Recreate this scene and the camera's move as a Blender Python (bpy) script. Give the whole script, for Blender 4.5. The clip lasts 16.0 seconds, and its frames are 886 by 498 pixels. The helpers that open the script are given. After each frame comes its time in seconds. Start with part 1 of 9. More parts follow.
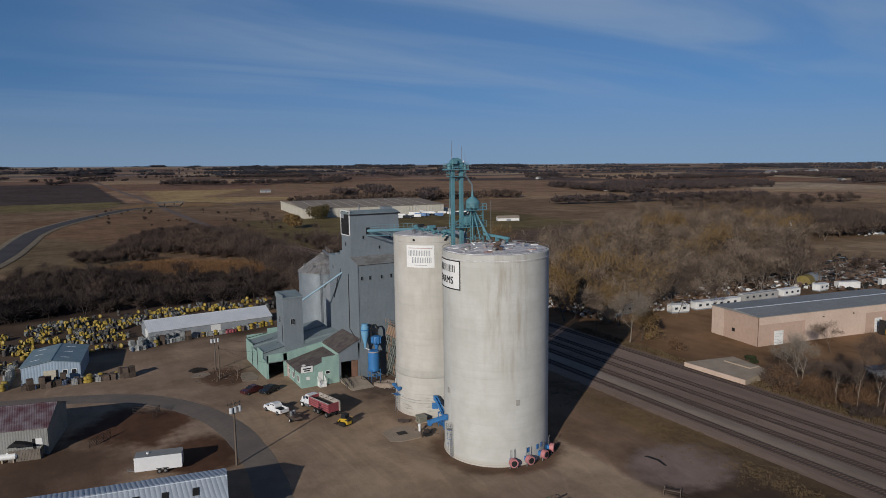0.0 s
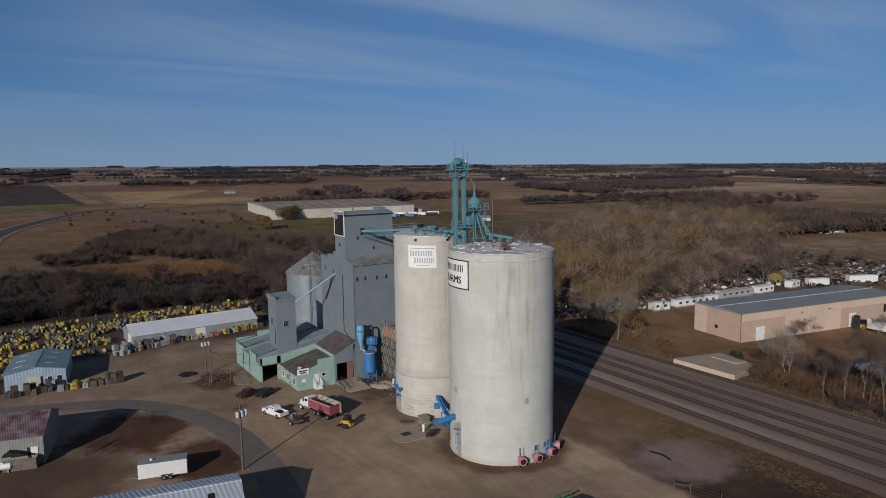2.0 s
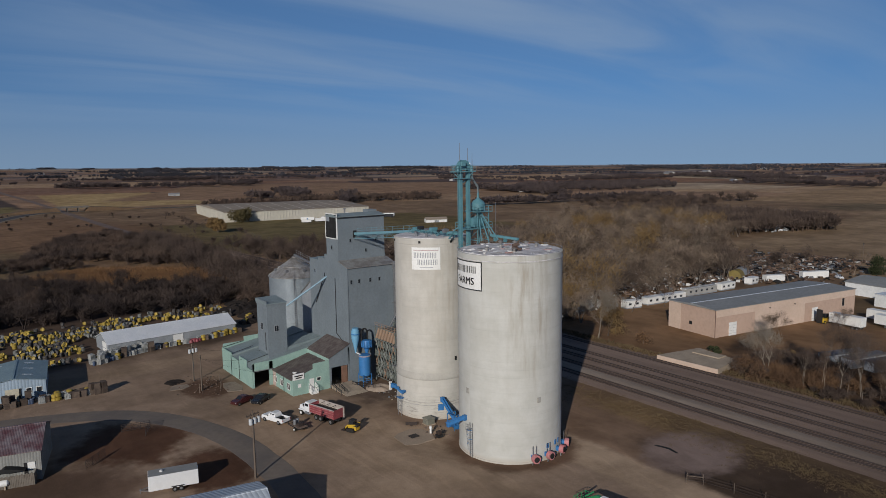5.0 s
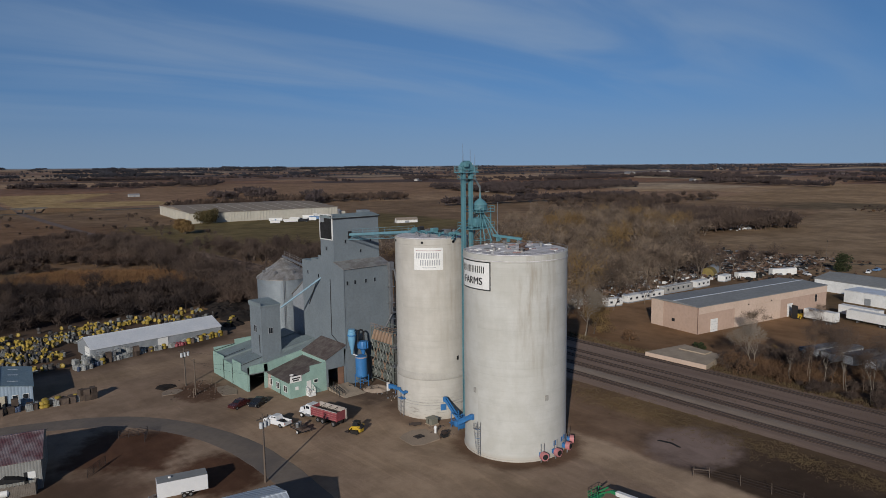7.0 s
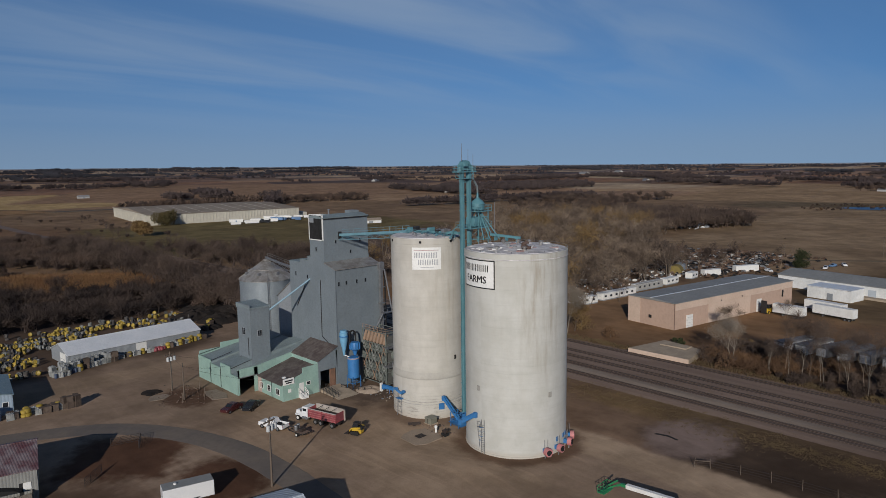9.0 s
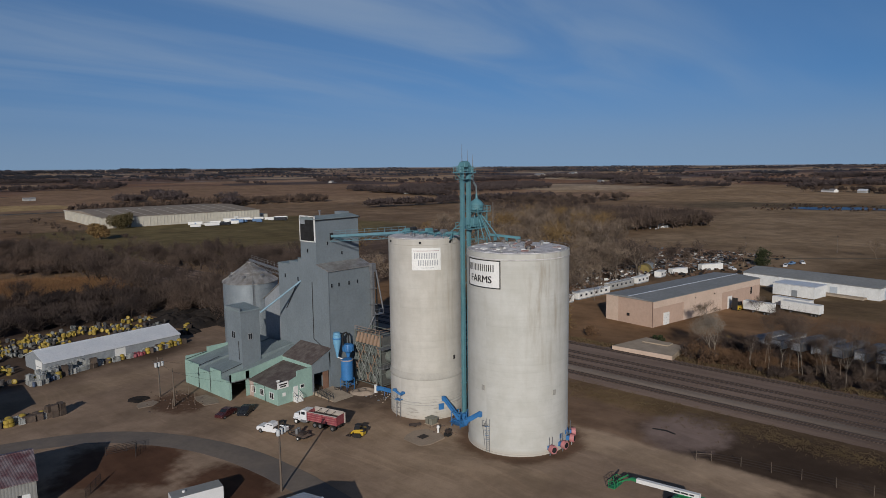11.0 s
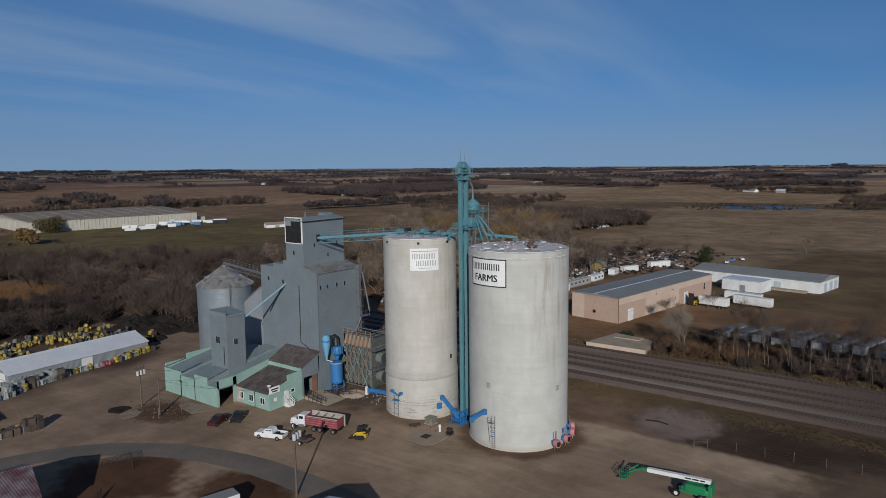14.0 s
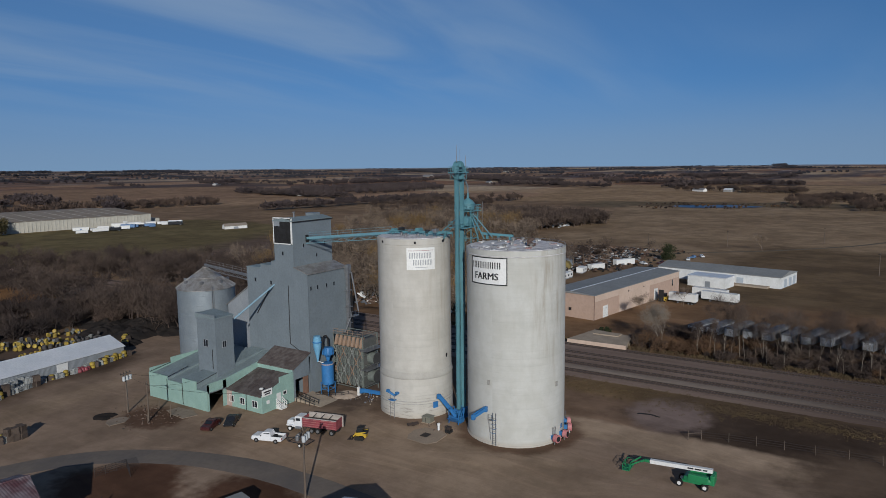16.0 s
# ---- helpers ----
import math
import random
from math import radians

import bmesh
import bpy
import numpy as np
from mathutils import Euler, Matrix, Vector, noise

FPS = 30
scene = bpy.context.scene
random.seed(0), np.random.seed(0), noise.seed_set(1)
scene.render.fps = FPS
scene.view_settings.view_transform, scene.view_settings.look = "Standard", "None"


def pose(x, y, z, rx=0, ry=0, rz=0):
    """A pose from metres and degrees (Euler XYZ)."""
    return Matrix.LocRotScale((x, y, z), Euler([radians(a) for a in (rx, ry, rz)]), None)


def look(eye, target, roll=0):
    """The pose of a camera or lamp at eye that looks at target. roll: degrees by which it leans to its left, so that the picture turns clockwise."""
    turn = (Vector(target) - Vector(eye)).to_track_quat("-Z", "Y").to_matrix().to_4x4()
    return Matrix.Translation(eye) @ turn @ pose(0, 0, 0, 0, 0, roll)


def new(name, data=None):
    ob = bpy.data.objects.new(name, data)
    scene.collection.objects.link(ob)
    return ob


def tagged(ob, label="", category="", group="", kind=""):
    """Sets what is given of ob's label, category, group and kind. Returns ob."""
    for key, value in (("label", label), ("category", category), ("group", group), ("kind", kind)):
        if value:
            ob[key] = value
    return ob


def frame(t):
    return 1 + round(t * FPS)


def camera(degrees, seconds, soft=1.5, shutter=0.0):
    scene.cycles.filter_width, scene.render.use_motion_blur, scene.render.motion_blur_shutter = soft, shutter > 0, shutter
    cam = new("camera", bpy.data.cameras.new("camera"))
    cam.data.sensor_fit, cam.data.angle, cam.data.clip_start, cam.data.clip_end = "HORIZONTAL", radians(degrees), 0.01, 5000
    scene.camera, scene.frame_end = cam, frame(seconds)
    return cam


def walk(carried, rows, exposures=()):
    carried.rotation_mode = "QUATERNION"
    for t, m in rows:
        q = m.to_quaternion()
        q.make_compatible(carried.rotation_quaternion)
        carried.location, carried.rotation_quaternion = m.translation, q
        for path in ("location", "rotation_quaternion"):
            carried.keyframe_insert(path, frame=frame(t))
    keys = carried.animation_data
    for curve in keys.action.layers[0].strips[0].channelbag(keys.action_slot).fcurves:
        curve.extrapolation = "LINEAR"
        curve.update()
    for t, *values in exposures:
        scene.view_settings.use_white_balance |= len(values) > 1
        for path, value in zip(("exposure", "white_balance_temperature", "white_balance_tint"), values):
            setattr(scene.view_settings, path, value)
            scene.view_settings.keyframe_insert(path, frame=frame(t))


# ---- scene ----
cam = camera(65.6, 16.0, soft=0.75)
METRES, EYE, TILT, LEAN, TURN = 59.6, 46.4, 0.0, 0.0, -29.0
ROWS = [
    (0.0, 0.0, 0.0, 0.0, -0.09, -7.21, 0.73),
    (0.5, -0.0277, 0.0001, 0.0004, -0.83, -7.21, 0.73),
    (1.0, -0.0563, 0.0, 0.0004, -1.59, -7.21, 0.73),
    (1.5, -0.0844, 0.0008, 0.0003, -2.35, -7.21, 0.73),
    (2.0, -0.1135, 0.0015, 0.0001, -3.12, -7.2, 0.73),
    (2.5, -0.1427, 0.0025, 0.0003, -3.92, -7.21, 0.72),
    (3.0, -0.1718, 0.0034, 0.0005, -4.76, -7.21, 0.74),
    (3.5, -0.2009, 0.0049, 0.0014, -5.59, -7.19, 0.73),
    (4.0, -0.2299, 0.007, 0.0027, -6.41, -7.18, 0.74),
    (6.5, -0.3771, 0.02, 0.0071, -9.92, -7.17, 0.77),
    (7.0, -0.4073, 0.0244, 0.0077, -10.88, -7.19, 0.76),
    (7.5, -0.4376, 0.0292, 0.0078, -11.57, -7.18, 0.77),
    (8.0, -0.4688, 0.0346, 0.0078, -12.56, -7.19, 0.77),
    (8.5, -0.5006, 0.0403, 0.0074, -13.61, -7.21, 0.78),
    (9.0, -0.5325, 0.0471, 0.007, -14.61, -7.2, 0.78),
    (9.5, -0.564, 0.0547, 0.0066, -15.63, -7.19, 0.77),
    (12.0, -0.7272, 0.0983, 0.0063, -20.13, -7.08, 0.72),
    (12.5, -0.7587, 0.1079, 0.0067, -21.03, -7.07, 0.71),
    (13.0, -0.7901, 0.118, 0.0069, -21.87, -7.07, 0.71),
    (13.5, -0.8214, 0.1283, 0.0069, -22.95, -7.07, 0.72),
    (14.0, -0.8524, 0.1389, 0.0068, -24.09, -7.08, 0.73),
    (14.5, -0.883, 0.1506, 0.0067, -25.14, -7.08, 0.72),
    (15.0, -0.9132, 0.1629, 0.0065, -26.13, -7.09, 0.73),
    (15.5, -0.9436, 0.1755, 0.0061, -27.1, -7.11, 0.74),
    (16.0, -0.9739, 0.1885, 0.0061, -28.04, -7.11, 0.74),
]
walk(cam, [(t, pose(0, 0, EYE, TILT, LEAN, TURN) @ pose(METRES * x, METRES * y, METRES * z, 90 + pitch, roll, yaw)) for t, x, y, z, yaw, pitch, roll in ROWS],
     [(0.0, 0.04, 6600, 10), (6.5, 0.02, 6630, 10), (12.0, 0.0, 6660, 10), (13.0, 0.0, 6520, 9), (14.5, 0.0, 6300, 8), (16.0, 0.0, 6270, 8)])
# ---- light ----
SUN_DIR = Vector((-0.793, -0.609, math.tan(radians(19.8)))).normalized()
world = bpy.data.worlds.new("sky")
scene.world = world
world.use_nodes = True


class Nodes:
    """Small helper to wire shader nodes."""

    def __init__(self, tree):
        self.tree = tree
        tree.nodes.clear()

    def add(self, kind, sets=(), **links):
        node = self.tree.nodes.new(kind)
        for key, value in dict(sets).items():
            if key == "operation":
                node.operation = value
            elif key == "interpolation_type":
                node.interpolation_type = value
            elif key == "data_type":
                node.data_type = value
            elif key == "blend_type":
                node.blend_type = value
            elif key == "vector_type":
                node.vector_type = value
            elif key == "distance":
                node.distance = value
        for key, value in links.items():
            self.plug(node, key, value)
        return node

    def plug(self, node, key, value):
        socket = node.inputs[int(key[1:])] if key[0] == "i" and key[1:].isdigit() else node.inputs[key.replace("_", " ")]
        if isinstance(value, bpy.types.NodeSocket):
            self.tree.links.new(value, socket)
        elif isinstance(value, bpy.types.Node):
            self.tree.links.new(value.outputs[0], socket)
        else:
            socket.default_value = value

    def math(self, op, a, b=0.0, c=0.0):
        return self.add("ShaderNodeMath", {"operation": op}, i0=a, i1=b, i2=c).outputs[0]

    def vec(self, op, a, b=(0, 0, 0)):
        return self.add("ShaderNodeVectorMath", {"operation": op}, i0=a, i1=b).outputs[0]

    def noise(self, vector, scale, detail=4.0, rough=0.6, distort=0.0):
        return self.add("ShaderNodeTexNoise", {}, Vector=vector, Scale=scale, Detail=detail, Roughness=rough, Distortion=distort).outputs[0]

    def span(self, value, a, b, c=0.0, d=1.0):
        return self.add("ShaderNodeMapRange", {"interpolation_type": "SMOOTHSTEP"}, i0=value, i1=a, i2=b, i3=c, i4=d).outputs[0]

    def mix(self, fac, a, b, blend="MIX"):
        node = self.add("ShaderNodeMix", {"data_type": "RGBA", "blend_type": blend})
        for i, v in ((0, fac), (6, a), (7, b)):
            if isinstance(v, bpy.types.NodeSocket):
                self.tree.links.new(v, node.inputs[i])
            else:
                node.inputs[i].default_value = v if i == 0 else (*v[:3], 1.0)
        return node.outputs[2]


def build_sky():
    n = Nodes(world.node_tree)
    sky = n.add("ShaderNodeTexSky")
    sky.sky_type, sky.sun_disc, sky.altitude = "NISHITA", False, 400.0
    sky.sun_elevation, sky.sun_rotation = radians(19.8), math.atan2(SUN_DIR.x, SUN_DIR.y)
    sky.air_density, sky.dust_density, sky.ozone_density = 1.3, 0.1, 3.0
    way = n.add("ShaderNodeTexCoord").outputs["Generated"]
    n.plug(sky, "Vector", n.vec("NORMALIZE", n.vec("ADD", way, (0, 0, 0.22))))
    split = n.add("ShaderNodeSeparateXYZ", {}, i0=way)
    # thin cirrus sheet seen from below
    high = n.math("ADD", n.math("MAXIMUM", split.outputs[2], 0.0), 0.10)
    flat = n.add("ShaderNodeCombineXYZ", {}, i0=n.math("DIVIDE", split.outputs[0], high), i1=n.math("DIVIDE", split.outputs[1], high))
    turned = n.add("ShaderNodeMapping", {}, Vector=flat, Rotation=(0, 0, radians(-20)), Scale=(0.28, 1.0, 1.0))
    wide = n.noise(turned.outputs[0], 0.6, 3.0, 0.5, 0.6)
    fine = n.noise(turned.outputs[0], 1.4, 5.0, 0.5, 0.7)
    veil = n.math("MULTIPLY", n.span(wide, 0.34, 0.70), n.span(fine, 0.18, 0.85))
    veil = n.math("MULTIPLY", veil, n.span(split.outputs[2], 0.02, 0.13))
    across = n.add("ShaderNodeVectorMath", {"operation": "DOT_PRODUCT"}, i0=way, i1=(0.60, 0.80, 0.0)).outputs["Value"]
    sheet = n.math("MULTIPLY", n.span(across, 0.72, 1.0), n.span(fine, 0.3, 0.72, 0.08, 0.75))
    veil = n.math("MAXIMUM", n.math("MULTIPLY", veil, 0.6), n.math("MULTIPLY", sheet, n.span(split.outputs[2], 0.04, 0.16)))
    blue = n.mix(1.0, sky.outputs[0], (0.70, 1.06, 1.46), "MULTIPLY")
    blue = n.mix(1.0, blue, (4.2, 5.8, 11.0), "DARKEN")
    blue = n.mix(n.span(split.outputs[2], 0.24, 0.65, 0.0, 0.85), blue, (0.2, 0.46, 1.3))
    blue = n.mix(n.span(split.outputs[2], 0.12, 0.0, 0.0, 0.6), blue, (3.9, 5.05, 6.6))
    colour = n.mix(n.math("MULTIPLY", veil, 0.85), blue, (4.5, 6.0, 8.2))
    back = n.add("ShaderNodeBackground", {}, Color=colour, Strength=SKY)
    n.add("ShaderNodeOutputWorld", {}, Surface=back.outputs[0])


SKY = 0.055
build_sky()
sun = new("sun", bpy.data.lights.new("sun", "SUN"))
sun.data.energy, sun.data.angle, sun.data.color = 3.3, radians(0.55), (1.0, 0.95, 0.885)
sun.matrix_world = look(SUN_DIR * 400, (0, 0, 0))

# ---- materials ----


def material(name, colour, second=None, scale=1.0, rough=0.7, metal=0.0, bump=0.0, fine=0.35, stretch=(1, 1, 1), ribs=None, streak=None, dirt=0.25, vary=0.0, fade=None):
    """A weathered surface: two tones blended by broad noise, fine grain, optional ribs (axis, pitch), vertical streaks and grime."""
    m = bpy.data.materials.new(name)
    m.use_nodes = True
    n = Nodes(m.node_tree)
    pos = n.add("ShaderNodeNewGeometry").outputs["Position"]
    place = n.add("ShaderNodeMapping", {}, Vector=pos, Scale=stretch).outputs[0]
    second = second or tuple(c * 0.78 for c in colour)
    broad = n.noise(place, scale, 5.0, 0.6)
    tone = n.mix(n.span(broad, 0.32, 0.68), colour, second)
    grain = n.noise(place, scale * 9.0, 3.0, 0.65)
    tone = n.mix(n.math("MULTIPLY", n.span(grain, 0.35, 0.75), fine), tone, tuple(c * 0.72 for c in second))
    if streak:
        thin = n.add("ShaderNodeMapping", {}, Vector=pos, Scale=(1.3, 1.3, 0.05)).outputs[0]
        runs = n.span(n.noise(thin, 1.5, 4.0, 0.6), 0.52, 0.74)
        tone = n.mix(n.math("MULTIPLY", runs, streak[3] if len(streak) > 3 else 0.5), tone, streak)
    blot = n.span(n.noise(pos, scale * 2.7, 6.0, 0.7), 0.55, 0.8)
    tone = n.mix(n.math("MULTIPLY", blot, dirt), tone, tuple(0.45 * c + 0.03 for c in colour))
    if fade:
        far_y = n.math("ADD", n.add("ShaderNodeSeparateXYZ", {}, i0=pos).outputs[1], n.math("MULTIPLY", broad, 40.0))
        tone = n.mix(n.span(far_y, fade[0], fade[1]), n.mix(1.0, tone, fade[2], "MULTIPLY"), tone)
    if vary:
        pick = n.math("FRACT", n.math("ADD", n.add("ShaderNodeObjectInfo").outputs["Random"], n.add("ShaderNodeNewGeometry").outputs["Random Per Island"]))
        tone = n.mix(n.math("MULTIPLY", pick, vary), tone, tuple(c * 0.45 for c in colour))
    height = n.math("MULTIPLY", grain, 0.4)
    if ribs:
        split = n.add("ShaderNodeSeparateXYZ", {}, i0=pos)
        along = {"x": split.outputs[0], "y": split.outputs[1], "z": split.outputs[2], "xy": n.math("ADD", split.outputs[0], split.outputs[1])}[ribs[0]]
        wave = n.math("ABSOLUTE", n.math("SINE", n.math("MULTIPLY", along, math.pi / ribs[1])))
        height = n.math("ADD", height, n.math("MULTIPLY", wave, 1.5))
        # Groove lines are darkened in the colour, as shade between ribs.
        tone = n.mix(n.math("MULTIPLY", n.span(wave, 0.25, 0.0), ribs[2] if len(ribs) > 2 else 0.28), tone, tuple(c * 0.5 for c in colour))
    shader = n.add("ShaderNodeBsdfPrincipled", {}, Base_Color=tone, Metallic=metal)
    n.plug(shader, "Roughness", n.span(grain, 0.2, 0.8, max(0.05, rough - 0.1), min(1.0, rough + 0.1)))
    if rough >= 0.85:
        n.plug(shader, "Specular IOR Level", 0.12)
    if bump:
        n.plug(shader, "Normal", n.add("ShaderNodeBump", {}, Height=height, Strength=bump, Distance=0.05).outputs[0])
    n.add("ShaderNodeOutputMaterial", {}, Surface=shader.outputs[0])
    return m




def silo_material(name, cx, cy, colour, second, stain, where, wide, foot, heavy, scuffed=0.0):
    """Slip-formed concrete: faint lifts, runs of rust below the rim and a dusty foot."""
    m = bpy.data.materials.new(name)
    m.use_nodes = True
    n = Nodes(m.node_tree)
    pos = n.add("ShaderNodeNewGeometry").outputs["Position"]
    s = n.add("ShaderNodeSeparateXYZ", {}, i0=n.vec("SUBTRACT", pos, (cx, cy, 0)))
    turn = n.math("ARCTAN2", s.outputs[1], s.outputs[0])
    z = s.outputs[2]
    broad = n.noise(n.add("ShaderNodeCombineXYZ", {}, i0=turn, i1=n.math("MULTIPLY", z, 0.10)).outputs[0], 2.2, 5.0, 0.6)
    tone = n.mix(n.span(broad, 0.3, 0.7), colour, second)
    lift = n.noise(n.add("ShaderNodeCombineXYZ", {}, i0=n.math("MULTIPLY", turn, 0.5), i1=n.math("MULTIPLY", z, 0.9)).outputs[0], 1.0, 5.0, 0.75)
    tone = n.mix(n.math("MULTIPLY", n.span(lift, 0.45, 0.75), 0.35), tone, tuple(c * 0.86 for c in second))
    line = n.math("LESS_THAN", n.math("FRACT", n.math("DIVIDE", z, 1.22)), 0.05)
    tone = n.mix(n.math("MULTIPLY", line, n.math("MULTIPLY", n.span(lift, 0.35, 0.65), 0.18)), tone, tuple(c * 0.6 for c in second))
    runs = n.noise(n.add("ShaderNodeCombineXYZ", {}, i0=n.math("MULTIPLY", turn, 5.0), i1=n.math("MULTIPLY", z, 0.07)).outputs[0], 1.6, 5.0, 0.65)
    high = n.span(n.math("ADD", z, n.math("MULTIPLY", runs, 18.0)), 14.0, 38.0)
    near = n.span(n.math("ABSOLUTE", n.math("SUBTRACT", turn, where)), wide, wide * 0.2, 0.15, 1.0)
    tone = n.mix(n.math("MULTIPLY", n.math("MULTIPLY", n.span(runs, 0.40, 0.72), high), n.math("MULTIPLY", near, heavy)), tone, stain)
    dusty = n.math("MULTIPLY", n.span(n.math("ADD", z, n.math("MULTIPLY", broad, 1.2)), foot, 0.3), 0.5)
    tone = n.mix(dusty, tone, (0.40, 0.34, 0.27))
    cloud = n.noise(n.add("ShaderNodeCombineXYZ", {}, i0=n.math("MULTIPLY", turn, 2.0), i1=n.math("MULTIPLY", z, 0.16)).outputs[0], 1.3, 6.0, 0.7)
    tone = n.mix(n.span(cloud, 0.45, 0.8, 0.0, 0.45), tone, tuple(c * 0.8 for c in second))
    if scuffed:
        smear = n.noise(n.add("ShaderNodeCombineXYZ", {}, i0=n.math("MULTIPLY", turn, 2.2), i1=n.math("MULTIPLY", z, 2.4)).outputs[0], 1.4, 6.0, 0.7)
        low = n.math("MULTIPLY", n.span(z, scuffed, scuffed - 2.5), n.span(smear, 0.5, 0.68))
        tone = n.mix(n.math("MULTIPLY", low, 0.75), tone, (0.20, 0.185, 0.165))
    pits = n.noise(pos, 5.0, 4.0, 0.7)
    tone = n.mix(n.math("MULTIPLY", n.span(pits, 0.5, 0.8), 0.12), tone, tuple(c * 0.6 for c in second))
    shader = n.add("ShaderNodeBsdfPrincipled", {}, Base_Color=tone, Roughness=0.85)
    n.plug(shader, "Normal", n.add("ShaderNodeBump", {}, Height=n.math("ADD", pits, n.math("MULTIPLY", line, -0.6)), Strength=0.15, Distance=0.05).outputs[0])
    n.add("ShaderNodeOutputMaterial", {}, Surface=shader.outputs[0])
    return m


SILO_CREAM = silo_material("silo_cream", 59.92, 113.0, (0.512, 0.494, 0.45), (0.438, 0.418, 0.376), (0.31, 0.25, 0.18), -1.5, 1.0, 2.2, 0.42, 5.5)
SILO_WHITE = silo_material("silo_white", 60.5, 91.8, (0.512, 0.513, 0.482), (0.446, 0.443, 0.406), (0.26, 0.215, 0.155), -1.92, 0.62, 1.2, 0.62)
SILO_ROOF = material("silo_roof", (0.72, 0.70, 0.70), (0.42, 0.40, 0.41), 0.7, 0.8, bump=0.3)
SIDING = material("blue_grey_siding", (0.178, 0.21, 0.232), (0.155, 0.184, 0.204), 0.25, 0.55, bump=0.08, ribs=("xy", 0.3, 0.06), dirt=0.2, streak=(0.12, 0.14, 0.16, 0.22))
GALV = material("galvanised_steel", (0.27, 0.31, 0.34), (0.225, 0.26, 0.285), 0.4, 0.5, 0.25, bump=0.5, ribs=("z", 0.1))
GALV_ROOF = material("galvanised_roof", (0.40, 0.40, 0.39), (0.24, 0.22, 0.205), 0.6, 0.5, 0.5, bump=0.3)
MINT = material("mint_siding", (0.29, 0.43, 0.375), (0.245, 0.375, 0.33), 0.4, 0.6, bump=0.2, ribs=("xy", 0.25, 0.1), dirt=0.35, streak=(0.20, 0.28, 0.25, 0.3))
GREEN_ROOF = material("faded_roof", (0.21, 0.26, 0.27), (0.17, 0.21, 0.22), 0.3, 0.6, bump=0.3, ribs=("x", 0.4))
RUST_ROOF = material("rusty_roof", (0.06, 0.042, 0.038), (0.13, 0.11, 0.10), 0.7, 0.75, bump=0.4, ribs=("x", 0.35))
TEAL = material("teal_paint", (0.105, 0.25, 0.29), (0.085, 0.21, 0.245), 0.6, 0.5, bump=0.1)
SKY_BLUE = material("light_blue_paint", (0.22, 0.35, 0.43), (0.17, 0.28, 0.36), 0.8, 0.5)
BLUE = material("blue_paint", (0.035, 0.175, 0.42), (0.03, 0.14, 0.34), 0.9, 0.5)
PALE_BLUE = material("pale_blue_paint", (0.16, 0.38, 0.56), (0.13, 0.31, 0.47), 0.9, 0.5)
DARK = material("dark_interior", (0.03, 0.03, 0.032), (0.02, 0.02, 0.02), 1.0, 0.9)
BLACK = material("black_paint", (0.02, 0.02, 0.022), (0.015, 0.015, 0.016), 1.0, 0.6)
WHITE = material("white_paint", (0.74, 0.74, 0.72), (0.66, 0.66, 0.64), 0.5, 0.55, dirt=0.12)
SIGN = material("sign_white", (0.78, 0.78, 0.76), (0.72, 0.72, 0.70), 0.4, 0.6, dirt=0.08)
FADED = material("faded_lettering", (0.24, 0.26, 0.29), (0.36, 0.37, 0.39), 1.6, 0.7)
WHITE_ROOF = material("white_metal_roof", (0.76, 0.78, 0.80), (0.68, 0.71, 0.74), 0.3, 0.4, 0.2, bump=0.2, ribs=("x", 0.45, 0.1))
PALE_WALL = material("pale_metal_wall", (0.46, 0.51, 0.56), (0.40, 0.45, 0.50), 0.3, 0.5, bump=0.4, ribs=("xy", 0.3))
GREY_WALL = material("grey_metal_wall", (0.27, 0.29, 0.31), (0.23, 0.25, 0.27), 0.3, 0.55, bump=0.4, ribs=("xy", 0.3))
BLUE_ROOF = material("blue_grey_roof", (0.17, 0.24, 0.27), (0.21, 0.28, 0.30), 0.25, 0.5, 0.1, bump=0.3, ribs=("y", 0.4))
RED_ROOF = material("maroon_roof", (0.085, 0.03, 0.036), (0.19, 0.16, 0.17), 0.5, 0.6, bump=0.4, ribs=("x", 0.35))
BLUE_WALL = material("blue_metal_wall", (0.30, 0.38, 0.46), (0.25, 0.32, 0.39), 0.4, 0.5, bump=0.5, ribs=("xy", 0.5, 0.35))
RIB_ROOF = material("ribbed_pale_roof", (0.52, 0.57, 0.62), (0.44, 0.49, 0.54), 0.5, 0.45, 0.1, bump=0.5, ribs=("x", 0.6, 0.4))
HALL_WALL = material("hall_wall", (0.76, 0.77, 0.76), (0.62, 0.63, 0.62), 0.2, 0.6, bump=0.15, ribs=("xy", 0.6, 0.07), dirt=0.4)
SHED_WALL = material("dusty_metal_wall", (0.25, 0.25, 0.235), (0.20, 0.20, 0.19), 0.4, 0.6, bump=0.4, ribs=("xy", 0.3))
TAN = material("tan_block", (0.47, 0.34, 0.27), (0.43, 0.31, 0.245), 0.12, 0.85, bump=0.2)
TAN_LIGHT = material("tan_trim", (0.57, 0.44, 0.355), (0.51, 0.39, 0.31), 0.2, 0.8)
FLAT_ROOF = material("grey_flat_roof", (0.25, 0.256, 0.25), (0.21, 0.216, 0.212), 0.1, 0.7, bump=0.2)
WARE_WALL = material("warehouse_wall", (0.50, 0.475, 0.41), (0.43, 0.41, 0.35), 0.06, 0.8, streak=(0.34, 0.31, 0.26, 0.4))
WARE_ROOF = material("warehouse_roof", (0.235, 0.195, 0.155), (0.29, 0.245, 0.20), 0.05, 0.85)
ASPHALT = material("worn_asphalt", (0.135, 0.118, 0.108), (0.185, 0.155, 0.13), 0.12, 0.9, bump=0.12)
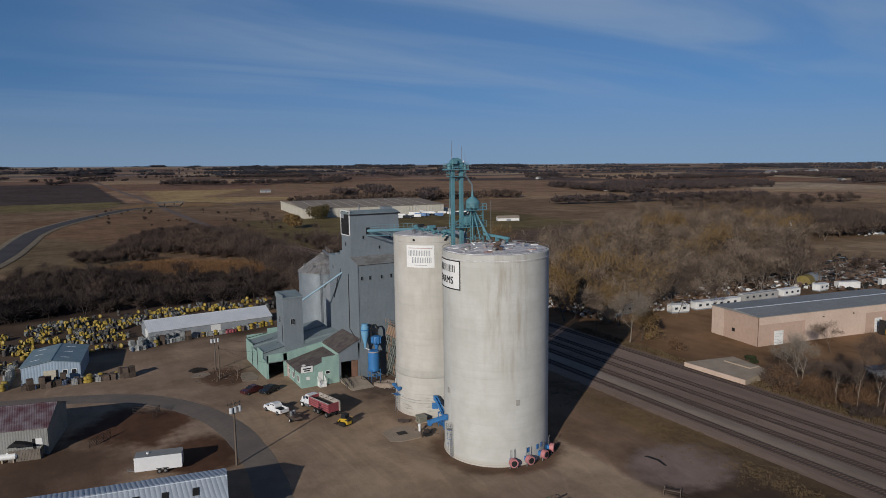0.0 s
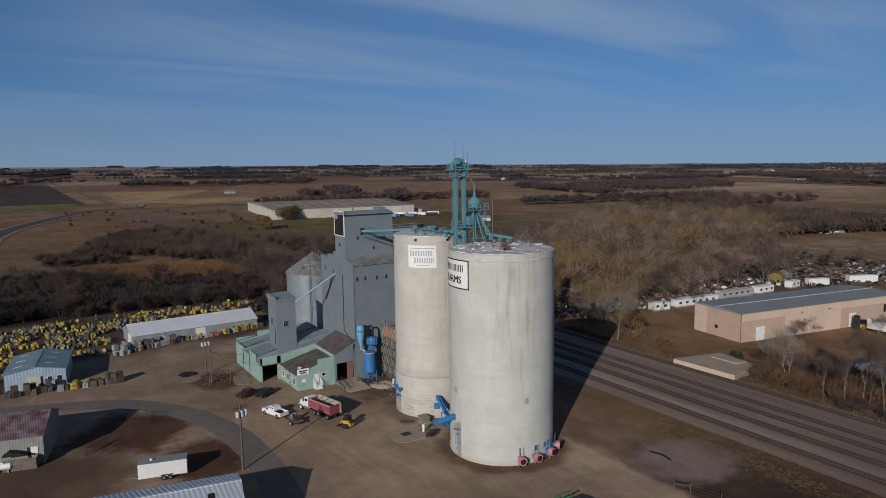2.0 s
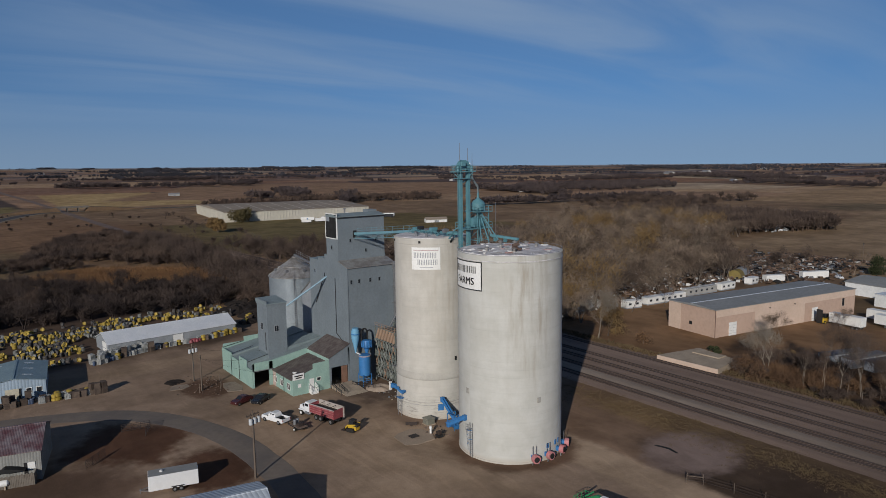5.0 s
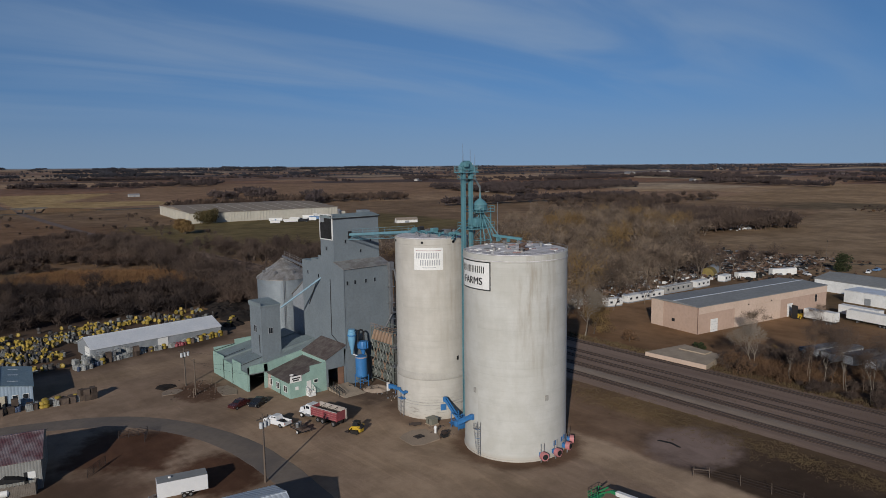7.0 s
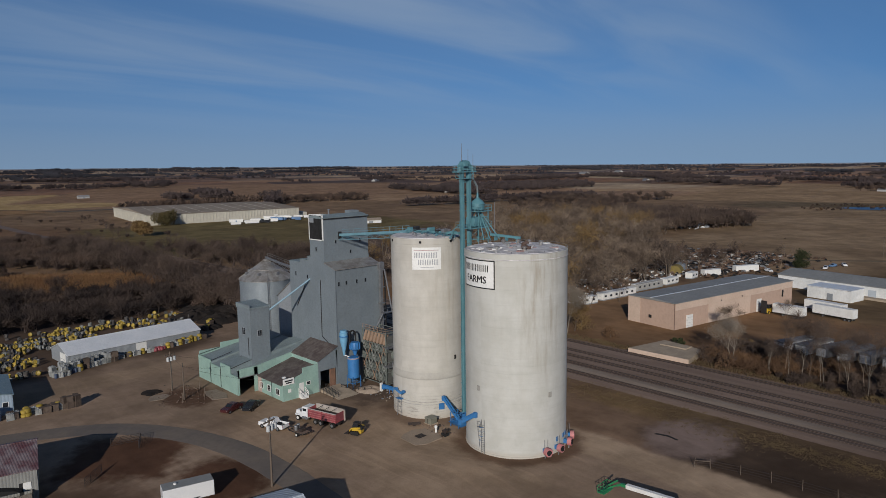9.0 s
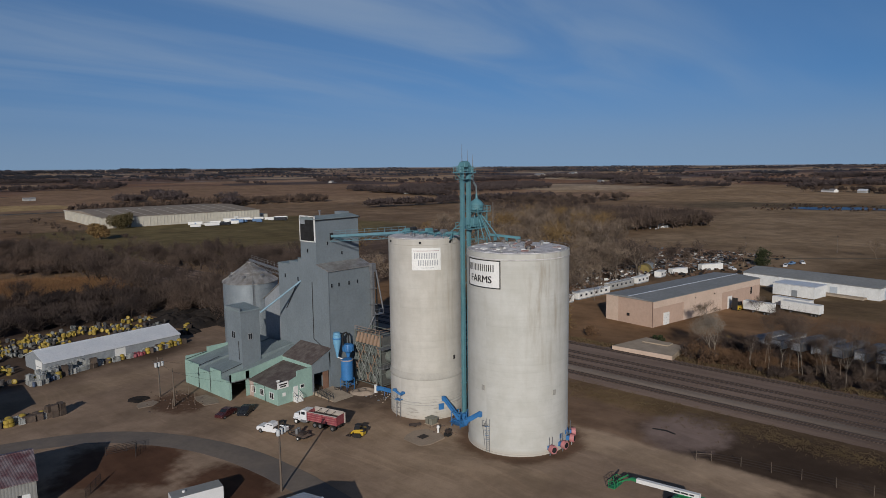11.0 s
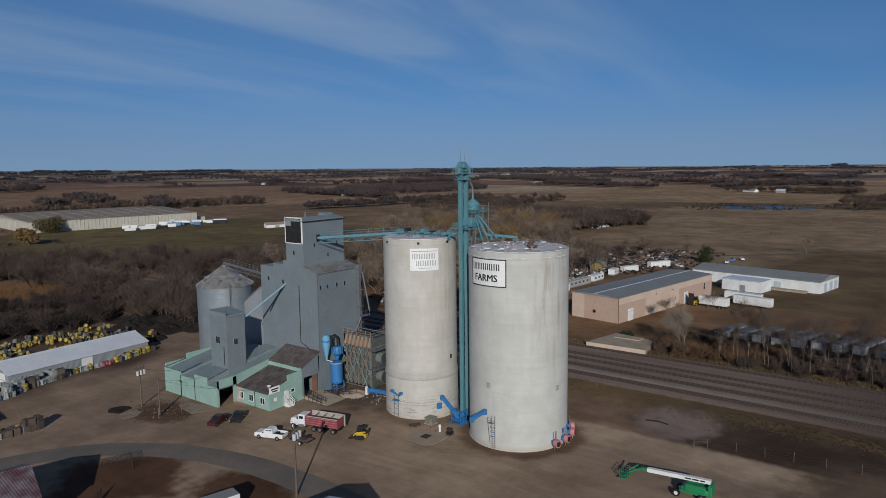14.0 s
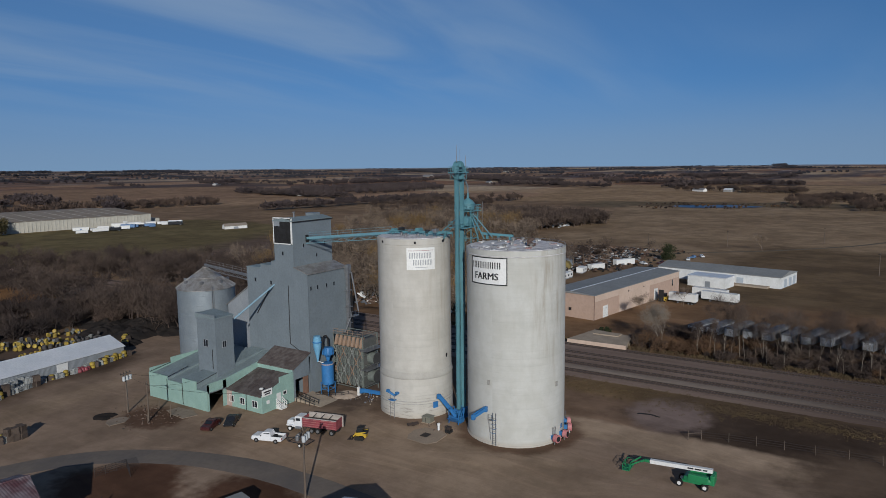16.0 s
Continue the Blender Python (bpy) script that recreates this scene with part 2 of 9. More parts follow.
HIGHWAY = material("far_road", (0.065, 0.06, 0.062), (0.085, 0.08, 0.08), 0.05, 0.9)
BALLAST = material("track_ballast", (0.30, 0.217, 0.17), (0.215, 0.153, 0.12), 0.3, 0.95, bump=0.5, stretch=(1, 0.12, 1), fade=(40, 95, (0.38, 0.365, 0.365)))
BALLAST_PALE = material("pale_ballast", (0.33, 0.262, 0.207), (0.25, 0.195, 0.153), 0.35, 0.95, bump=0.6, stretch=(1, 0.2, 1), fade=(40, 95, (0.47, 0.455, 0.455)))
RAIL = material("rusty_rail", (0.035, 0.026, 0.023), (0.05, 0.035, 0.03), 1.0, 0.7, 0.2)
SLEEPER = material("old_sleeper", (0.155, 0.112, 0.09), (0.20, 0.145, 0.116), 0.6, 0.9)
WOOD = material("pole_wood", (0.16, 0.125, 0.10), (0.11, 0.088, 0.07), 1.2, 0.9, stretch=(3, 3, 0.3))
PLANK = material("grey_planks", (0.19, 0.165, 0.14), (0.14, 0.12, 0.10), 1.2, 0.9)
CONCRETE = material("old_concrete", (0.41, 0.335, 0.255), (0.32, 0.262, 0.202), 0.35, 0.9, bump=0.2)
RED = material("faded_red_paint", (0.30, 0.06, 0.075), (0.20, 0.05, 0.06), 1.0, 0.5)
FAN_RED = material("pinkish_red_paint", (0.50, 0.17, 0.18), (0.42, 0.19, 0.19), 1.0, 0.6)
YELLOW = material("machine_yellow", (0.55, 0.36, 0.03), (0.45, 0.29, 0.03), 1.0, 0.5)
RIM_YELLOW = material("wheel_yellow", (0.48, 0.345, 0.05), (0.28, 0.20, 0.05), 1.0, 0.55, vary=0.75)
LIFT_GREEN = material("lift_green", (0.02, 0.22, 0.08), (0.02, 0.18, 0.07), 1.0, 0.45)
CAR_WHITE = material("car_white", (0.72, 0.73, 0.74), (0.66, 0.67, 0.68), 0.5, 0.25, dirt=0.08)
CAR_MAROON = material("car_maroon", (0.05, 0.013, 0.012), (0.07, 0.02, 0.02), 0.8, 0.3)
CAR_DARK = material("car_dark", (0.02, 0.022, 0.026), (0.015, 0.016, 0.02), 0.8, 0.25)
GLASS = material("dark_glass", (0.02, 0.025, 0.03), (0.018, 0.02, 0.025), 1.0, 0.08)
RUBBER = material("rubber", (0.02, 0.02, 0.02), (0.03, 0.028, 0.026), 1.0, 0.85)
STEEL = material("dull_steel", (0.30, 0.31, 0.32), (0.22, 0.22, 0.23), 1.0, 0.5, 0.6)

# ---- mesh helpers ----


def box(bm, x0, x1, y0, y1, z0, z1, bevel=0.0):
    made = bmesh.ops.create_cube(bm, size=1.0, matrix=Matrix.Translation(((x0 + x1) / 2, (y0 + y1) / 2, (z0 + z1) / 2)) @ Matrix.Diagonal((abs(x1 - x0), abs(y1 - y0), abs(z1 - z0), 1)))
    if bevel:
        edges = list({e for v in made["verts"] for e in v.link_edges})
        bmesh.ops.bevel(bm, geom=edges, offset=bevel, segments=2, affect="EDGES", profile=0.5)
    return bm


def tube(bm, a, b, r, r2=None, sides=8, caps=True):
    a, b = Vector(a), Vector(b)
    turn = (b - a).to_track_quat("Z", "Y").to_matrix().to_4x4()
    bmesh.ops.create_cone(bm, cap_ends=caps, segments=sides, radius1=r, radius2=r if r2 is None else r2, depth=(b - a).length, matrix=Matrix.Translation((a + b) / 2) @ turn)
    return bm


def beam(bm, a, b, w, h=None):
    """A square bar from a to b."""
    a, b = Vector(a), Vector(b)
    turn = (b - a).to_track_quat("Z", "Y").to_matrix().to_4x4()
    bmesh.ops.create_cube(bm, size=1.0, matrix=Matrix.Translation((a + b) / 2) @ turn @ Matrix.Diagonal((w, h or w, (b - a).length, 1)))
    return bm


def solid(bm, profile, axis, a, b):
    """Extrude a closed profile of (u, v) from a to b: axis x takes (y, z), axis y takes (x, z), axis z takes (x, y)."""
    put = {"x": lambda u, v, w: (w, u, v), "y": lambda u, v, w: (u, w, v), "z": lambda u, v, w: (u, v, w)}[axis]
    one = [bm.verts.new(put(u, v, a)) for u, v in profile]
    two = [bm.verts.new(put(u, v, b)) for u, v in profile]
    faces = [bm.faces.new(one), bm.faces.new(two[::-1])]
    for i in range(len(one)):
        j = (i + 1) % len(one)
        faces.append(bm.faces.new((one[i], one[j], two[j], two[i])))
    bmesh.ops.recalc_face_normals(bm, faces=faces)
    return bm


def lathe(bm, cx, cy, rings, sides=64, caps=True):
    """A closed surface of revolution through (radius, z) rings."""
    loops = [[bm.verts.new((cx + r * math.cos(2 * math.pi * i / sides), cy + r * math.sin(2 * math.pi * i / sides), z)) for i in range(sides)] for r, z in rings]
    for p, q in zip(loops, loops[1:]):
        for i in range(sides):
            bm.faces.new((p[i], p[(i + 1) % sides], q[(i + 1) % sides], q[i]))
    if caps and rings[0][0] > 0.01:
        bm.faces.new(loops[0][::-1])
    if caps and rings[-1][0] > 0.01:
        bm.faces.new(loops[-1])
    return bm


def BM():
    return bmesh.new()


def mesh_from(name, bm, mat, smooth=False):
    me = bpy.data.meshes.new(name)
    bm.to_mesh(me)
    bm.free()
    for m in (mat if isinstance(mat, (list, tuple)) else [mat]):
        me.materials.append(m)
    if smooth:
        for p in me.polygons:
            p.use_smooth = True
        me.set_sharp_from_angle(angle=radians(28))
    return me


def part(name, bm, mat, parent, label="", smooth=False):
    """One mesh under a thing or part; the bmesh is in world metres while the parents only carry a shift."""
    shift, up = Vector(), parent
    while up:
        shift, up = shift + up.location, up.parent
    bmesh.ops.translate(bm, verts=bm.verts, vec=-shift)
    ob = new(name, mesh_from(name, bm, mat, smooth))
    ob.parent = parent
    return tagged(ob, label)


def thing(name, label, category, at=(0, 0, 0), group="", kind=""):
    ob = new(name)
    ob.location = at
    ob.empty_display_size = 0.5
    return tagged(ob, label, category, group, kind)


def single(name, bm, mat, label, category, group="", kind="", smooth=False):
    return tagged(new(name, mesh_from(name, bm, mat, smooth)), label, category, group, kind)


def put(ob, x, y, z=0.0, yaw=0.0, size=1.0):
    ob.matrix_world = pose(x, y, z, 0, 0, yaw) @ Matrix.Scale(size, 4)
    return ob


# ---- terrain ----


def ramp(v, a, b):
    t = min(1.0, max(0.0, (v - a) / (b - a)))
    return t * t * (3 - 2 * t)


def ground_z(x, y):
    d = math.hypot(x - 40, y - 120)
    z = -2.6 * ramp(x, 88, 150) * (1 - ramp(d, 500, 900)) - 2.4 * ramp(d, 130, 420) - 2.6 * ramp(d, 500, 900)
    z += 17.0 * max(0.0, (d - 1300) / 3500) ** 1.15
    z -= (0.0075 * (x - 40) - 0.0005 * (y - 120) - 0.0055 * d) * ramp(d, 650, 1700)
    # the big silo stands in a shallow dip
    return z - 0.5 * (1 - ramp(math.hypot(x - 60.55, y - 91.79), 10, 15))


def ground_patches(n, pos, colour):
    """Soils, grass, fields and darkened undergrowth by plan: (tone, tone, shape, x, y, half width, half depth, turn,
    soft).
    """
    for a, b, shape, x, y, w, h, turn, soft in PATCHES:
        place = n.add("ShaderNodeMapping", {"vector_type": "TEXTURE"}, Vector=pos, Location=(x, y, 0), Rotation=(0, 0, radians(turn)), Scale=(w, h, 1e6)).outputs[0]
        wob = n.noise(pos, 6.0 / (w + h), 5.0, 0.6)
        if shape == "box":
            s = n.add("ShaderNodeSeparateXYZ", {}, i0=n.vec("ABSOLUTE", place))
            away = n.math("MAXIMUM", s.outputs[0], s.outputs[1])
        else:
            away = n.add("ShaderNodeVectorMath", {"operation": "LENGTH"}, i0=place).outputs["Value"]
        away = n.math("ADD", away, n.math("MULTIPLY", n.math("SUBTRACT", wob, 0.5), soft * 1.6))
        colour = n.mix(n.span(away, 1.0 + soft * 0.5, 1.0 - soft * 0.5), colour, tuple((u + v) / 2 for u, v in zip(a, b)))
    for size, low, top in ((0.012, (0.86, 0.84, 0.82), (1.14, 1.15, 1.16)), (0.07, (0.80, 0.79, 0.78), (1.2, 1.2, 1.2))):
        colour = n.mix(1.0, colour, n.mix(n.span(n.noise(pos, size, 6.0, 0.65), 0.35, 0.65), low, top), "MULTIPLY")
    return colour


DIRT, DIRT2 = (0.246, 0.189, 0.139), (0.208, 0.16, 0.118)
SOIL, SOIL2 = (0.066, 0.036, 0.023), (0.092, 0.052, 0.033)
PATCHES = [
    # far fields
    ((0.055, 0.042, 0.038), (0.065, 0.05, 0.043), "box", -75, 1400, 148, 390, 1, 0.06),
    ((0.16, 0.13, 0.06), (0.12, 0.11, 0.05), "box", -50, 990, 120, 85, 0, 0.15),
    ((0.33, 0.25, 0.125), (0.29, 0.215, 0.105), "box", 218, 1175, 92, 205, -2, 0.08),
    ((0.235, 0.16, 0.10), (0.195, 0.13, 0.083), "box", 640, 1250, 330, 330, -30, 0.08),
    ((0.235, 0.165, 0.102), (0.265, 0.185, 0.115), "box", 620, 840, 190, 90, -30, 0.15),
    ((0.235, 0.168, 0.1), (0.265, 0.19, 0.112), "box", 1180, 200, 340, 330, 8, 0.1),
    ((0.10, 0.08, 0.05), (0.13, 0.10, 0.06), "box", 790, 190, 60, 170, 8, 0.4),
    # grass by the warehouse and the brown slope
    ((0.115, 0.105, 0.045), (0.135, 0.10, 0.05), "box", 245, 500, 140, 125, -5, 0.15),
    ((0.185, 0.118, 0.068), (0.15, 0.095, 0.056), "ellipse", 50, 600, 85, 200, 0, 0.6),
    ((0.165, 0.125, 0.07), (0.135, 0.10, 0.058), "ellipse", -12, 440, 40, 120, 12, 0.5),
    ((0.22, 0.11, 0.05), (0.29, 0.18, 0.085), "box", 52, 330, 42, 26, -45, 0.4),
    # near-black ground under the brush behind the salvage yard
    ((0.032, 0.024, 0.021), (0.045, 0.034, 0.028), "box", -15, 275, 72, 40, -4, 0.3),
    # ground under the woods, shade between the crowns put into its colour
    ((0.08, 0.058, 0.045), (0.115, 0.083, 0.06), "ellipse", 285, 300, 160, 110, 40, 0.35),
    # big field past the sheds
    ((0.20, 0.149, 0.092), (0.235, 0.174, 0.11), "box", 540, 60, 230, 200, 8, 0.07),
    ((0.105, 0.076, 0.043), (0.125, 0.088, 0.049), "box", 282, 30, 108, 80, -9, 0.3),
    # grass round the yard, the yard itself
    ((0.19, 0.118, 0.064), (0.15, 0.098, 0.058), "box", 150, 110, 55, 130, 0, 0.3),
    (DIRT, DIRT2, "box", 20, 110, 66, 100, 0, 0.12),
    ((0.185, 0.13, 0.088), (0.15, 0.103, 0.071), "ellipse", 84, 94, 17, 48, 0, 0.4),
    ((0.145, 0.108, 0.058), (0.20, 0.135, 0.075), "ellipse", 90, 70, 6, 30, 3, 0.6),
    ((0.29, 0.225, 0.158), (0.25, 0.19, 0.135), "ellipse", 33, 125, 7, 22, -20, 0.9),
    ((0.27, 0.21, 0.15), (0.24, 0.185, 0.13), "ellipse", 16, 176, 30, 5, 6, 0.9),
    ((0.27, 0.21, 0.15), (0.23, 0.178, 0.127), "ellipse", 44, 94, 13, 27, -20, 0.8),
    ((0.08, 0.057, 0.035), (0.10, 0.07, 0.042), "ellipse", 89, 46, 9, 32, 0, 0.5),
    ((0.105, 0.072, 0.048), (0.08, 0.056, 0.04), "box", 143, 62, 15, 36, 0, 0.5),
    ((0.05, 0.036, 0.026), (0.066, 0.047, 0.033), "ellipse", 80, 45, 10.5, 33, 3, 0.4),
    ((0.325, 0.255, 0.18), (0.29, 0.225, 0.16), "box", 66.6, 64, 4.0, 24, 0, 0.5),
    ((0.105, 0.078, 0.055), (0.125, 0.093, 0.066), "ellipse", 66, 31, 13, 17, 0, 0.7),
    ((0.15, 0.115, 0.10), (0.19, 0.15, 0.13), "ellipse", 80, 70, 9, 7, 10, 0.5),
    # darker ground among the wheel rows
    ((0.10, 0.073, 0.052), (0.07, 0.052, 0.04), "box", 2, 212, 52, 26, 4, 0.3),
    ((0.125, 0.085, 0.06), (0.10, 0.07, 0.05), "ellipse", -8, 116, 16, 12, 0, 0.5),
    (SOIL, SOIL2, "box", 9, 131, 9, 8, -40, 0.5),
    (SOIL, SOIL2, "ellipse", 17, 112, 6, 8, 0, 0.5),
    (SOIL2, (0.13, 0.09, 0.065), "ellipse", 29, 152, 5, 7, 0, 0.5),
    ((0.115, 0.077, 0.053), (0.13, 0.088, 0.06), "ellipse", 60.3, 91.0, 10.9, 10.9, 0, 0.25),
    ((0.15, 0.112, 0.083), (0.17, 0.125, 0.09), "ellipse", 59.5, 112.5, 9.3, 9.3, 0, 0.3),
    ((0.10, 0.075, 0.06), (0.13, 0.1, 0.075), "box", 60, 130, 9, 8, 0, 0.6),
]


def ground_material():
    m = bpy.data.materials.new("open_country")
    m.use_nodes = True
    n = Nodes(m.node_tree)
    pos = n.add("ShaderNodeNewGeometry").outputs["Position"]
    bend = n.vec("ADD", pos, n.add("ShaderNodeVectorMath", {"operation": "SCALE"}, i0=n.add("ShaderNodeTexNoise", {}, Vector=pos, Scale=0.002, Detail=2.0).outputs[1], Scale=60.0).outputs[0])
    cells = n.add("ShaderNodeMapping", {}, Vector=bend, Rotation=(0, 0, radians(12)), Scale=(1 / 420, 1 / 300, 0)).outputs[0]
    field = n.add("ShaderNodeTexVoronoi", {"distance": "CHEBYCHEV"}, Vector=cells, Scale=1.0, Randomness=0.75)
    pick = n.add("ShaderNodeSeparateColor", {}, i0=field.outputs["Color"]).outputs[0]
    ramps = n.add("ShaderNodeValToRGB", {}, Fac=pick)
    el = ramps.color_ramp.elements
    ramps.color_ramp.interpolation = "CONSTANT"
    stops = [(0.0, (0.17, 0.115, 0.075)), (0.2, (0.26, 0.175, 0.11)), (0.4, (0.09, 0.065, 0.055)), (0.55, (0.32, 0.23, 0.14)), (0.7, (0.20, 0.12, 0.075)), (0.85, (0.36, 0.29, 0.20))]
    el[0].position, el[0].color = stops[0][0], (*stops[0][1], 1)
    el[1].position, el[1].color = stops[1][0], (*stops[1][1], 1)
    for p, c in stops[2:]:
        el.new(p).color = (*c, 1)
    scrub = n.mix(n.span(n.noise(pos, 0.02, 8.0, 0.7), 0.35, 0.65), (0.15, 0.105, 0.066), (0.20, 0.142, 0.088))
    s = n.add("ShaderNodeSeparateXYZ", {}, i0=pos)
    far = n.span(n.add("ShaderNodeVectorMath", {"operation": "LENGTH"}, i0=n.vec("SUBTRACT", pos, (40, 120, 0))).outputs["Value"], 780, 900)
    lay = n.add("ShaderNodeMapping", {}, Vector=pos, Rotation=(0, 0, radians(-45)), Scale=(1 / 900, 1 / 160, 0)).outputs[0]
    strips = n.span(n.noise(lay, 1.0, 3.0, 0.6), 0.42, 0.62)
    # Far strips go blue-grey with distance: haze put into the base colour.
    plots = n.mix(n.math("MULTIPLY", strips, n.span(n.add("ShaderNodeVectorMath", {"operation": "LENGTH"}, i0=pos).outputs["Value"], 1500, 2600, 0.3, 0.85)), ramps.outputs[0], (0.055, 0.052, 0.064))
    # Pale field strips, stronger with distance.
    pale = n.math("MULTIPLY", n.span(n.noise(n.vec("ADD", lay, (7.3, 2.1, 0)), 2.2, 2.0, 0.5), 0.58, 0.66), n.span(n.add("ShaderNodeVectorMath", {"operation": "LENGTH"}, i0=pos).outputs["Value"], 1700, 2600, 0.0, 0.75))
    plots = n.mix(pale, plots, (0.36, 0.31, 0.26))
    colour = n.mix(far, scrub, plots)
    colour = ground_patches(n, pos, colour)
    rough = n.noise(pos, 0.35, 8.0, 0.7)
    colour = n.mix(n.math("MULTIPLY", n.span(rough, 0.4, 0.75), 0.25), colour, n.mix(1.0, colour, (0.6, 0.56, 0.52), "MULTIPLY"))
    rows = n.noise(n.add("ShaderNodeMapping", {}, Vector=pos, Rotation=(0, 0, radians(-12)), Scale=(0.4, 0.03, 0.1)).outputs[0], 1.0, 4.0, 0.6)
    colour = n.mix(n.math("MULTIPLY", n.span(rows, 0.45, 0.7), 0.22), colour, n.mix(1.0, colour, (0.55, 0.52, 0.5), "MULTIPLY"))
    ruts = n.noise(n.add("ShaderNodeMapping", {}, Vector=n.vec("ADD", pos, n.add("ShaderNodeVectorMath", {"operation": "SCALE"}, i0=n.add("ShaderNodeTexNoise", {}, Vector=pos, Scale=0.03, Detail=1.0).outputs[1], Scale=26.0).outputs[0]), Rotation=(0, 0, radians(28)), Scale=(0.75, 0.035, 0.1)).outputs[0], 1.0, 3.0, 0.5)
    near = n.span(n.add("ShaderNodeVectorMath", {"operation": "LENGTH"}, i0=n.vec("SUBTRACT", pos, (30, 110, 0))).outputs["Value"], 100, 60)
    colour = n.mix(n.math("MULTIPLY", near, n.span(ruts, 0.5, 0.7, 0.0, 0.12)), colour, n.mix(1.0, colour, (0.62, 0.58, 0.55), "MULTIPLY"))
    colour = n.mix(n.math("MULTIPLY", near, n.span(ruts, 0.45, 0.3, 0.0, 0.4)), colour, n.mix(1.0, colour, (1.3, 1.28, 1.25), "MULTIPLY"))
    grit = n.noise(pos, 2.2, 6.0, 0.75)
    colour = n.mix(n.math("MULTIPLY", n.span(grit, 0.45, 0.75), 0.18), colour, n.mix(1.0, colour, (1.5, 1.45, 1.4), "MULTIPLY"))
    colour = n.mix(1.0, colour, (1.16, 1.085, 1.055), "MULTIPLY")
    shader = n.add("ShaderNodeBsdfPrincipled", {}, Base_Color=colour, Roughness=0.95)
    n.plug(shader, "Specular IOR Level", 0.1)
    n.plug(shader, "Normal", n.add("ShaderNodeBump", {}, Height=n.math("ADD", rough, n.math("MULTIPLY", grit, 0.25)), Strength=0.22, Distance=0.4).outputs[0])
    n.add("ShaderNodeOutputMaterial", {}, Surface=shader.outputs[0])
    return m


def build_ground():
    bm = BM()
    radii = [0.0]
    while radii[-1] < 4830:
        radii.append(min(4830, radii[-1] + max(4.0, radii[-1] * 0.045)))
    sides, last = 144, None
    centre = bm.verts.new((40, 120, 0))
    for r in radii[1:]:
        ring = [bm.verts.new((40 + r * math.cos(2 * math.pi * i / sides), 120 + r * math.sin(2 * math.pi * i / sides), 0)) for i in range(sides)]
        for v in ring:
            v.co.z = ground_z(v.co.x, v.co.y)
        for i in range(sides):
            j = (i + 1) % sides
            bm.faces.new((last[i], ring[i], ring[j], last[j]) if last else (centre, ring[i], ring[j]))
        last = ring
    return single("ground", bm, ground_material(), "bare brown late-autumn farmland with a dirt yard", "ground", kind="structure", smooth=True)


build_ground()


def strip(name, points, width, mat, label, category, lift=0.05, step=3.0):
    """A ribbon of road or ballast along a smooth line of (x, y), lying on the ground."""
    pts = [Vector((*p, 0)) for p in points]
    line = []
    for i in range(len(pts) - 1):
        p0, p1, p2, p3 = pts[max(0, i - 1)], pts[i], pts[i + 1], pts[min(len(pts) - 1, i + 2)]
        k = max(2, int((p2 - p1).length / step))
        for j in range(k):
            t = j / k
            line.append(0.5 * ((2 * p1) + (p2 - p0) * t + (2 * p0 - 5 * p1 + 4 * p2 - p3) * t * t + (3 * p1 - p0 - 3 * p2 + p3) * t ** 3))
    line.append(pts[-1])
    bm, last = BM(), None
    for i, p in enumerate(line):
        d = (line[min(i + 1, len(line) - 1)] - line[max(i - 1, 0)]).normalized()
        side = Vector((-d.y, d.x, 0)) * width / 2 * (1 + 0.09 * noise.noise(Vector((p.x * 0.3, p.y * 0.3, 1))))
        row = []
        for f, drop in ((-1.3, -0.12), (-1, 0), (0, 0.04), (1, 0), (1.3, -0.12)):
            q = p + side * f
            row.append(bm.verts.new((q.x, q.y, ground_z(q.x, q.y) + lift + drop)))
        if last:
            for a in range(4):
                bm.faces.new((last[a], last[a + 1], row[a + 1], row[a]))
        last = row
    return single(name, bm, mat, label, category, kind="structure")


HIGHWAY_LINE = [(-90, 230), (-48, 330), (-31, 435), (-19, 585), (2, 680), (30, 773), (66, 872), (95, 905), (140, 912), (206, 906), (340, 880)]
strip("road", [(-90, 172), (-40, 163), (-8, 155), (6, 149.5), (14, 143), (20, 133), (23.4, 122), (24.4, 111), (24, 98), (21, 80), (14, 55)], 5.0, ASPHALT, "worn grey asphalt lane curving through the yard", "road", 0.015)
strip("road", HIGHWAY_LINE, 15.0, material("gravel_shoulder", (0.26, 0.21, 0.15), (0.20, 0.16, 0.11), 0.1, 0.95), "pale gravel shoulder of the highway", "road", 0.35, 20)
strip("road", HIGHWAY_LINE, 9.5, HIGHWAY, "two-lane highway curving across the fields", "road", 0.5, 20)
strip("road", [(700, -60), (470, 30), (390, 80), (345, 128), (320, 160)], 2.6, material("farm_track", (0.105, 0.085, 0.062), (0.14, 0.11, 0.078), 0.1, 0.95), "faint dirt track along the field edge", "road", 0.15, 12)
TRACKS = [97.0, 103.4, 109.0, 113.8, 122.6]


def rail_bed(name, x0, x1, mat, label, lift, end):
    bm, last = BM(), None
    ys = [-420 + 12 * i for i in range(int((end + 420) / 12))]
    for y in ys:
        row = []
        for x, drop in ((x0 - 3.0, -0.2), (x0, 0), ((x0 + x1) / 2, 0.02), (x1, 0), (x1 + 3.0, -0.2)):
            row.append(bm.verts.new((x, y, ground_z(x, y) + lift + drop)))
        if last:
            for a in range(4):
                bm.faces.new((last[a], last[a + 1], row[a + 1], row[a]))
        last = row
    return single(name, bm, mat, label, "track bed", kind="structure")


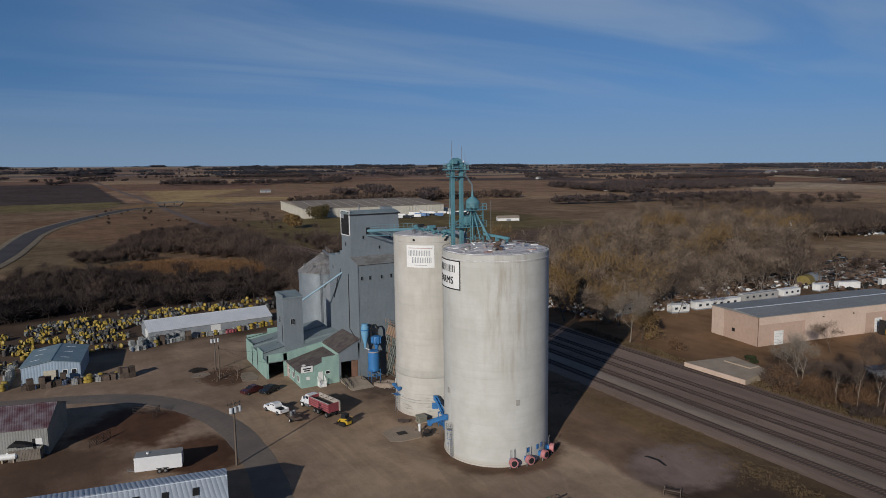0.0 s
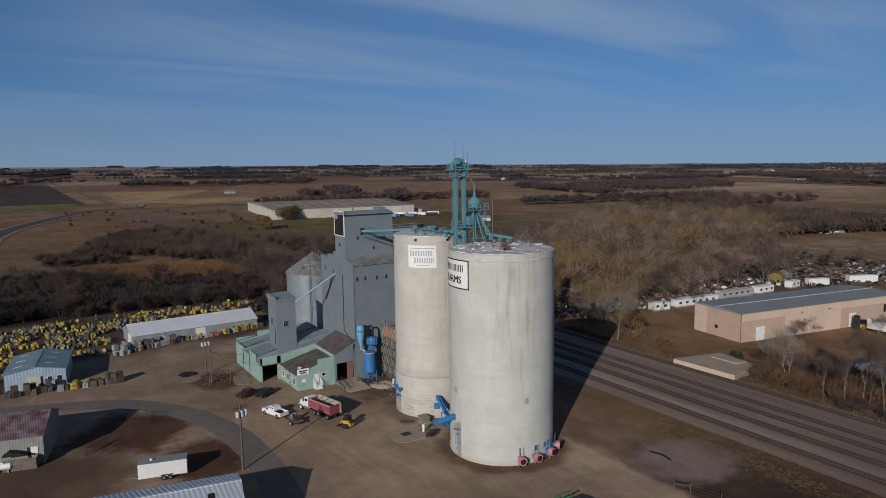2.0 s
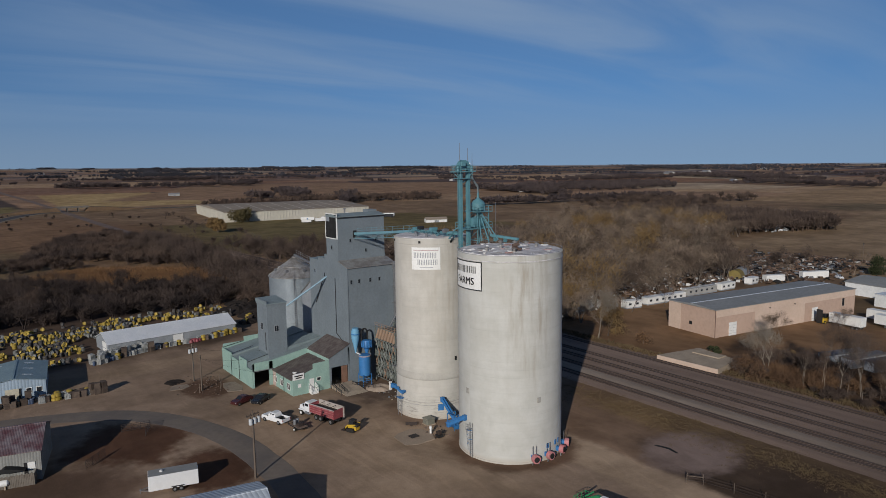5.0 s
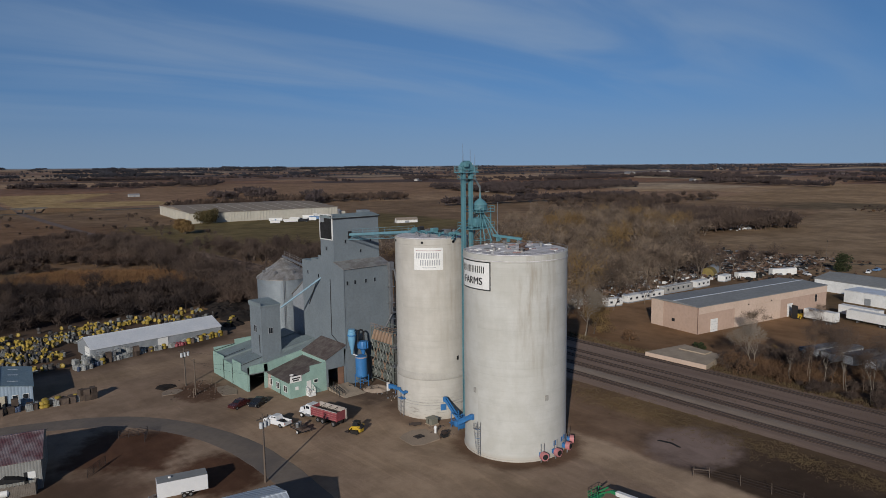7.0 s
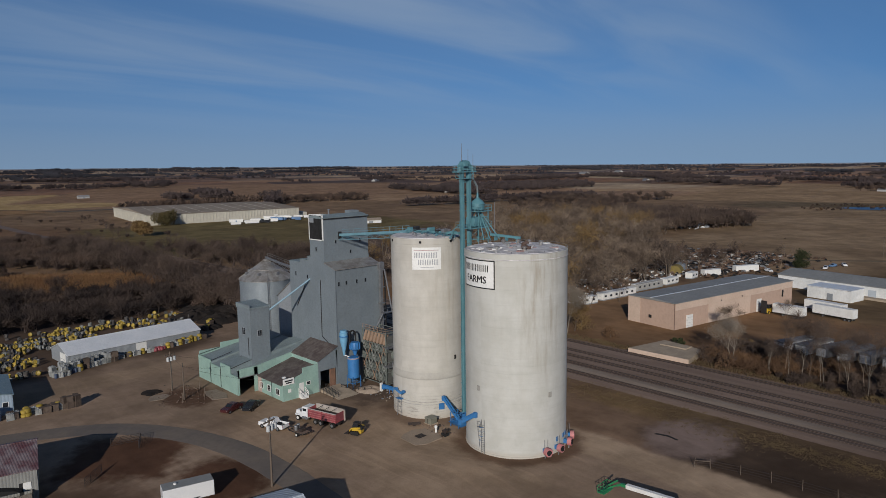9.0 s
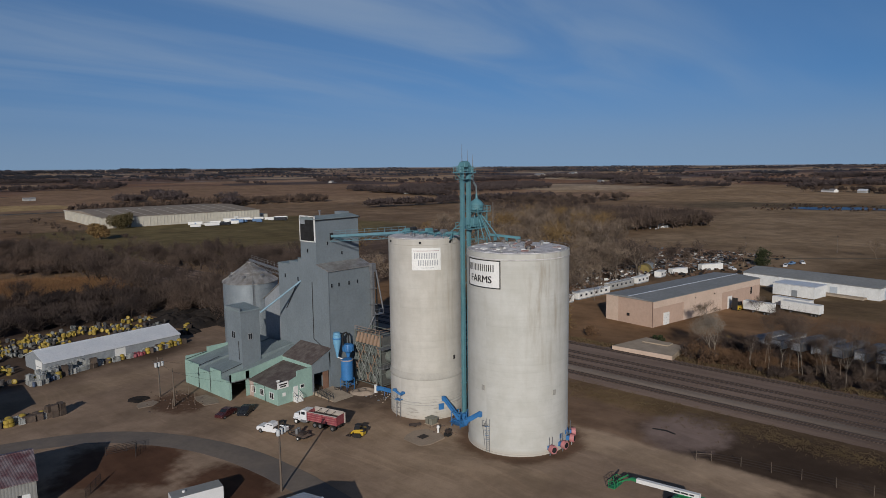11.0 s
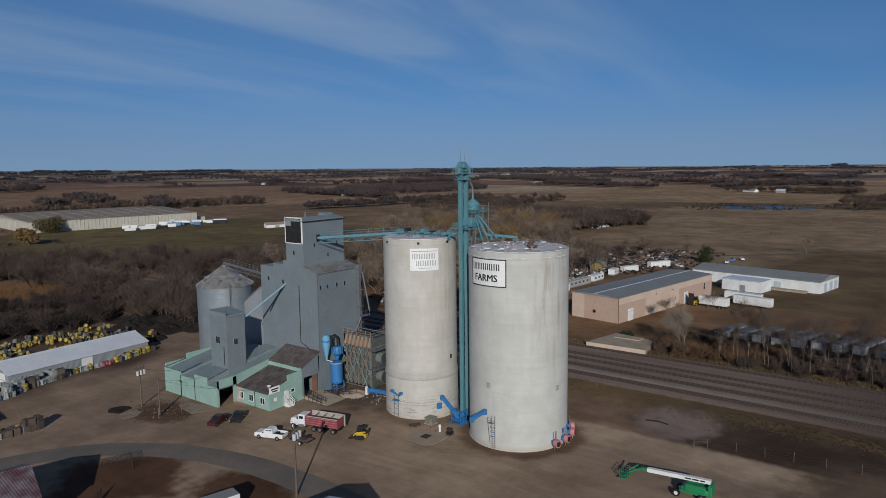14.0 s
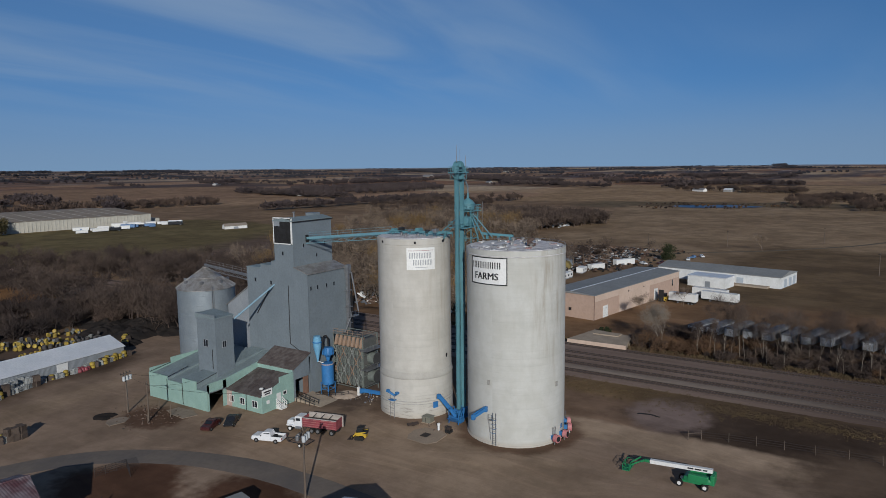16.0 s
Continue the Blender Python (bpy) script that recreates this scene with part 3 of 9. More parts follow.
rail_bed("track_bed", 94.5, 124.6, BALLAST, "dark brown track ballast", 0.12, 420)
strip("track_bed", [(109, 400), (104, 536), (103, 690), (108, 922), (106, 1180), (92, 1511), (76, 1972), (62, 2450)], 6.5, material("far_ballast", (0.19, 0.145, 0.125), (0.14, 0.105, 0.09), 0.05, 0.95), "brown ballast of the single far track", "track bed", 0.3, 30)
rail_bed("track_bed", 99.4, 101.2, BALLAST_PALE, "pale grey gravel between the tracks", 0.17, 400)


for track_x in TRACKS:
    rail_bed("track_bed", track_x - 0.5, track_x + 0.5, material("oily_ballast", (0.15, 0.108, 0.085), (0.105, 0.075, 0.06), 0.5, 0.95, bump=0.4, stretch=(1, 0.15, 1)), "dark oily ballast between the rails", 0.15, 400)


def build_track(x):
    track = thing("railway_track", "rusty railway track on dark sleepers in ballast", "railway track", (x, 90, ground_z(x, 90)), "parallel railway tracks")
    for side in (-0.72, 0.72):
        bm, last = BM(), None
        for i in range(58):
            y = -400 + i * 14
            z = ground_z(x, y) + 0.16
            row = [bm.verts.new((x + side + u, y, z + v)) for u, v in ((-0.11, 0), (-0.08, 0.14), (0.08, 0.14), (0.11, 0))]
            if last:
                for a in range(3):
                    bm.faces.new((last[a], last[a + 1], row[a + 1], row[a]))
            last = row
        part("rail", bm, RAIL, track)
    verts, faces = [], []
    rng = random.Random(int(x))
    for i in range(420):
        y, s = -30 + i * 0.62, rng.uniform(-0.06, 0.06)
        z = ground_z(x, y) + 0.0
        k = len(verts)
        verts += [(x + u, y + v + s * u, z + w) for w in (0, 0.175) for u, v in ((-1.3, -0.12), (1.3, -0.12), (1.3, 0.12), (-1.3, 0.12))]
        faces += [(k + 4, k + 5, k + 6, k + 7), (k, k + 1, k + 5, k + 4), (k + 1, k + 2, k + 6, k + 5), (k + 2, k + 3, k + 7, k + 6), (k + 3, k, k + 4, k + 7)]
    me = bpy.data.meshes.new("sleeper")
    me.from_pydata([Vector(v) - track.location for v in verts], [], faces)
    me.materials.append(SLEEPER)
    ob = new("sleeper", me)
    ob.parent = track
    tagged(ob, kind="stuff")


for track_x in TRACKS:
    build_track(track_x)

# ---- grain silos ----


def text_mesh(body, size):
    cu = bpy.data.curves.new("text", "FONT")
    cu.body, cu.size, cu.align_x, cu.align_y, cu.extrude, cu.offset = body, size, "CENTER", "CENTER", 0.0, 0.0
    cu.resolution_u = 3
    ob = bpy.data.objects.new("text", cu)
    scene.collection.objects.link(ob)
    bpy.context.view_layer.update()
    me = bpy.data.meshes.new_from_object(ob.evaluated_get(bpy.context.evaluated_depsgraph_get()))
    bpy.data.objects.remove(ob)
    bm = BM()
    bm.from_mesh(me)
    bpy.data.meshes.remove(me)
    return bm


def wrap(bm, cx, cy, r, angle, z):
    """Bend a flat panel (x to the right, y up) round a silo, its middle at the given angle."""
    for v in bm.verts:
        a = angle + v.co.x / r
        v.co = (cx + (r + v.co.z) * math.cos(a), cy + (r + v.co.z) * math.sin(a), z + v.co.y)
    return bm


def panel(w, h, depth, bend=12):
    """A thin curved-ready slab, w by h, from depth 0 outward."""
    bm = BM()
    cols = [(-w / 2 + w * i / bend) for i in range(bend + 1)]
    grid = [[bm.verts.new((x, y, d)) for x in cols] for y, d in ((-h / 2, 0), (-h / 2, depth), (h / 2, depth), (h / 2, 0))]
    for a, b in zip(grid, grid[1:]):
        for i in range(bend):
            bm.faces.new((a[i], a[i + 1], b[i + 1], b[i]))
    bm.faces.new([g[0] for g in grid])
    bm.faces.new([g[-1] for g in grid][::-1])
    return bm


def bar_row(count, pitch, tall):
    """A row of plain upright bars standing for lettering."""
    bm = BM()
    for i in range(count):
        x = (i - (count - 1) / 2) * pitch
        for u0, u1, v0, v1 in ((-0.36, -0.14, -0.5, 0.5), (0.14, 0.36, -0.5, 0.5)):
            bm.faces.new([bm.verts.new((x + u * pitch, v * tall, 0)) for u, v in ((u0, v0), (u1, v0), (u1, v1), (u0, v1))])
    return bm


def silo_sign(silo, cx, cy, r, angle, z, w, h, lines, ink, border):
    sign = part("sign", wrap(panel(w, h, 0.06), cx, cy, r, angle, z), SIGN, silo, "white painted sign board")
    if border:
        bm = BM()
        t = 0.16
        for u0, u1, v0, v1 in ((-w / 2, w / 2, h / 2 - t, h / 2), (-w / 2, w / 2, -h / 2, -h / 2 + t), (-w / 2, -w / 2 + t, -h / 2, h / 2), (w / 2 - t, w / 2, -h / 2, h / 2)):
            sub = panel(u1 - u0, v1 - v0, 0.1)
            for v in sub.verts:
                v.co += Vector(((u0 + u1) / 2, (v0 + v1) / 2, 0))
            me = bpy.data.meshes.new("tmp")
            sub.to_mesh(me)
            sub.free()
            bm.from_mesh(me)
            bpy.data.meshes.remove(me)
        part("border", wrap(bm, cx, cy, r, angle, z), ink, sign)
    for body, size, dx, dy, squeeze in lines:
        if body:
            bm = text_mesh(body, size)
            bmesh.ops.triangulate(bm, faces=bm.faces)
        else:
            bm = bar_row(*size)
        if body:
            twin = bmesh.ops.duplicate(bm, geom=bm.verts[:] + bm.edges[:] + bm.faces[:])["geom"]
            for v in (g for g in twin if isinstance(g, bmesh.types.BMVert)):
                v.co += Vector((0.11, 0.03, 0.004))
        for v in bm.verts:
            v.co = Vector((v.co.x * squeeze + dx, v.co.y + dy, 0.09 + v.co.z))
        part("lettering", wrap(bm, cx, cy, r, angle, z), ink, sign)
    return sign


SAX, SAY, SAR, SAH = 59.92, 113.0, 6.86, 33.3
SBX, SBY, SBR, SBH = 60.5, 91.8, 8.53, 32.5


def build_silo_b():
    silo = thing("grain_silo", "tall cream-white concrete grain silo with rust-streaked walls", "silo", (SBX, SBY, 0))
    part("wall", lathe(BM(), SBX, SBY, [(SBR + 0.1, -1.2), (SBR + 0.1, -0.25), (SBR, -0.2), (SBR, 31.35), (SBR + 0.03, 31.4), (SBR + 0.03, SBH - 0.05), (SBR - 0.05, SBH), (0, SBH)], 128), SILO_WHITE, silo, smooth=True)
    part("roof", lathe(BM(), SBX, SBY, [(SBR - 0.35, SBH - 0.05), (SBR - 0.35, SBH + 0.10), (0, SBH + 0.55)], 64), SILO_ROOF, silo, "pale grey roof deck")
    bm = BM()
    lathe(bm, SBX, SBY, [(SBR + 0.06, SBH - 0.95), (SBR + 0.09, SBH - 0.93), (SBR + 0.09, SBH - 0.86), (SBR + 0.06, SBH - 0.84)], 96)
    part("rim_band", bm, SILO_ROOF, silo)
    silo_sign(silo, SBX, SBY, SBR, radians(173.6), 29.15, 7.25, 4.55, [("", (7, 0.84, 1.1), -0.35, 0.95, 1.0), ("FARMS", 1.62, -0.35, -0.95, 1.0)], BLACK, True)
    return silo


# Greyer than the wall: the ledge's shading is put into this colour.
COLLAR = material("shaded_collar", (0.385, 0.37, 0.335), (0.45, 0.432, 0.392), 0.25, 0.9)


def build_silo_a():
    silo = thing("grain_silo", "tall cream concrete grain silo with a thick patched base", "silo", (SAX, SAY, 0))
    part("base_collar", lathe(BM(), SAX, SAY, [(SAR + 0.14, -0.6), (SAR + 0.12, 7.5)], 112), SILO_CREAM, silo, smooth=True)
    part("collar_ledge", lathe(BM(), SAX, SAY, [(SAR + 0.12, 7.35), (SAR + 0.19, 7.5), (SAR + 0.2, 7.7), (SAR + 0.15, 8.0), (SAR + 0.06, 8.4), (SAR - 0.02, 8.8)], 112), COLLAR, silo, "greyer band round the silo, shading in its colour", smooth=True)
    part("wall", lathe(BM(), SAX, SAY, [(SAR, 7.0), (SAR, 32.2), (SAR + 0.04, 32.25), (SAR + 0.04, SAH - 0.05), (SAR - 0.05, SAH), (0, SAH)], 112), SILO_CREAM, silo, smooth=True)
    part("roof", lathe(BM(), SAX, SAY, [(SAR - 0.35, SAH - 0.05), (SAR - 0.35, SAH + 0.10), (0, SAH + 0.4)], 64), SILO_ROOF, silo, "grey roof deck")
    silo_sign(silo, SAX, SAY, SAR, radians(-134.0), 29.75, 5.25, 4.0, [("", (7, 0.6, 1.0), -0.15, 0.6, 1.0), ("", (6, 0.62, 1.0), 0.3, -0.65, 1.0)], FADED, False)
    band = wrap(panel(4.6, 0.09, 0.08), SAX, SAY, SAR, radians(-134.0), 31.25)
    part("sign_rule", band, material("faded_red_rule", (0.42, 0.26, 0.26), None, 1, 0.7), silo, "faded reddish rule across the sign")
    part("sign_rule", wrap(panel(2.4, 0.08, 0.08), SAX, SAY, SAR, radians(-133), 28.2), FADED, silo)
    return silo


silo_b, silo_a = build_silo_b(), build_silo_a()

# ---- elevator ----


def gable(bm, x0, x1, y0, y1, z0, eave, ridge, axis="x"):
    """A closed house shape with its ridge along the axis."""
    if axis == "x":
        return solid(bm, [(y0, z0), (y1, z0), (y1, eave), ((y0 + y1) / 2, ridge), (y0, eave)], "x", x0, x1)
    return solid(bm, [(x0, z0), (x1, z0), (x1, eave), ((x0 + x1) / 2, ridge), (x0, eave)], "y", y0, y1)


def window(parent, face, at, u0, u1, z0, z1, frame_mat, bars=1):
    """A framed pane standing just proud of a wall: face x looks to -x (u is y), face y looks to -y (u is x)."""
    t = 0.09

    def slab(bm, a0, a1, b0, b1, d0, d1):
        return box(bm, at - d1, at - d0, a0, a1, b0, b1) if face == "x" else box(bm, a0, a1, at - d1, at - d0, b0, b1)

    win = part("window", slab(BM(), u0, u1, z0, z1, -0.05, 0.02), GLASS, parent, "dark window pane")
    bm = BM()
    slab(bm, u0 - t, u1 + t, z1, z1 + t, 0, 0.07)
    slab(bm, u0 - t, u1 + t, z0 - t, z0, 0, 0.10)
    slab(bm, u0 - t, u0, z0, z1, 0, 0.07)
    slab(bm, u1, u1 + t, z0, z1, 0, 0.07)
    for i in range(bars):
        m = u0 + (u1 - u0) * (i + 1) / (bars + 1)
        slab(bm, m - 0.03, m + 0.03, z0, z1, 0.015, 0.05)
    part("window_frame", bm, frame_mat, win)
    return win


def build_elevator():
    e = thing("grain_elevator", "tall blue-grey metal-clad grain elevator with stepped headhouse", "grain elevator", (60, 144, 0))
    part("bin_house", solid(BM(), [(135.4, -0.3), (153.1, -0.3), (153.1, 25.3), (148.8, 25.3), (148.8, 26.0), (145.6, 26.0), (145.6, 26.9), (139.2, 26.9), (139.2, 26.0), (135.4, 24.9)], "x", 54.2, 66), SIDING, e)
    part("lean_to_roof", solid(BM(), [(135.1, 24.82), (135.1, 25.0), (139.08, 26.2), (139.08, 26.0)], "x", 54.05, 66.2), GALV_ROOF, e, "weathered pale lean-to roof")
    bm = BM()
    for y0, y1, z in ((148.7, 153.2, 25.3), (145.5, 148.8, 26.0), (144.4, 145.6, 26.9)):
        box(bm, 54.1, 66.1, y0, y1, z, z + 0.12)
    part("step_roof", bm, GREEN_ROOF, e)
    part("headhouse", box(BM(), 54.25, 65.8, 139.1, 144.5, 26, 35.5), SIDING, e)
    part("headhouse_roof", solid(BM(), [(138.9, 35.35), (138.9, 35.55), (141.8, 36.1), (144.7, 35.55), (144.7, 35.35)], "x", 54.1, 66.0), GREEN_ROOF, e)
    part("roof_box", box(BM(), 63.6, 65.8, 142.2, 144.4, 35.4, 36.5), SIDING, e)
    bm = BM()
    tube(bm, (57.5, 141.8, 36), (57.5, 141.8, 37.0), 0.18)
    tube(bm, (57.5, 141.8, 36.95), (57.5, 141.8, 37.15), 0.32)
    part("roof_vent", bm, STEEL, e, smooth=True)
    part("edge_trim", box(BM(), 54.0, 66.1, 138.84, 138.9, 35.2, 35.42), BLACK, e, "dark eave trim")
    # dark panel with a pale frame on the west face
    board = part("signboard", box(BM(), 54.16, 54.25, 139.25, 144.35, 30.85, 36.05), DARK, e, "blank dark board in a white frame")
    bm = BM()
    box(bm, 54.1, 54.2, 139.15, 144.45, 35.95, 36.2)
    box(bm, 54.1, 54.2, 139.15, 144.45, 30.7, 30.9)
    box(bm, 54.1, 54.2, 139.1, 139.5, 30.7, 36.2)
    box(bm, 54.1, 54.2, 144.3, 144.5, 30.7, 36.2)
    part("board_frame", bm, WHITE, board)
    part("faded_panel", box(BM(), 54.12, 54.17, 142.6, 144.2, 34.4, 35.8), GREY_WALL, board)
    for y, z in ((142.0, 28.8), (150.5, 22.7), (145.8, 22.4)):
        window(e, "x", 54.2, y - 0.25, y + 0.25, z - 0.4, z + 0.4, SIDING, 0)
    for x in (53.4 + 1.7, 57.0, 59.7, 62.0):
        window(e, "y", 135.4, x - 0.22, x + 0.22, 21.5, 22.3, SIDING, 0)
    for x, z in ((57.2, 30.3), (61.0, 27.9), (63.6, 30.2)):
        window(e, "y", 139.1, x - 0.2, x + 0.2, z - 0.35, z + 0.35, SIDING, 0)
    # conveyor mouth and its brace
    part("conveyor_mouth", box(BM(), 57.9, 58.7, 138.95, 139.1, 30.9, 32.4), DARK, e)
    bm = BM()
    tube(bm, (54.08, 140.75, 22.2), (54.08, 140.8, 10.0), 0.07)
    tube(bm, (54.08, 140.8, 10.0), (54.05, 137.2, 8.4), 0.07)
    part("downpipe", bm, BLACK, e)
    part("corner_trim", box(BM(), 54.1, 54.3, 135.3, 135.5, 8, 25.0), SIDING, e)
    # outside leg on the south-east corner
    bm = BM()
    box(bm, 65.5, 66.1, 134.5, 135.2, 5.5, 24.2)
    box(bm, 65.3, 66.4, 134.3, 135.3, 23.6, 25.4)
    part("outside_leg", bm, STEEL, e, "dull steel leg casing")
    for z in (9.0, 12.6, 16.2, 19.8):
        part("leg_bracket", box(BM(), 65.2, 66.6, 134.3, 135.4, z, z + 0.14), STEEL, e)
    part("leg_spout", tube(BM(), (66.5, 134.4, 23.8), (67.6, 133.6, 15.2), 0.17), STEEL, e)
    part("leg_ladder", box(BM(), 66.75, 66.85, 134.5, 134.9, 6.0, 24.0), BLACK, e)
    bm = BM()
    tube(bm, (66, 134.2, 14.5), (63.0, 133.8, 10.8), 0.16)
    box(bm, 65.0, 67.6, 133.4, 134.4, 14.2, 14.35)
    for x in (65.1, 66.3, 67.5):
        tube(bm, (x, 133.45, 14.3), (x, 133.45, 15.4), 0.04)
    tube(bm, (65.1, 133.45, 15.4), (67.5, 133.45, 15.4), 0.04)
    part("spout_platform", bm, STEEL, e)
    # sloped bay towards the bin
    part("north_bay", solid(BM(), [(153.1, -0.3), (162.2, -0.3), (162.2, 15.8), (153.1, 21.6)], "x", 56.2, 66), GREY_WALL, e)
    part("north_bay_roof", solid(BM(), [(153.1, 21.6), (162.5, 15.62), (162.5, 15.8), (153.1, 21.8)], "x", 55.9, 66.2), GALV_ROOF, e, "pale galvanised bay roof")
    return e


build_elevator()


def build_spouts():
    s = thing("grain_spout", "light blue grain spout from the elevator to the drive tower", "grain spout", (50, 146.5, 16))
    part("pipe", tube(BM(), (45.8, 147.9, 16.1), (54.3, 145.0, 22.0), 0.2), SKY_BLUE, s, smooth=True)
    for t in (0.12, 0.5, 0.88):
        a = Vector((45.8, 147.9, 16.1)).lerp(Vector((54.3, 145.0, 22.0)), t)
        d = Vector((8.5, -2.9, 5.9)).normalized() * 0.12
        part("collar", tube(BM(), a - d, a + d, 0.26), SKY_BLUE, s)
    part("prop", tube(BM(), (54.15, 150.4, 15.4), (53.6, 145.4, 21.6), 0.10), BLACK, s)


build_spouts()


def build_drive():
    h = thing("elevator_office", "mint-green office and truck drive shed below the elevator", "building", (45, 148, 0))
    # drive shed
    west = BM()
    for y0, y1, z in ((157.6, 163.6, 5.1), (152.8, 157.6, 4.35), (148.6, 152.8, 5.45), (145.4, 148.6, 3.9)):
        box(west, 36.4, 36.6, y0, y1, -0.3, z)
    part("west_wall", west, MINT, h)
    south = BM()
    box(south, 36.6, 36.9, 145.4, 145.6, -0.3, 5.2)
    box(south, 40.2, 41.0, 145.4, 145.6, -0.3, 5.2)
    solid(south, [(36.6, 3.5), (54.1, 3.5), (54.1, 8.6), (49.5, 6.7), (41.0, 5.4), (36.6, 5.35)], "y", 145.4, 145.6)
    part("south_wall", south, MINT, h)
    north = BM()
    box(north, 36.6, 41.6, 163.4, 163.6, -0.3, 5.9)
    box(north, 41.6, 54.1, 163.4, 163.6, -0.3, 6.9)
    part("north_wall", north, MINT, h)
    for y0, y1, za, zb in ((157.6, 163.4, 4.7, 6.4), (152.8, 157.6, 4.2, 6.2), (148.7, 152.8, 5.2, 6.7), (145.6, 148.7, 3.8, 6.5)):
        part("roof", solid(BM(), [(36.6, 3.5), (36.6, za), (54.15, zb + 1.1), (54.15, 3.5)], "y", y0, y1), GREEN_ROOF, h)
    for y in (163.3, 157.6, 152.8, 148.65):
        part("gutter", tube(BM(), (36.5, y, 4.9 if y < 160 else 5.2), (41.4, y, 5.9), 0.06), BLACK, h)
    for y in (157.6, 152.8):
        part("downpipe", tube(BM(), (36.33, y, 0.2), (36.33, y, 4.5), 0.06), BLACK, h)
    for y0, y1 in ((158.4, 159.9), (149.6, 150.8)):
        part("skylight", box(BM(), 38.6, 39.3, y0, y1, 4.7 if y0 > 155 else 5.32, 4.98 if y0 > 155 else 5.5), DARK, h)
    door = part("sliding_door", box(BM(), 40.95, 41.1, 143.9, 145.35, 0, 3.3), material("pinkish_door", (0.46, 0.36, 0.32), None, 0.8, 0.7), h, "faded pinkish sliding door")
    part("door_rail", box(BM(), 36.8, 41.0, 145.25, 145.38, 3.5, 3.66), STEEL, door)
    # tower over the drive
    part("leg_tower", box(BM(), 41.5, 45.9, 148.5, 154.1, 3.5, 16.8), SIDING, h)
    part("tower_roof", solid(BM(), [(148.3, 16.75), (148.3, 16.95), (154.3, 17.5), (154.3, 16.75)], "x", 41.3, 46.1), GREEN_ROOF, h)
    bm = BM()
    box(bm, 41.35, 41.5, 148.4, 154.2, 16.4, 17.55)
    box(bm, 41.4, 46.0, 148.38, 148.5, 16.5, 16.8)
    part("tower_trim", bm, SIDING, h)
    window(h, "x", 41.5, 150.9, 152.2, 10.9, 12.3, GREY_WALL, 1)
    window(h, "y", 148.5, 43.1, 44.0, 10.7, 11.9, GREY_WALL, 1)
    bm = BM()
    tube(bm, (41.4, 149.6, 10.5), (41.4, 149.6, 6.6), 0.06)
    part("cable", bm, BLACK, h)
    # barn by the elevator
    barn = BM()
    box(barn, 49.3, 49.8, 135.4, 135.6, -0.3, 6.5)
    box(barn, 53.75, 54.1, 135.4, 135.6, -0.3, 8.0)
    solid(barn, [(49.8, 4.3), (53.75, 4.3), (54.1, 8.0), (54.1, 8.75), (49.3, 6.5), (49.8, 6.4)], "y", 135.4, 135.6)
    part("barn_front", barn, SIDING, h)
    part("barn_side", box(BM(), 49.3, 49.5, 135.6, 145.4, -0.3, 6.45), MINT, h)
    part("barn_roof", solid(BM(), [(49.1, 6.4), (49.1, 6.55), (54.15, 8.95), (54.15, 8.75)], "y", 135.2, 145.6), RUST_ROOF, h, "rusty corrugated roof")
    part("barn_door", box(BM(), 52.3, 53.7, 135.7, 135.85, 0, 4.2), material("rust_brown_door", (0.22, 0.12, 0.08), (0.16, 0.09, 0.06), 1.0, 0.8), h, "rust-brown half-open door")
    # office
    front = BM()
    solid(front, [(41.0, -0.3), (49.3, -0.3), (49.3, 6.0), (45.6, 5.95), (45.6, 4.85), (41.0, 3.45)], "y", 135.4, 135.6)
    part("office_front", front, MINT, h)
    part("office_side", box(BM(), 41.0, 41.2, 135.6, 145.4, -0.3, 3.35), MINT, h)
    part("office_roof", solid(BM(), [(40.75, 3.2), (40.75, 3.36), (49.3, 5.55), (49.3, 5.35)], "y", 135.6, 145.4), RUST_ROOF, h, "rust-streaked corrugated office roof")
    for y0, y1 in ((143.4, 144.6), (140.3, 141.5), (136.8, 138.1)):
        window(h, "x", 41.0, y0, y1, 1.0, 2.2, WHITE, 1)
    window(h, "y", 135.4, 46.4, 47.2, 2.3, 2.9, WHITE, 0)
    part("office_door", box(BM(), 44.7, 45.7, 135.32, 135.4, 0.9, 2.95), WHITE, h, "white entrance door")
    part("notice", box(BM(), 42.1, 42.8, 135.34, 135.4, 1.6, 2.3), WHITE, h)
    part("corner_pipe", tube(BM(), (40.9, 139.7, 0), (40.9, 139.7, 3.3), 0.05), BLACK, h)
    board = part("office_sign", box(BM(), 41.0, 43.5, 135.25, 135.37, 3.3, 4.55), SIGN, h, "white sign board with two dark lines")
    for z, a, b in ((4.1, 41.35, 43.15), (3.68, 41.6, 42.9)):
        part("line", box(BM(), a, b, 135.21, 135.25, z - 0.13, z + 0.13), BLACK, board)
    dish = BM()
    lathe(dish, 42.0, 136.6, [(0.05, 4.2), (0.35, 4.35), (0.45, 4.55), (0.4, 4.56), (0.05, 4.3)], 16)
    part("dish", dish, WHITE, h, "small white dish")
    steps = BM()
    for i in range(5):
        box(steps, 44.5, 46.0, 134.0 + i * 0.26, 134.26 + i * 0.26, 0, 0.18 * (i + 1))
    box(steps, 44.5, 46.0, 135.2, 135.4, 0, 0.9)
    part("steps", steps, WHITE, h, "white wooden entrance steps")
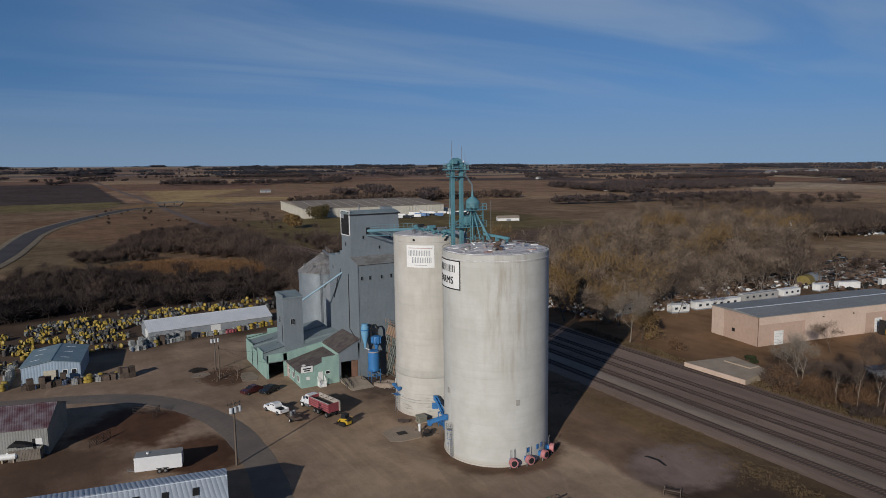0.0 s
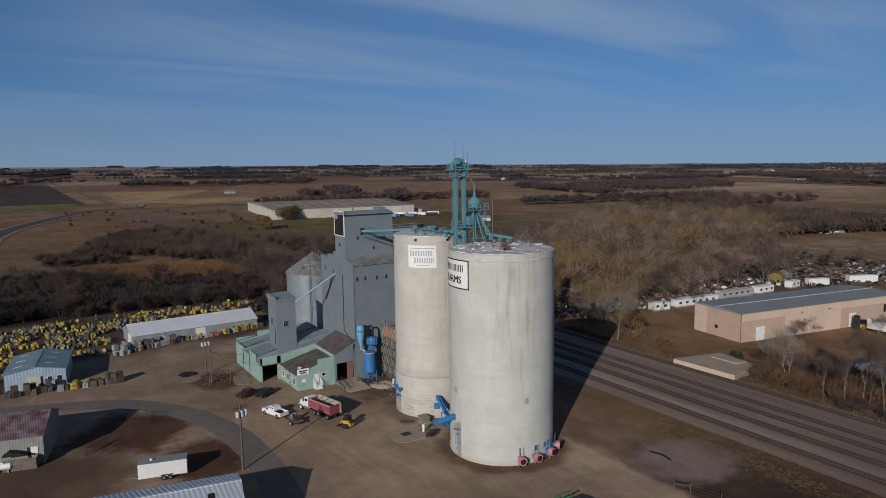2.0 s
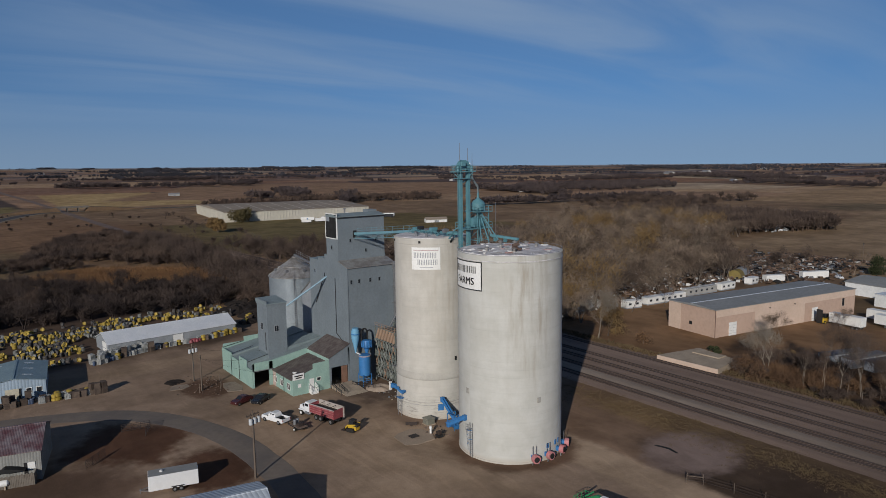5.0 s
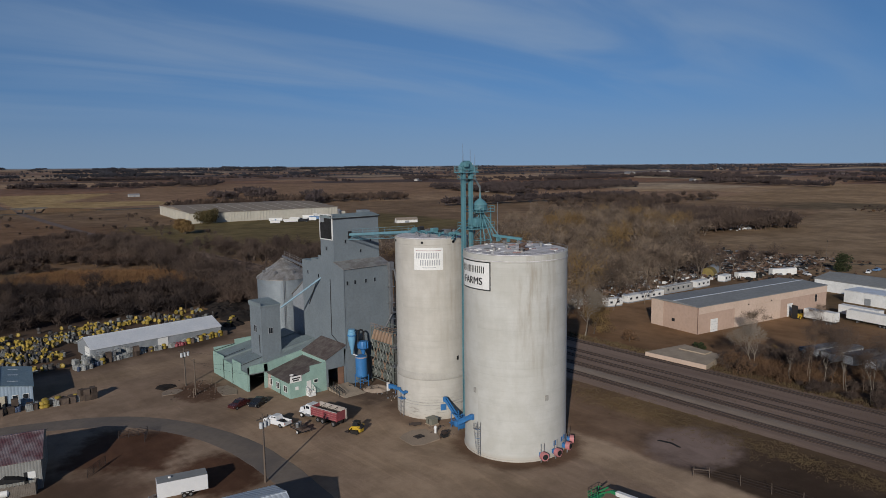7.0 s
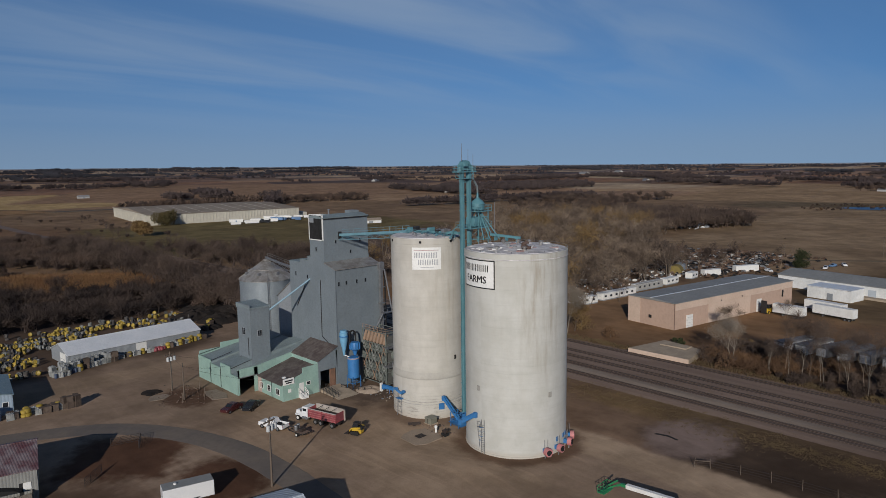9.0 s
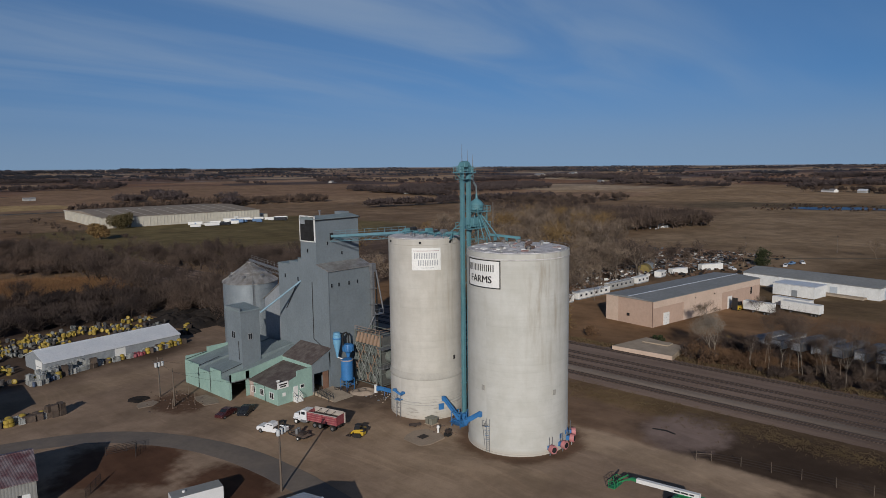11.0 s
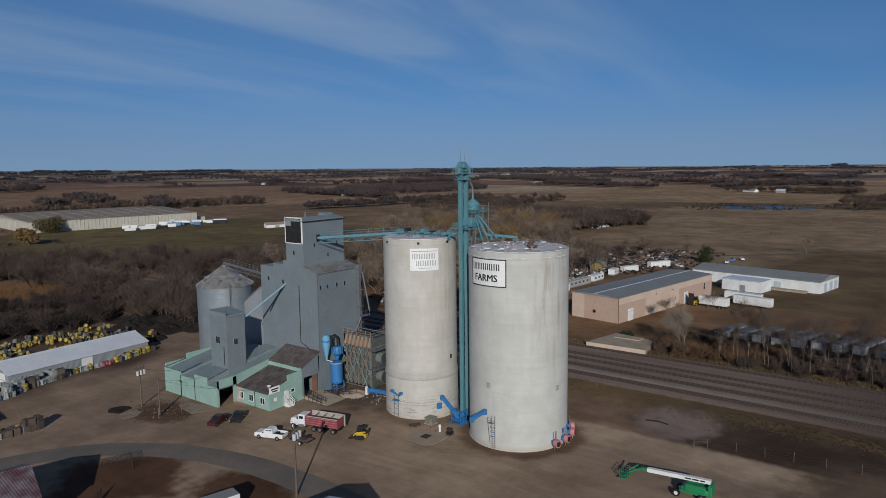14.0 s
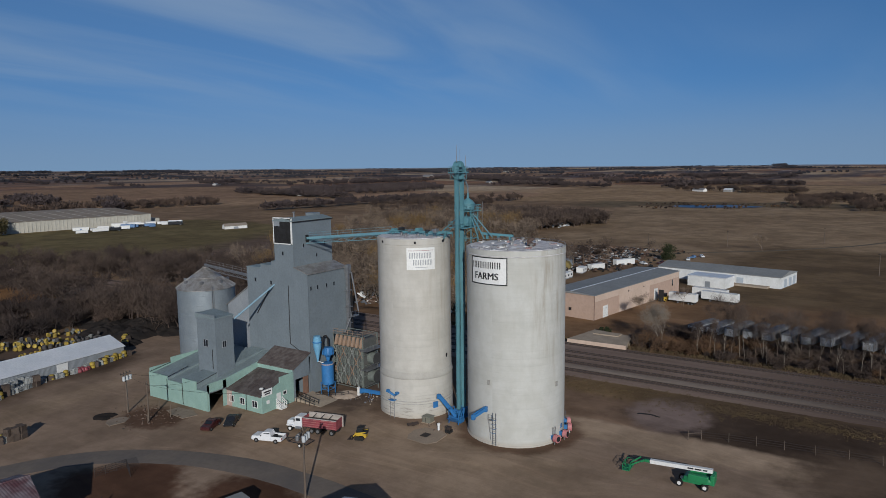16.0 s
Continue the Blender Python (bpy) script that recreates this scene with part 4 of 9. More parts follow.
    for x in (44.5, 46.0):
        rail = BM()
        for i in range(3):
            tube(rail, (x, 134.1 + i * 0.6, 0), (x, 134.1 + i * 0.6, 1.2 + 0.4 * i), 0.05)
        tube(rail, (x, 134.1, 1.2), (x, 135.3, 2.0), 0.06)
        tube(rail, (x, 134.1, 0.7), (x, 135.3, 1.5), 0.05)
        part("handrail", rail, WHITE, h)
    return h


build_drive()


def build_bin(x, y, r, eave, top, label):
    b = thing("grain_bin", label, "grain bin", (x, y, 0))
    part("wall", lathe(BM(), x, y, [(r, -0.5), (r, eave)], 64), GALV, b, smooth=True)
    part("roof", lathe(BM(), x, y, [(r + 0.2, eave - 0.25), (r + 0.2, eave - 0.1), (r * 0.55, eave + (top - eave) * 0.47), (r * 0.55, eave + (top - eave) * 0.5), (0.7, top - 0.4), (0.7, top), (0, top + 0.15)], 40), GALV_ROOF, b, "ribbed cone roof")
    ribs = BM()
    for i in range(28):
        a = 2 * math.pi * i / 28
        beam(ribs, (x + (r + 0.2) * math.cos(a), y + (r + 0.2) * math.sin(a), eave - 0.02), (x + 0.7 * math.cos(a), y + 0.7 * math.sin(a), top - 0.3), 0.07)
    part("roof_rib", ribs, GALV_ROOF, b)
    rings = BM()
    for z in np.arange(1.1, eave, 1.12):
        lathe(rings, x, y, [(r + 0.005, z), (r + 0.035, z + 0.02), (r + 0.035, z + 0.06), (r + 0.005, z + 0.08)], 64, False)
    part("hoop", rings, GALV, b)
    for i in range(7):
        a = 2 * math.pi * (i + 0.3) / 7
        p = Vector((x + r * 0.75 * math.cos(a), y + r * 0.75 * math.sin(a), eave + (top - eave) * 0.28))
        part("roof_vent", box(BM(), p.x - 0.35, p.x + 0.35, p.y - 0.35, p.y + 0.35, p.z - 0.2, p.z + 0.5, 0.08), STEEL, b)
    lad = BM()
    for s in (-0.25, 0.25):
        tube(lad, (x - r * 0.45 + s, y - r * 0.93, 1), (x - r * 0.45 + s, y - r * 0.93, eave + 0.8), 0.05)
    for z in np.arange(1.2, eave, 0.5):
        tube(lad, (x - r * 0.45 - 0.25, y - r * 0.93, z), (x - r * 0.45 + 0.25, y - r * 0.93, z), 0.03, sides=5)
    part("ladder", lad, STEEL, b)
    return b


build_bin(60.3, 174.9, 6.65, 18.3, 22.9, "galvanised steel grain bin with a ribbed cone roof")


def truss(name, a, b, w, h, label, mat, category="conveyor"):
    """An enclosed conveyor with a walkway truss between two points."""
    a, b = Vector(a), Vector(b)
    t = thing(name, label, category, a)
    d = (b - a).normalized()
    side = Vector((-d.y, d.x, 0)).normalized()
    up = Vector((0, 0, 1))
    part("housing", beam(BM(), a, b, w, h), mat, t)
    walk_bm = BM()
    for s in (0.5, 1.4):
        beam(walk_bm, a + side * (w * s) - up * 0.4, b + side * (w * s) - up * 0.4, 0.10)
    for s in (0.6, 1.1):
        tube(walk_bm, a + side * w * 1.4 + up * s, b + side * w * 1.4 + up * s, 0.03, sides=5)
    k = max(3, int((b - a).length / 1.8))
    for i in range(k + 1):
        p = a.lerp(b, i / k)
        tube(walk_bm, p + side * w * 1.4 - up * 0.4, p + side * w * 1.4 + up * 1.1, 0.03, sides=5)
        beam(walk_bm, p + side * w * 0.4 - up * 0.4, p + side * w * 1.45 - up * 0.4, 0.05)
    part("walkway", walk_bm, mat, t)
    chord = BM()
    for s in (-0.5, 0.5):
        beam(chord, a + side * w * s - up * 1.1, b + side * w * s - up * 1.1, 0.08)
        for i in range(k):
            p, q = a.lerp(b, i / k), a.lerp(b, (i + 1) / k)
            z0, z1 = (-0.3, -1.1) if i % 2 else (-1.1, -0.3)
            beam(chord, p + side * w * s + up * z0, q + side * w * s + up * z1, 0.05)
    part("chord", chord, mat, t)
    return t


truss("bin_conveyor", (60.3, 174.9, 23.4), (57.5, 153.3, 22.4), 0.4, 0.4, "galvanised conveyor bridging to the steel bin", STEEL)
truss("silo_conveyor", (58.3, 139.1, 31.7), (59.1, 118.0, 33.7), 0.5, 0.5, "teal conveyor bridge from headhouse to silo roof", material("faded_teal", (0.15, 0.30, 0.36), (0.12, 0.25, 0.30), 0.8, 0.5))


def build_roof_run():
    """The conveyor and clutter across the roof of the smaller silo."""
    t = thing("roof_conveyor", "teal conveyor on stands across the silo roof", "conveyor", (59.3, 112, 33.6))
    part("housing", beam(BM(), (59.1, 118.0, 33.95), (59.6, 104.2, 34.2), 0.5, 0.4), TEAL, t)
    for i in range(6):
        y = 117 - i * 2.3
        for s in (-0.4, 0.4):
            part("stand", tube(BM(), (59.3 + s, y, 33.3), (59.3 + s, y, 34.0), 0.05), TEAL, t)
    r = BM()
    for x in (58.2, 60.5):
        for i in range(8):
            y = 118 - i * 1.9
            tube(r, (x, y, 33.3), (x, y, 34.3), 0.035, sides=5)
        for z in (33.85, 34.3):
            tube(r, (x, 118, z), (x, 104.5, z), 0.035, sides=5)
    part("railing", r, TEAL, t)
    for i in range(7):
        y = 117.2 - i * 1.95
        part("inlet_box", box(BM(), 58.85 - 0.25 * (i % 2), 59.75 + 0.3 * (i % 3 == 0), y - 0.35, y + 0.35, 34.1, 34.55 + 0.3 * (i % 2), 0.05), (TEAL, BLACK, STEEL)[i % 3], t)
        part("drop_spout", tube(BM(), (59.3, y, 34.0), (59.3 - 1.1 + 2.2 * (i % 2), y - 0.4, 33.35), 0.16), TEAL, t)
    rng = random.Random(5)
    for i in range(9):
        a, d = rng.uniform(0, 6.3), rng.uniform(2.2, 5.8)
        x, y = SAX + d * math.cos(a), SAY + d * math.sin(a)
        if abs(x - 59.3) < 1.0:
            continue
        v = thing("roof_vent", "grey capped vent on the silo roof", "roof vent", (x, y, 33.4), "vents on the smaller silo")
        bm = BM()
        tube(bm, (x, y, 33.2), (x, y, 34.0), 0.22)
        part("stack", bm, STEEL, v)
        part("cap", lathe(BM(), x, y, [(0.36, 33.98), (0.36, 34.06), (0.0, 34.25)], 14), STEEL, v)


build_roof_run()


def build_leg():
    leg = thing("bucket_elevator", "tall teal bucket elevator with head platform between the silos", "bucket elevator", (59.7, 102.8, 0))
    for x in (59.0, 60.7):
        trunk = part("trunk", box(BM(), x - 0.26, x + 0.26, 102.45, 103.1, 1.4, 45.4), TEAL, leg)
        for z in np.arange(4.5, 45, 2.6):
            part("flange", box(BM(), x - 0.33, x + 0.33, 102.38, 103.17, z, z + 0.12), TEAL, trunk)
    head = part("head", solid(BM(), [(58.6, 45.4), (60.8, 45.4), (60.8, 46.2), (60.35, 46.85), (59.7, 47.1), (59.05, 46.85), (58.6, 46.2)], "y", 102.2, 103.4), TEAL, leg)
    bm = BM()
    tube(bm, (58.9, 101.9, 46.4), (58.9, 102.2, 46.4), 0.4, sides=14)
    box(bm, 58.4, 59.4, 101.6, 101.95, 46.0, 46.8, 0.1)
    part("motor", bm, TEAL, head)
    plat = part("platform", box(BM(), 57.5, 61.9, 102.0, 103.6, 45.0, 45.18), TEAL, leg)
    bm = BM()
    for x0, y0, x1, y1 in ((57.6, 102.1, 61.8, 102.1), (61.8, 102.1, 61.8, 103.5), (61.8, 103.5, 57.6, 103.5), (57.6, 103.5, 57.6, 102.1)):
        for z in (45.7, 46.2):
            tube(bm, (x0, y0, z), (x1, y1, z), 0.03, sides=5)
        for i in range(4):
            tube(bm, (x0 + (x1 - x0) * i / 4, y0 + (y1 - y0) * i / 4, 45.1), (x0 + (x1 - x0) * i / 4, y0 + (y1 - y0) * i / 4, 46.2), 0.035, sides=5)
    part("railing", bm, TEAL, plat)
    bm = BM()
    for x, y in ((57.9, 102.3), (61.5, 102.3), (57.9, 103.3), (61.5, 103.3)):
        beam(bm, (x, y, 45), (59.7, 102.8, 43.2), 0.12)
    part("bracket", bm, TEAL, plat)
    for ax, ay, az, bz in ((58.8, 102.6, 46.9, 50.0), (61.2, 103.4, 46.0, 49.2), (61.2, 102.2, 46.0, 48.2)):
        part("antenna", tube(BM(), (ax, ay, az), (ax, ay, bz), 0.06, 0.02), STEEL, leg, "thin pale antenna rod")
    part("beacon", lathe(BM(), 61.6, 103.4, [(0.14, 46.2), (0.16, 46.45), (0.1, 46.6), (0, 46.62)], 10), WHITE, leg)
    for gx, gy, gz, gr in ((58.2, 102.5, 45.7, 0.36), (61.2, 103.1, 45.8, 0.34), (61.3, 102.5, 45.6, 0.28)):
        part("gearbox", lathe(BM(), gx, gy, [(gr, gz - 0.5), (gr, gz + 0.2), (gr * 0.6, gz + 0.45), (0, gz + 0.5)], 12), TEAL, head)
    bm = BM()
    box(bm, 58.4, 61.0, 101.9, 103.7, 43.9, 44.0)
    for x in (58.4, 61.0):
        for y in (101.9, 103.7):
            tube(bm, (x, y, 43.9), (x, y, 45.0), 0.04, sides=5)
    part("lower_platform", bm, TEAL, leg)
    ladder = BM()
    for s in (-0.25, 0.25):
        tube(ladder, (58.5 + s, 102.6, 2), (58.5 + s, 102.6, 45), 0.03, sides=5)
    for z in np.arange(2.2, 45, 0.6):
        tube(ladder, (58.25, 102.6, z), (58.75, 102.6, z), 0.02, sides=4)
    part("ladder", ladder, TEAL, leg)
    # boot
    part("boot", box(BM(), 58.4, 61.2, 102.1, 103.6, -0.9, 1.5, 0.1), BLUE, leg, "blue painted boot")
    return leg


build_leg()


def build_distributor():
    d = thing("grain_distributor", "teal domed distributor on a braced tower with spouts", "distributor", (63.05, 102.9, 32))
    x, y = 63.05, 102.9
    part("dome", lathe(BM(), x, y, [(1.0, 38.2), (1.2, 38.35), (1.2, 39.2), (1.3, 39.25), (1.3, 39.35), (0.95, 39.85), (0.22, 40.4), (0.12, 41.9), (0.1, 42.4)], 28), TEAL, d, smooth=True)
    bm = BM()
    tube(bm, (60.7, 102.8, 45.2), (63.0, 102.9, 42.4), 0.19)
    tube(bm, (63.0, 102.9, 42.5), (63.05, 102.9, 40.3), 0.15)
    part("feed_spout", bm, material("grey_spout", (0.16, 0.19, 0.20), None, 1.0, 0.5), d, "grey feed spout")
    tower = BM()
    corners = [(61.9, 101.6), (64.4, 101.6), (64.4, 104.2), (61.9, 104.2)]
    for cx, cy in corners:
        beam(tower, (cx, cy, 32.2), (cx, cy, 38.6), 0.14)
    for z0 in (33.0, 35.2, 37.0):
        for (ax, ay), (bx, by) in zip(corners, corners[1:] + corners[:1]):
            beam(tower, (ax, ay, z0), (bx, by, z0), 0.10)
            beam(tower, (ax, ay, z0), (bx, by, z0 + 1.8), 0.06)
    part("frame", tower, TEAL, d)
    plat = BM()
    for z in (35.1, 38.0):
        box(plat, 61.4 if z > 36 else 59.4, 64.9, 101.2, 104.8, z, z + 0.12)
    for z in (35.1, 38.0):
        x0 = 61.4 if z > 36 else 59.4
        for ax, ay, bx, by in ((x0, 101.2, 64.9, 101.2), (64.9, 101.2, 64.9, 104.8), (64.9, 104.8, x0, 104.8), (x0, 104.8, x0, 101.2)):
            for h in (0.6, 1.1):
                tube(plat, (ax, ay, z + h), (bx, by, z + h), 0.035, sides=5)
            for i in range(4):
                tube(plat, (ax + (bx - ax) * i / 4, ay + (by - ay) * i / 4, z), (ax + (bx - ax) * i / 4, ay + (by - ay) * i / 4, z + 1.1), 0.035, sides=5)
    part("platform", plat, TEAL, d)
    part("hopper_box", box(BM(), 61.0, 63.6, 101.8, 104.0, 35.4, 37.0, 0.12), TEAL, d)
    ends = [(63.5, 98.0, 33.3), (64.6, 100.6, 33.4), (61.0, 99.5, 33.2), (60.5, 107.5, 33.9), (62.5, 107.0, 33.9), (61.6, 103.4, 33.0), (62.2, 99.0, 33.1)]
    for ex, ey, ez in ends:
        part("spout", tube(BM(), (x + (ex - x) * 0.12, y + (ey - y) * 0.12, 38.0), (ex, ey, ez), 0.10), TEAL, d, smooth=True)
    bm = BM()
    tube(bm, (65.9, 101.4, 32.4), (65.9, 101.4, 39.6), 0.05)
    part("mast", bm, STEEL, d)
    return d


build_distributor()


ROOF_PINK = material("faded_pink", (0.42, 0.30, 0.29), (0.34, 0.25, 0.24), 1.0, 0.8)


def build_silo_b_details():
    c = thing("roof_conveyor", "teal drag conveyor lying across the big silo roof", "conveyor", (63, 94, 33.2))
    part("housing", beam(BM(), (64.0, 100.6, 33.9), (65.0, 94.6, 33.6), 0.45, 0.4), TEAL, c)
    bm = BM()
    for t in (0.1, 0.5, 0.9):
        p = Vector((64.0, 100.0, 33.9)).lerp(Vector((65.0, 94.6, 33.6)), t)
        part("stand", box(BM(), p.x - 0.35, p.x + 0.35, p.y - 0.1, p.y + 0.1, 32.9, 33.6), TEAL, c)
    motor = thing("roof_motor", "dark rusty drive unit on the silo roof", "motor", (58.2, 88.0, 33.0))
    bm = BM()
    box(bm, 57.7, 58.7, 87.7, 88.3, 32.9, 33.5, 0.08)
    tube(bm, (57.9, 88.2, 33.6), (58.9, 87.9, 33.9), 0.3, sides=10)
    box(bm, 58.3, 58.9, 87.2, 87.6, 32.9, 33.3)
    part("casing", bm, material("rusty_iron", (0.09, 0.06, 0.05), (0.13, 0.08, 0.06), 1.5, 0.8), motor)
    rng = random.Random(11)
    for i in range(16):
        a, dist = rng.uniform(0, 6.28), rng.uniform(2.0, 7.4)
        x, y = SBX + dist * math.cos(a), SBY + dist * math.sin(a)
        z = SBH + 0.1 + 0.45 * (1 - dist / 8.3) - 0.05
        if i % 2:
            v = thing("roof_vent", "pale capped vent on the big silo roof", "roof vent", (x, y, z), "vents on the big silo")
            part("stack", tube(BM(), (x, y, z), (x, y, z + 0.5), 0.25), GALV_ROOF, v)
            part("cap", lathe(BM(), x, y, [(0.45, z + 0.48), (0.45, z + 0.56), (0, z + 0.8)], 12), GALV_ROOF, v)
        else:
            v = thing("roof_hatch", "low metal hatch on the big silo roof", "hatch", (x, y, z), "hatches on the big silo")
            part("lid", box(BM(), x - 0.5, x + 0.5, y - 0.4, y + 0.4, z, z + 0.22, 0.05), (GALV_ROOF, WHITE, material("rusty_pink", (0.36, 0.22, 0.20), None, 1, 0.8))[(i // 2) % 3], v)
    rail = BM()
    for i in range(40):
        a = 2 * math.pi * i / 40
        if i % 2 == 0:
            tube(rail, (SBX + 8.5 * math.cos(a), SBY + 8.5 * math.sin(a), 32.7), (SBX + 8.5 * math.cos(a), SBY + 8.5 * math.sin(a), 32.95), 0.04, sides=5)
        b = 2 * math.pi * (i + 1) / 40
        tube(rail, (SBX + 8.5 * math.cos(a), SBY + 8.5 * math.sin(a), 32.92), (SBX + 8.5 * math.cos(b), SBY + 8.5 * math.sin(b), 32.92), 0.03, sides=5)
    part("rim_cable", rail, STEEL, silo_b)
    for i in range(46):
        a, dist = rng.uniform(0, 6.28), 8.0 * rng.random() ** 0.6
        x, y = SBX + dist * math.cos(a), SBY + dist * math.sin(a)
        z = SBH + 0.1 + 0.45 * (1 - dist / 8.3)
        sheet, n, size = BM(), rng.randint(5, 7), rng.uniform(0.25, 0.85)
        prof = [(size * rng.uniform(0.5, 1.2) * math.cos(6.283 * q / n), size * rng.uniform(0.4, 0.9) * math.sin(6.283 * q / n)) for q in range(n)]
        solid(sheet, prof, "z", -0.03, 0.03 + 0.06 * (i % 3))
        ob = single("roof_scrap", sheet, (WHITE, SILO_ROOF, ROOF_PINK, WHITE, GALV_ROOF)[i % 5], ("loose pale sheet lying on the silo roof", "loose grey sheet lying on the silo roof", "faded pinkish patch on the silo roof", "loose pale sheet lying on the silo roof", "loose metal sheet lying on the silo roof")[i % 5], "scrap", "loose bits on the silo roof")
        ob.matrix_world = pose(x, y, z, rng.uniform(-5, 5), rng.uniform(-5, 5), rng.uniform(0, 360))
    # wall fittings
    for a, z in ((-100, 9.65), (175.4, 10.3)):
        bm = wrap(panel(0.6, 0.85, 0.08, 3), SBX, SBY, SBR, radians(a), z)
        part("wall_vent", bm, material("vent_grey", (0.34, 0.33, 0.30), None, 2, 0.8), silo_b)
    for a in (-88, -74, -67):
        part("access_panel", wrap(panel(0.5, 0.75, 0.07, 3), SBX, SBY, SBR + 0.01, radians(a), 1.75), BLUE, silo_b, "blue access panel")


build_silo_b_details()


def on_silo(cx, cy, r, deg, z):
    return Vector((cx + r * math.cos(radians(deg)), cy + r * math.sin(radians(deg)), z))


def build_fan(deg):
    """An aeration fan beside the big silo: scroll housing, inlet and duct."""
    f = thing("aeration_fan", "faded red aeration fan ducted into the silo base", "fan", on_silo(SBX, SBY, SBR + 1.0, deg, -0.5), "fans round the silo base")
    c = on_silo(SBX, SBY, SBR + 1.0, deg, 0.55)
    out = on_silo(0, 0, 1, deg, 0)
    side = Vector((-out.y, out.x, 0))
    part("housing", tube(BM(), c - out * 0.35, c + out * 0.35, 0.68, sides=20), FAN_RED, f)
    part("inlet", tube(BM(), c + out * 0.34, c + out * 0.42, 0.45, sides=16), DARK, f)
    bm = BM()
    beam(bm, c - out * 1.1, c - out * 0.3, 0.7, 0.7)
    part("duct", bm, BLUE, f)
    bm = BM()
    for s in (-0.6, 0.6):
        beam(bm, c + side * s - Vector((0, 0, 0.9)), c + side * s * 0.6, 0.12)
        tube(bm, c + side * s * 0.5 - out * 0.5 + Vector((0, 0, 0.5)), c + side * s * 0.5 - out * 0.5 + Vector((0, 0, 1.9)), 0.05, sides=5)
    part("stand", bm, STEEL, f)


for fan_deg in (-107, -90, -70, -52):
    build_fan(fan_deg)


def build_ladder(deg, z0, z1):
    lad = thing("caged_ladder", "short caged steel ladder on the silo wall", "ladder", on_silo(SBX, SBY, SBR + 0.3, deg, 0))
    out, base = on_silo(0, 0, 1, deg, 0), on_silo(SBX, SBY, SBR + 0.35, deg, 0)
    side = Vector((-out.y, out.x, 0))
    bm = BM()
    for s in (-0.28, 0.28):
        tube(bm, base + side * s + Vector((0, 0, z0)), base + side * s + Vector((0, 0, z1 + 0.9)), 0.045, sides=6)
    part("rail", bm, STEEL, lad)
    bm = BM()
    for z in np.arange(z0 + 0.3, z1, 0.32):
        tube(bm, base + side * -0.28 + Vector((0, 0, z)), base + side * 0.28 + Vector((0, 0, z)), 0.025, sides=5)
    part("rung", bm, STEEL, lad)
    for z in np.arange(2.0, z1 + 0.5, 0.75):
        bm = BM()
        ring = [base + side * 0.42 * math.cos(q) + out * (0.1 + 0.6 * math.sin(q)) + Vector((0, 0, z)) for q in np.linspace(0, math.pi, 7)]
        for p, q in zip(ring, ring[1:]):
            tube(bm, p, q, 0.025, sides=4)
        part("cage_hoop", bm, BLUE, lad)
    bm = BM()
    box(bm, base.x - 0.3, base.x + 0.5, base.y + 0.25, base.y + 1.0, 3.95, 4.05)
    for z in (4.5, 4.95):
        tube(bm, (base.x - 0.28, base.y + 0.25, z), (base.x - 0.28, base.y + 1.0, z), 0.03, sides=5)
    for y in (0.28, 0.97):
        tube(bm, (base.x - 0.28, base.y + y, 3.95), (base.x - 0.28, base.y + y, 4.98), 0.03, sides=5)
    tube(bm, (base.x - 0.25, base.y + 0.9, 4.0), (base.x - 0.1, base.y + 0.6, 0.6), 0.03, sides=5)
    part("landing", bm, STEEL, lad)


build_ladder(-176.5, -0.4, 4.4)


def trough(name, a, b, w, h, label, legs_at=()):
    """An open blue auger or drag trough between two points, on thin legs."""
    a, b = Vector(a), Vector(b)
    t = thing(name, label, "auger", a)
    d = (b - a).normalized()
    side = Vector((-d.y, d.x, 0)).normalized()
    up = d.cross(side) * -1 if d.cross(side).z < 0 else d.cross(side)
    bm = BM()
    for s in (-1, 1):
        beam(bm, a + side * s * w / 2 + up * h * 0.3, b + side * s * w / 2 + up * h * 0.3, 0.08, h)
    part("flank", bm, BLUE, t)
    part("pan", tube(BM(), a, b, w * 0.42, sides=10), BLUE, t)
    for p in (a, b):
        part("gearbox", box(BM(), p.x - w * 0.6, p.x + w * 0.6, p.y - w * 0.6, p.y + w * 0.6, p.z - h * 0.7, p.z + h * 0.9, 0.05), BLUE, t)
    if legs_at:
        bm = BM()
        for k in legs_at:
            p = a.lerp(b, k)
            for s in (-1, 1):
                tube(bm, p + side * s * w * 0.5, (p.x + side.x * s * w, p.y + side.y * s * w, 0), 0.05, sides=6)
        part("leg", bm, BLUE, t)
    return t


trough("silo_auger", (51.7, 93.0, 5.6), (49.2, 93.9, 4.85), 0.5, 0.55, "short blue unloading spout jutting from the silo", ())
trough("silo_auger", (56.6, 105.6, 4.1), (57.0, 102.3, 0.9), 0.5, 0.55, "blue unloading auger sloping to the elevator boot", ())
trough("dryer_conveyor", (58.85, 125.9, 1.0), (59.5, 119.2, 1.0), 0.55, 0.6, "low blue conveyor from dryer to silo", (0.3,))
marker = thing("marker_post", "white painted box post at the conveyor's end", "post", (58.75, 126.6, 0))
part("shaft", box(BM(), 58.5, 59.0, 126.4, 126.85, -0.1, 1.75, 0.04), WHITE, marker)


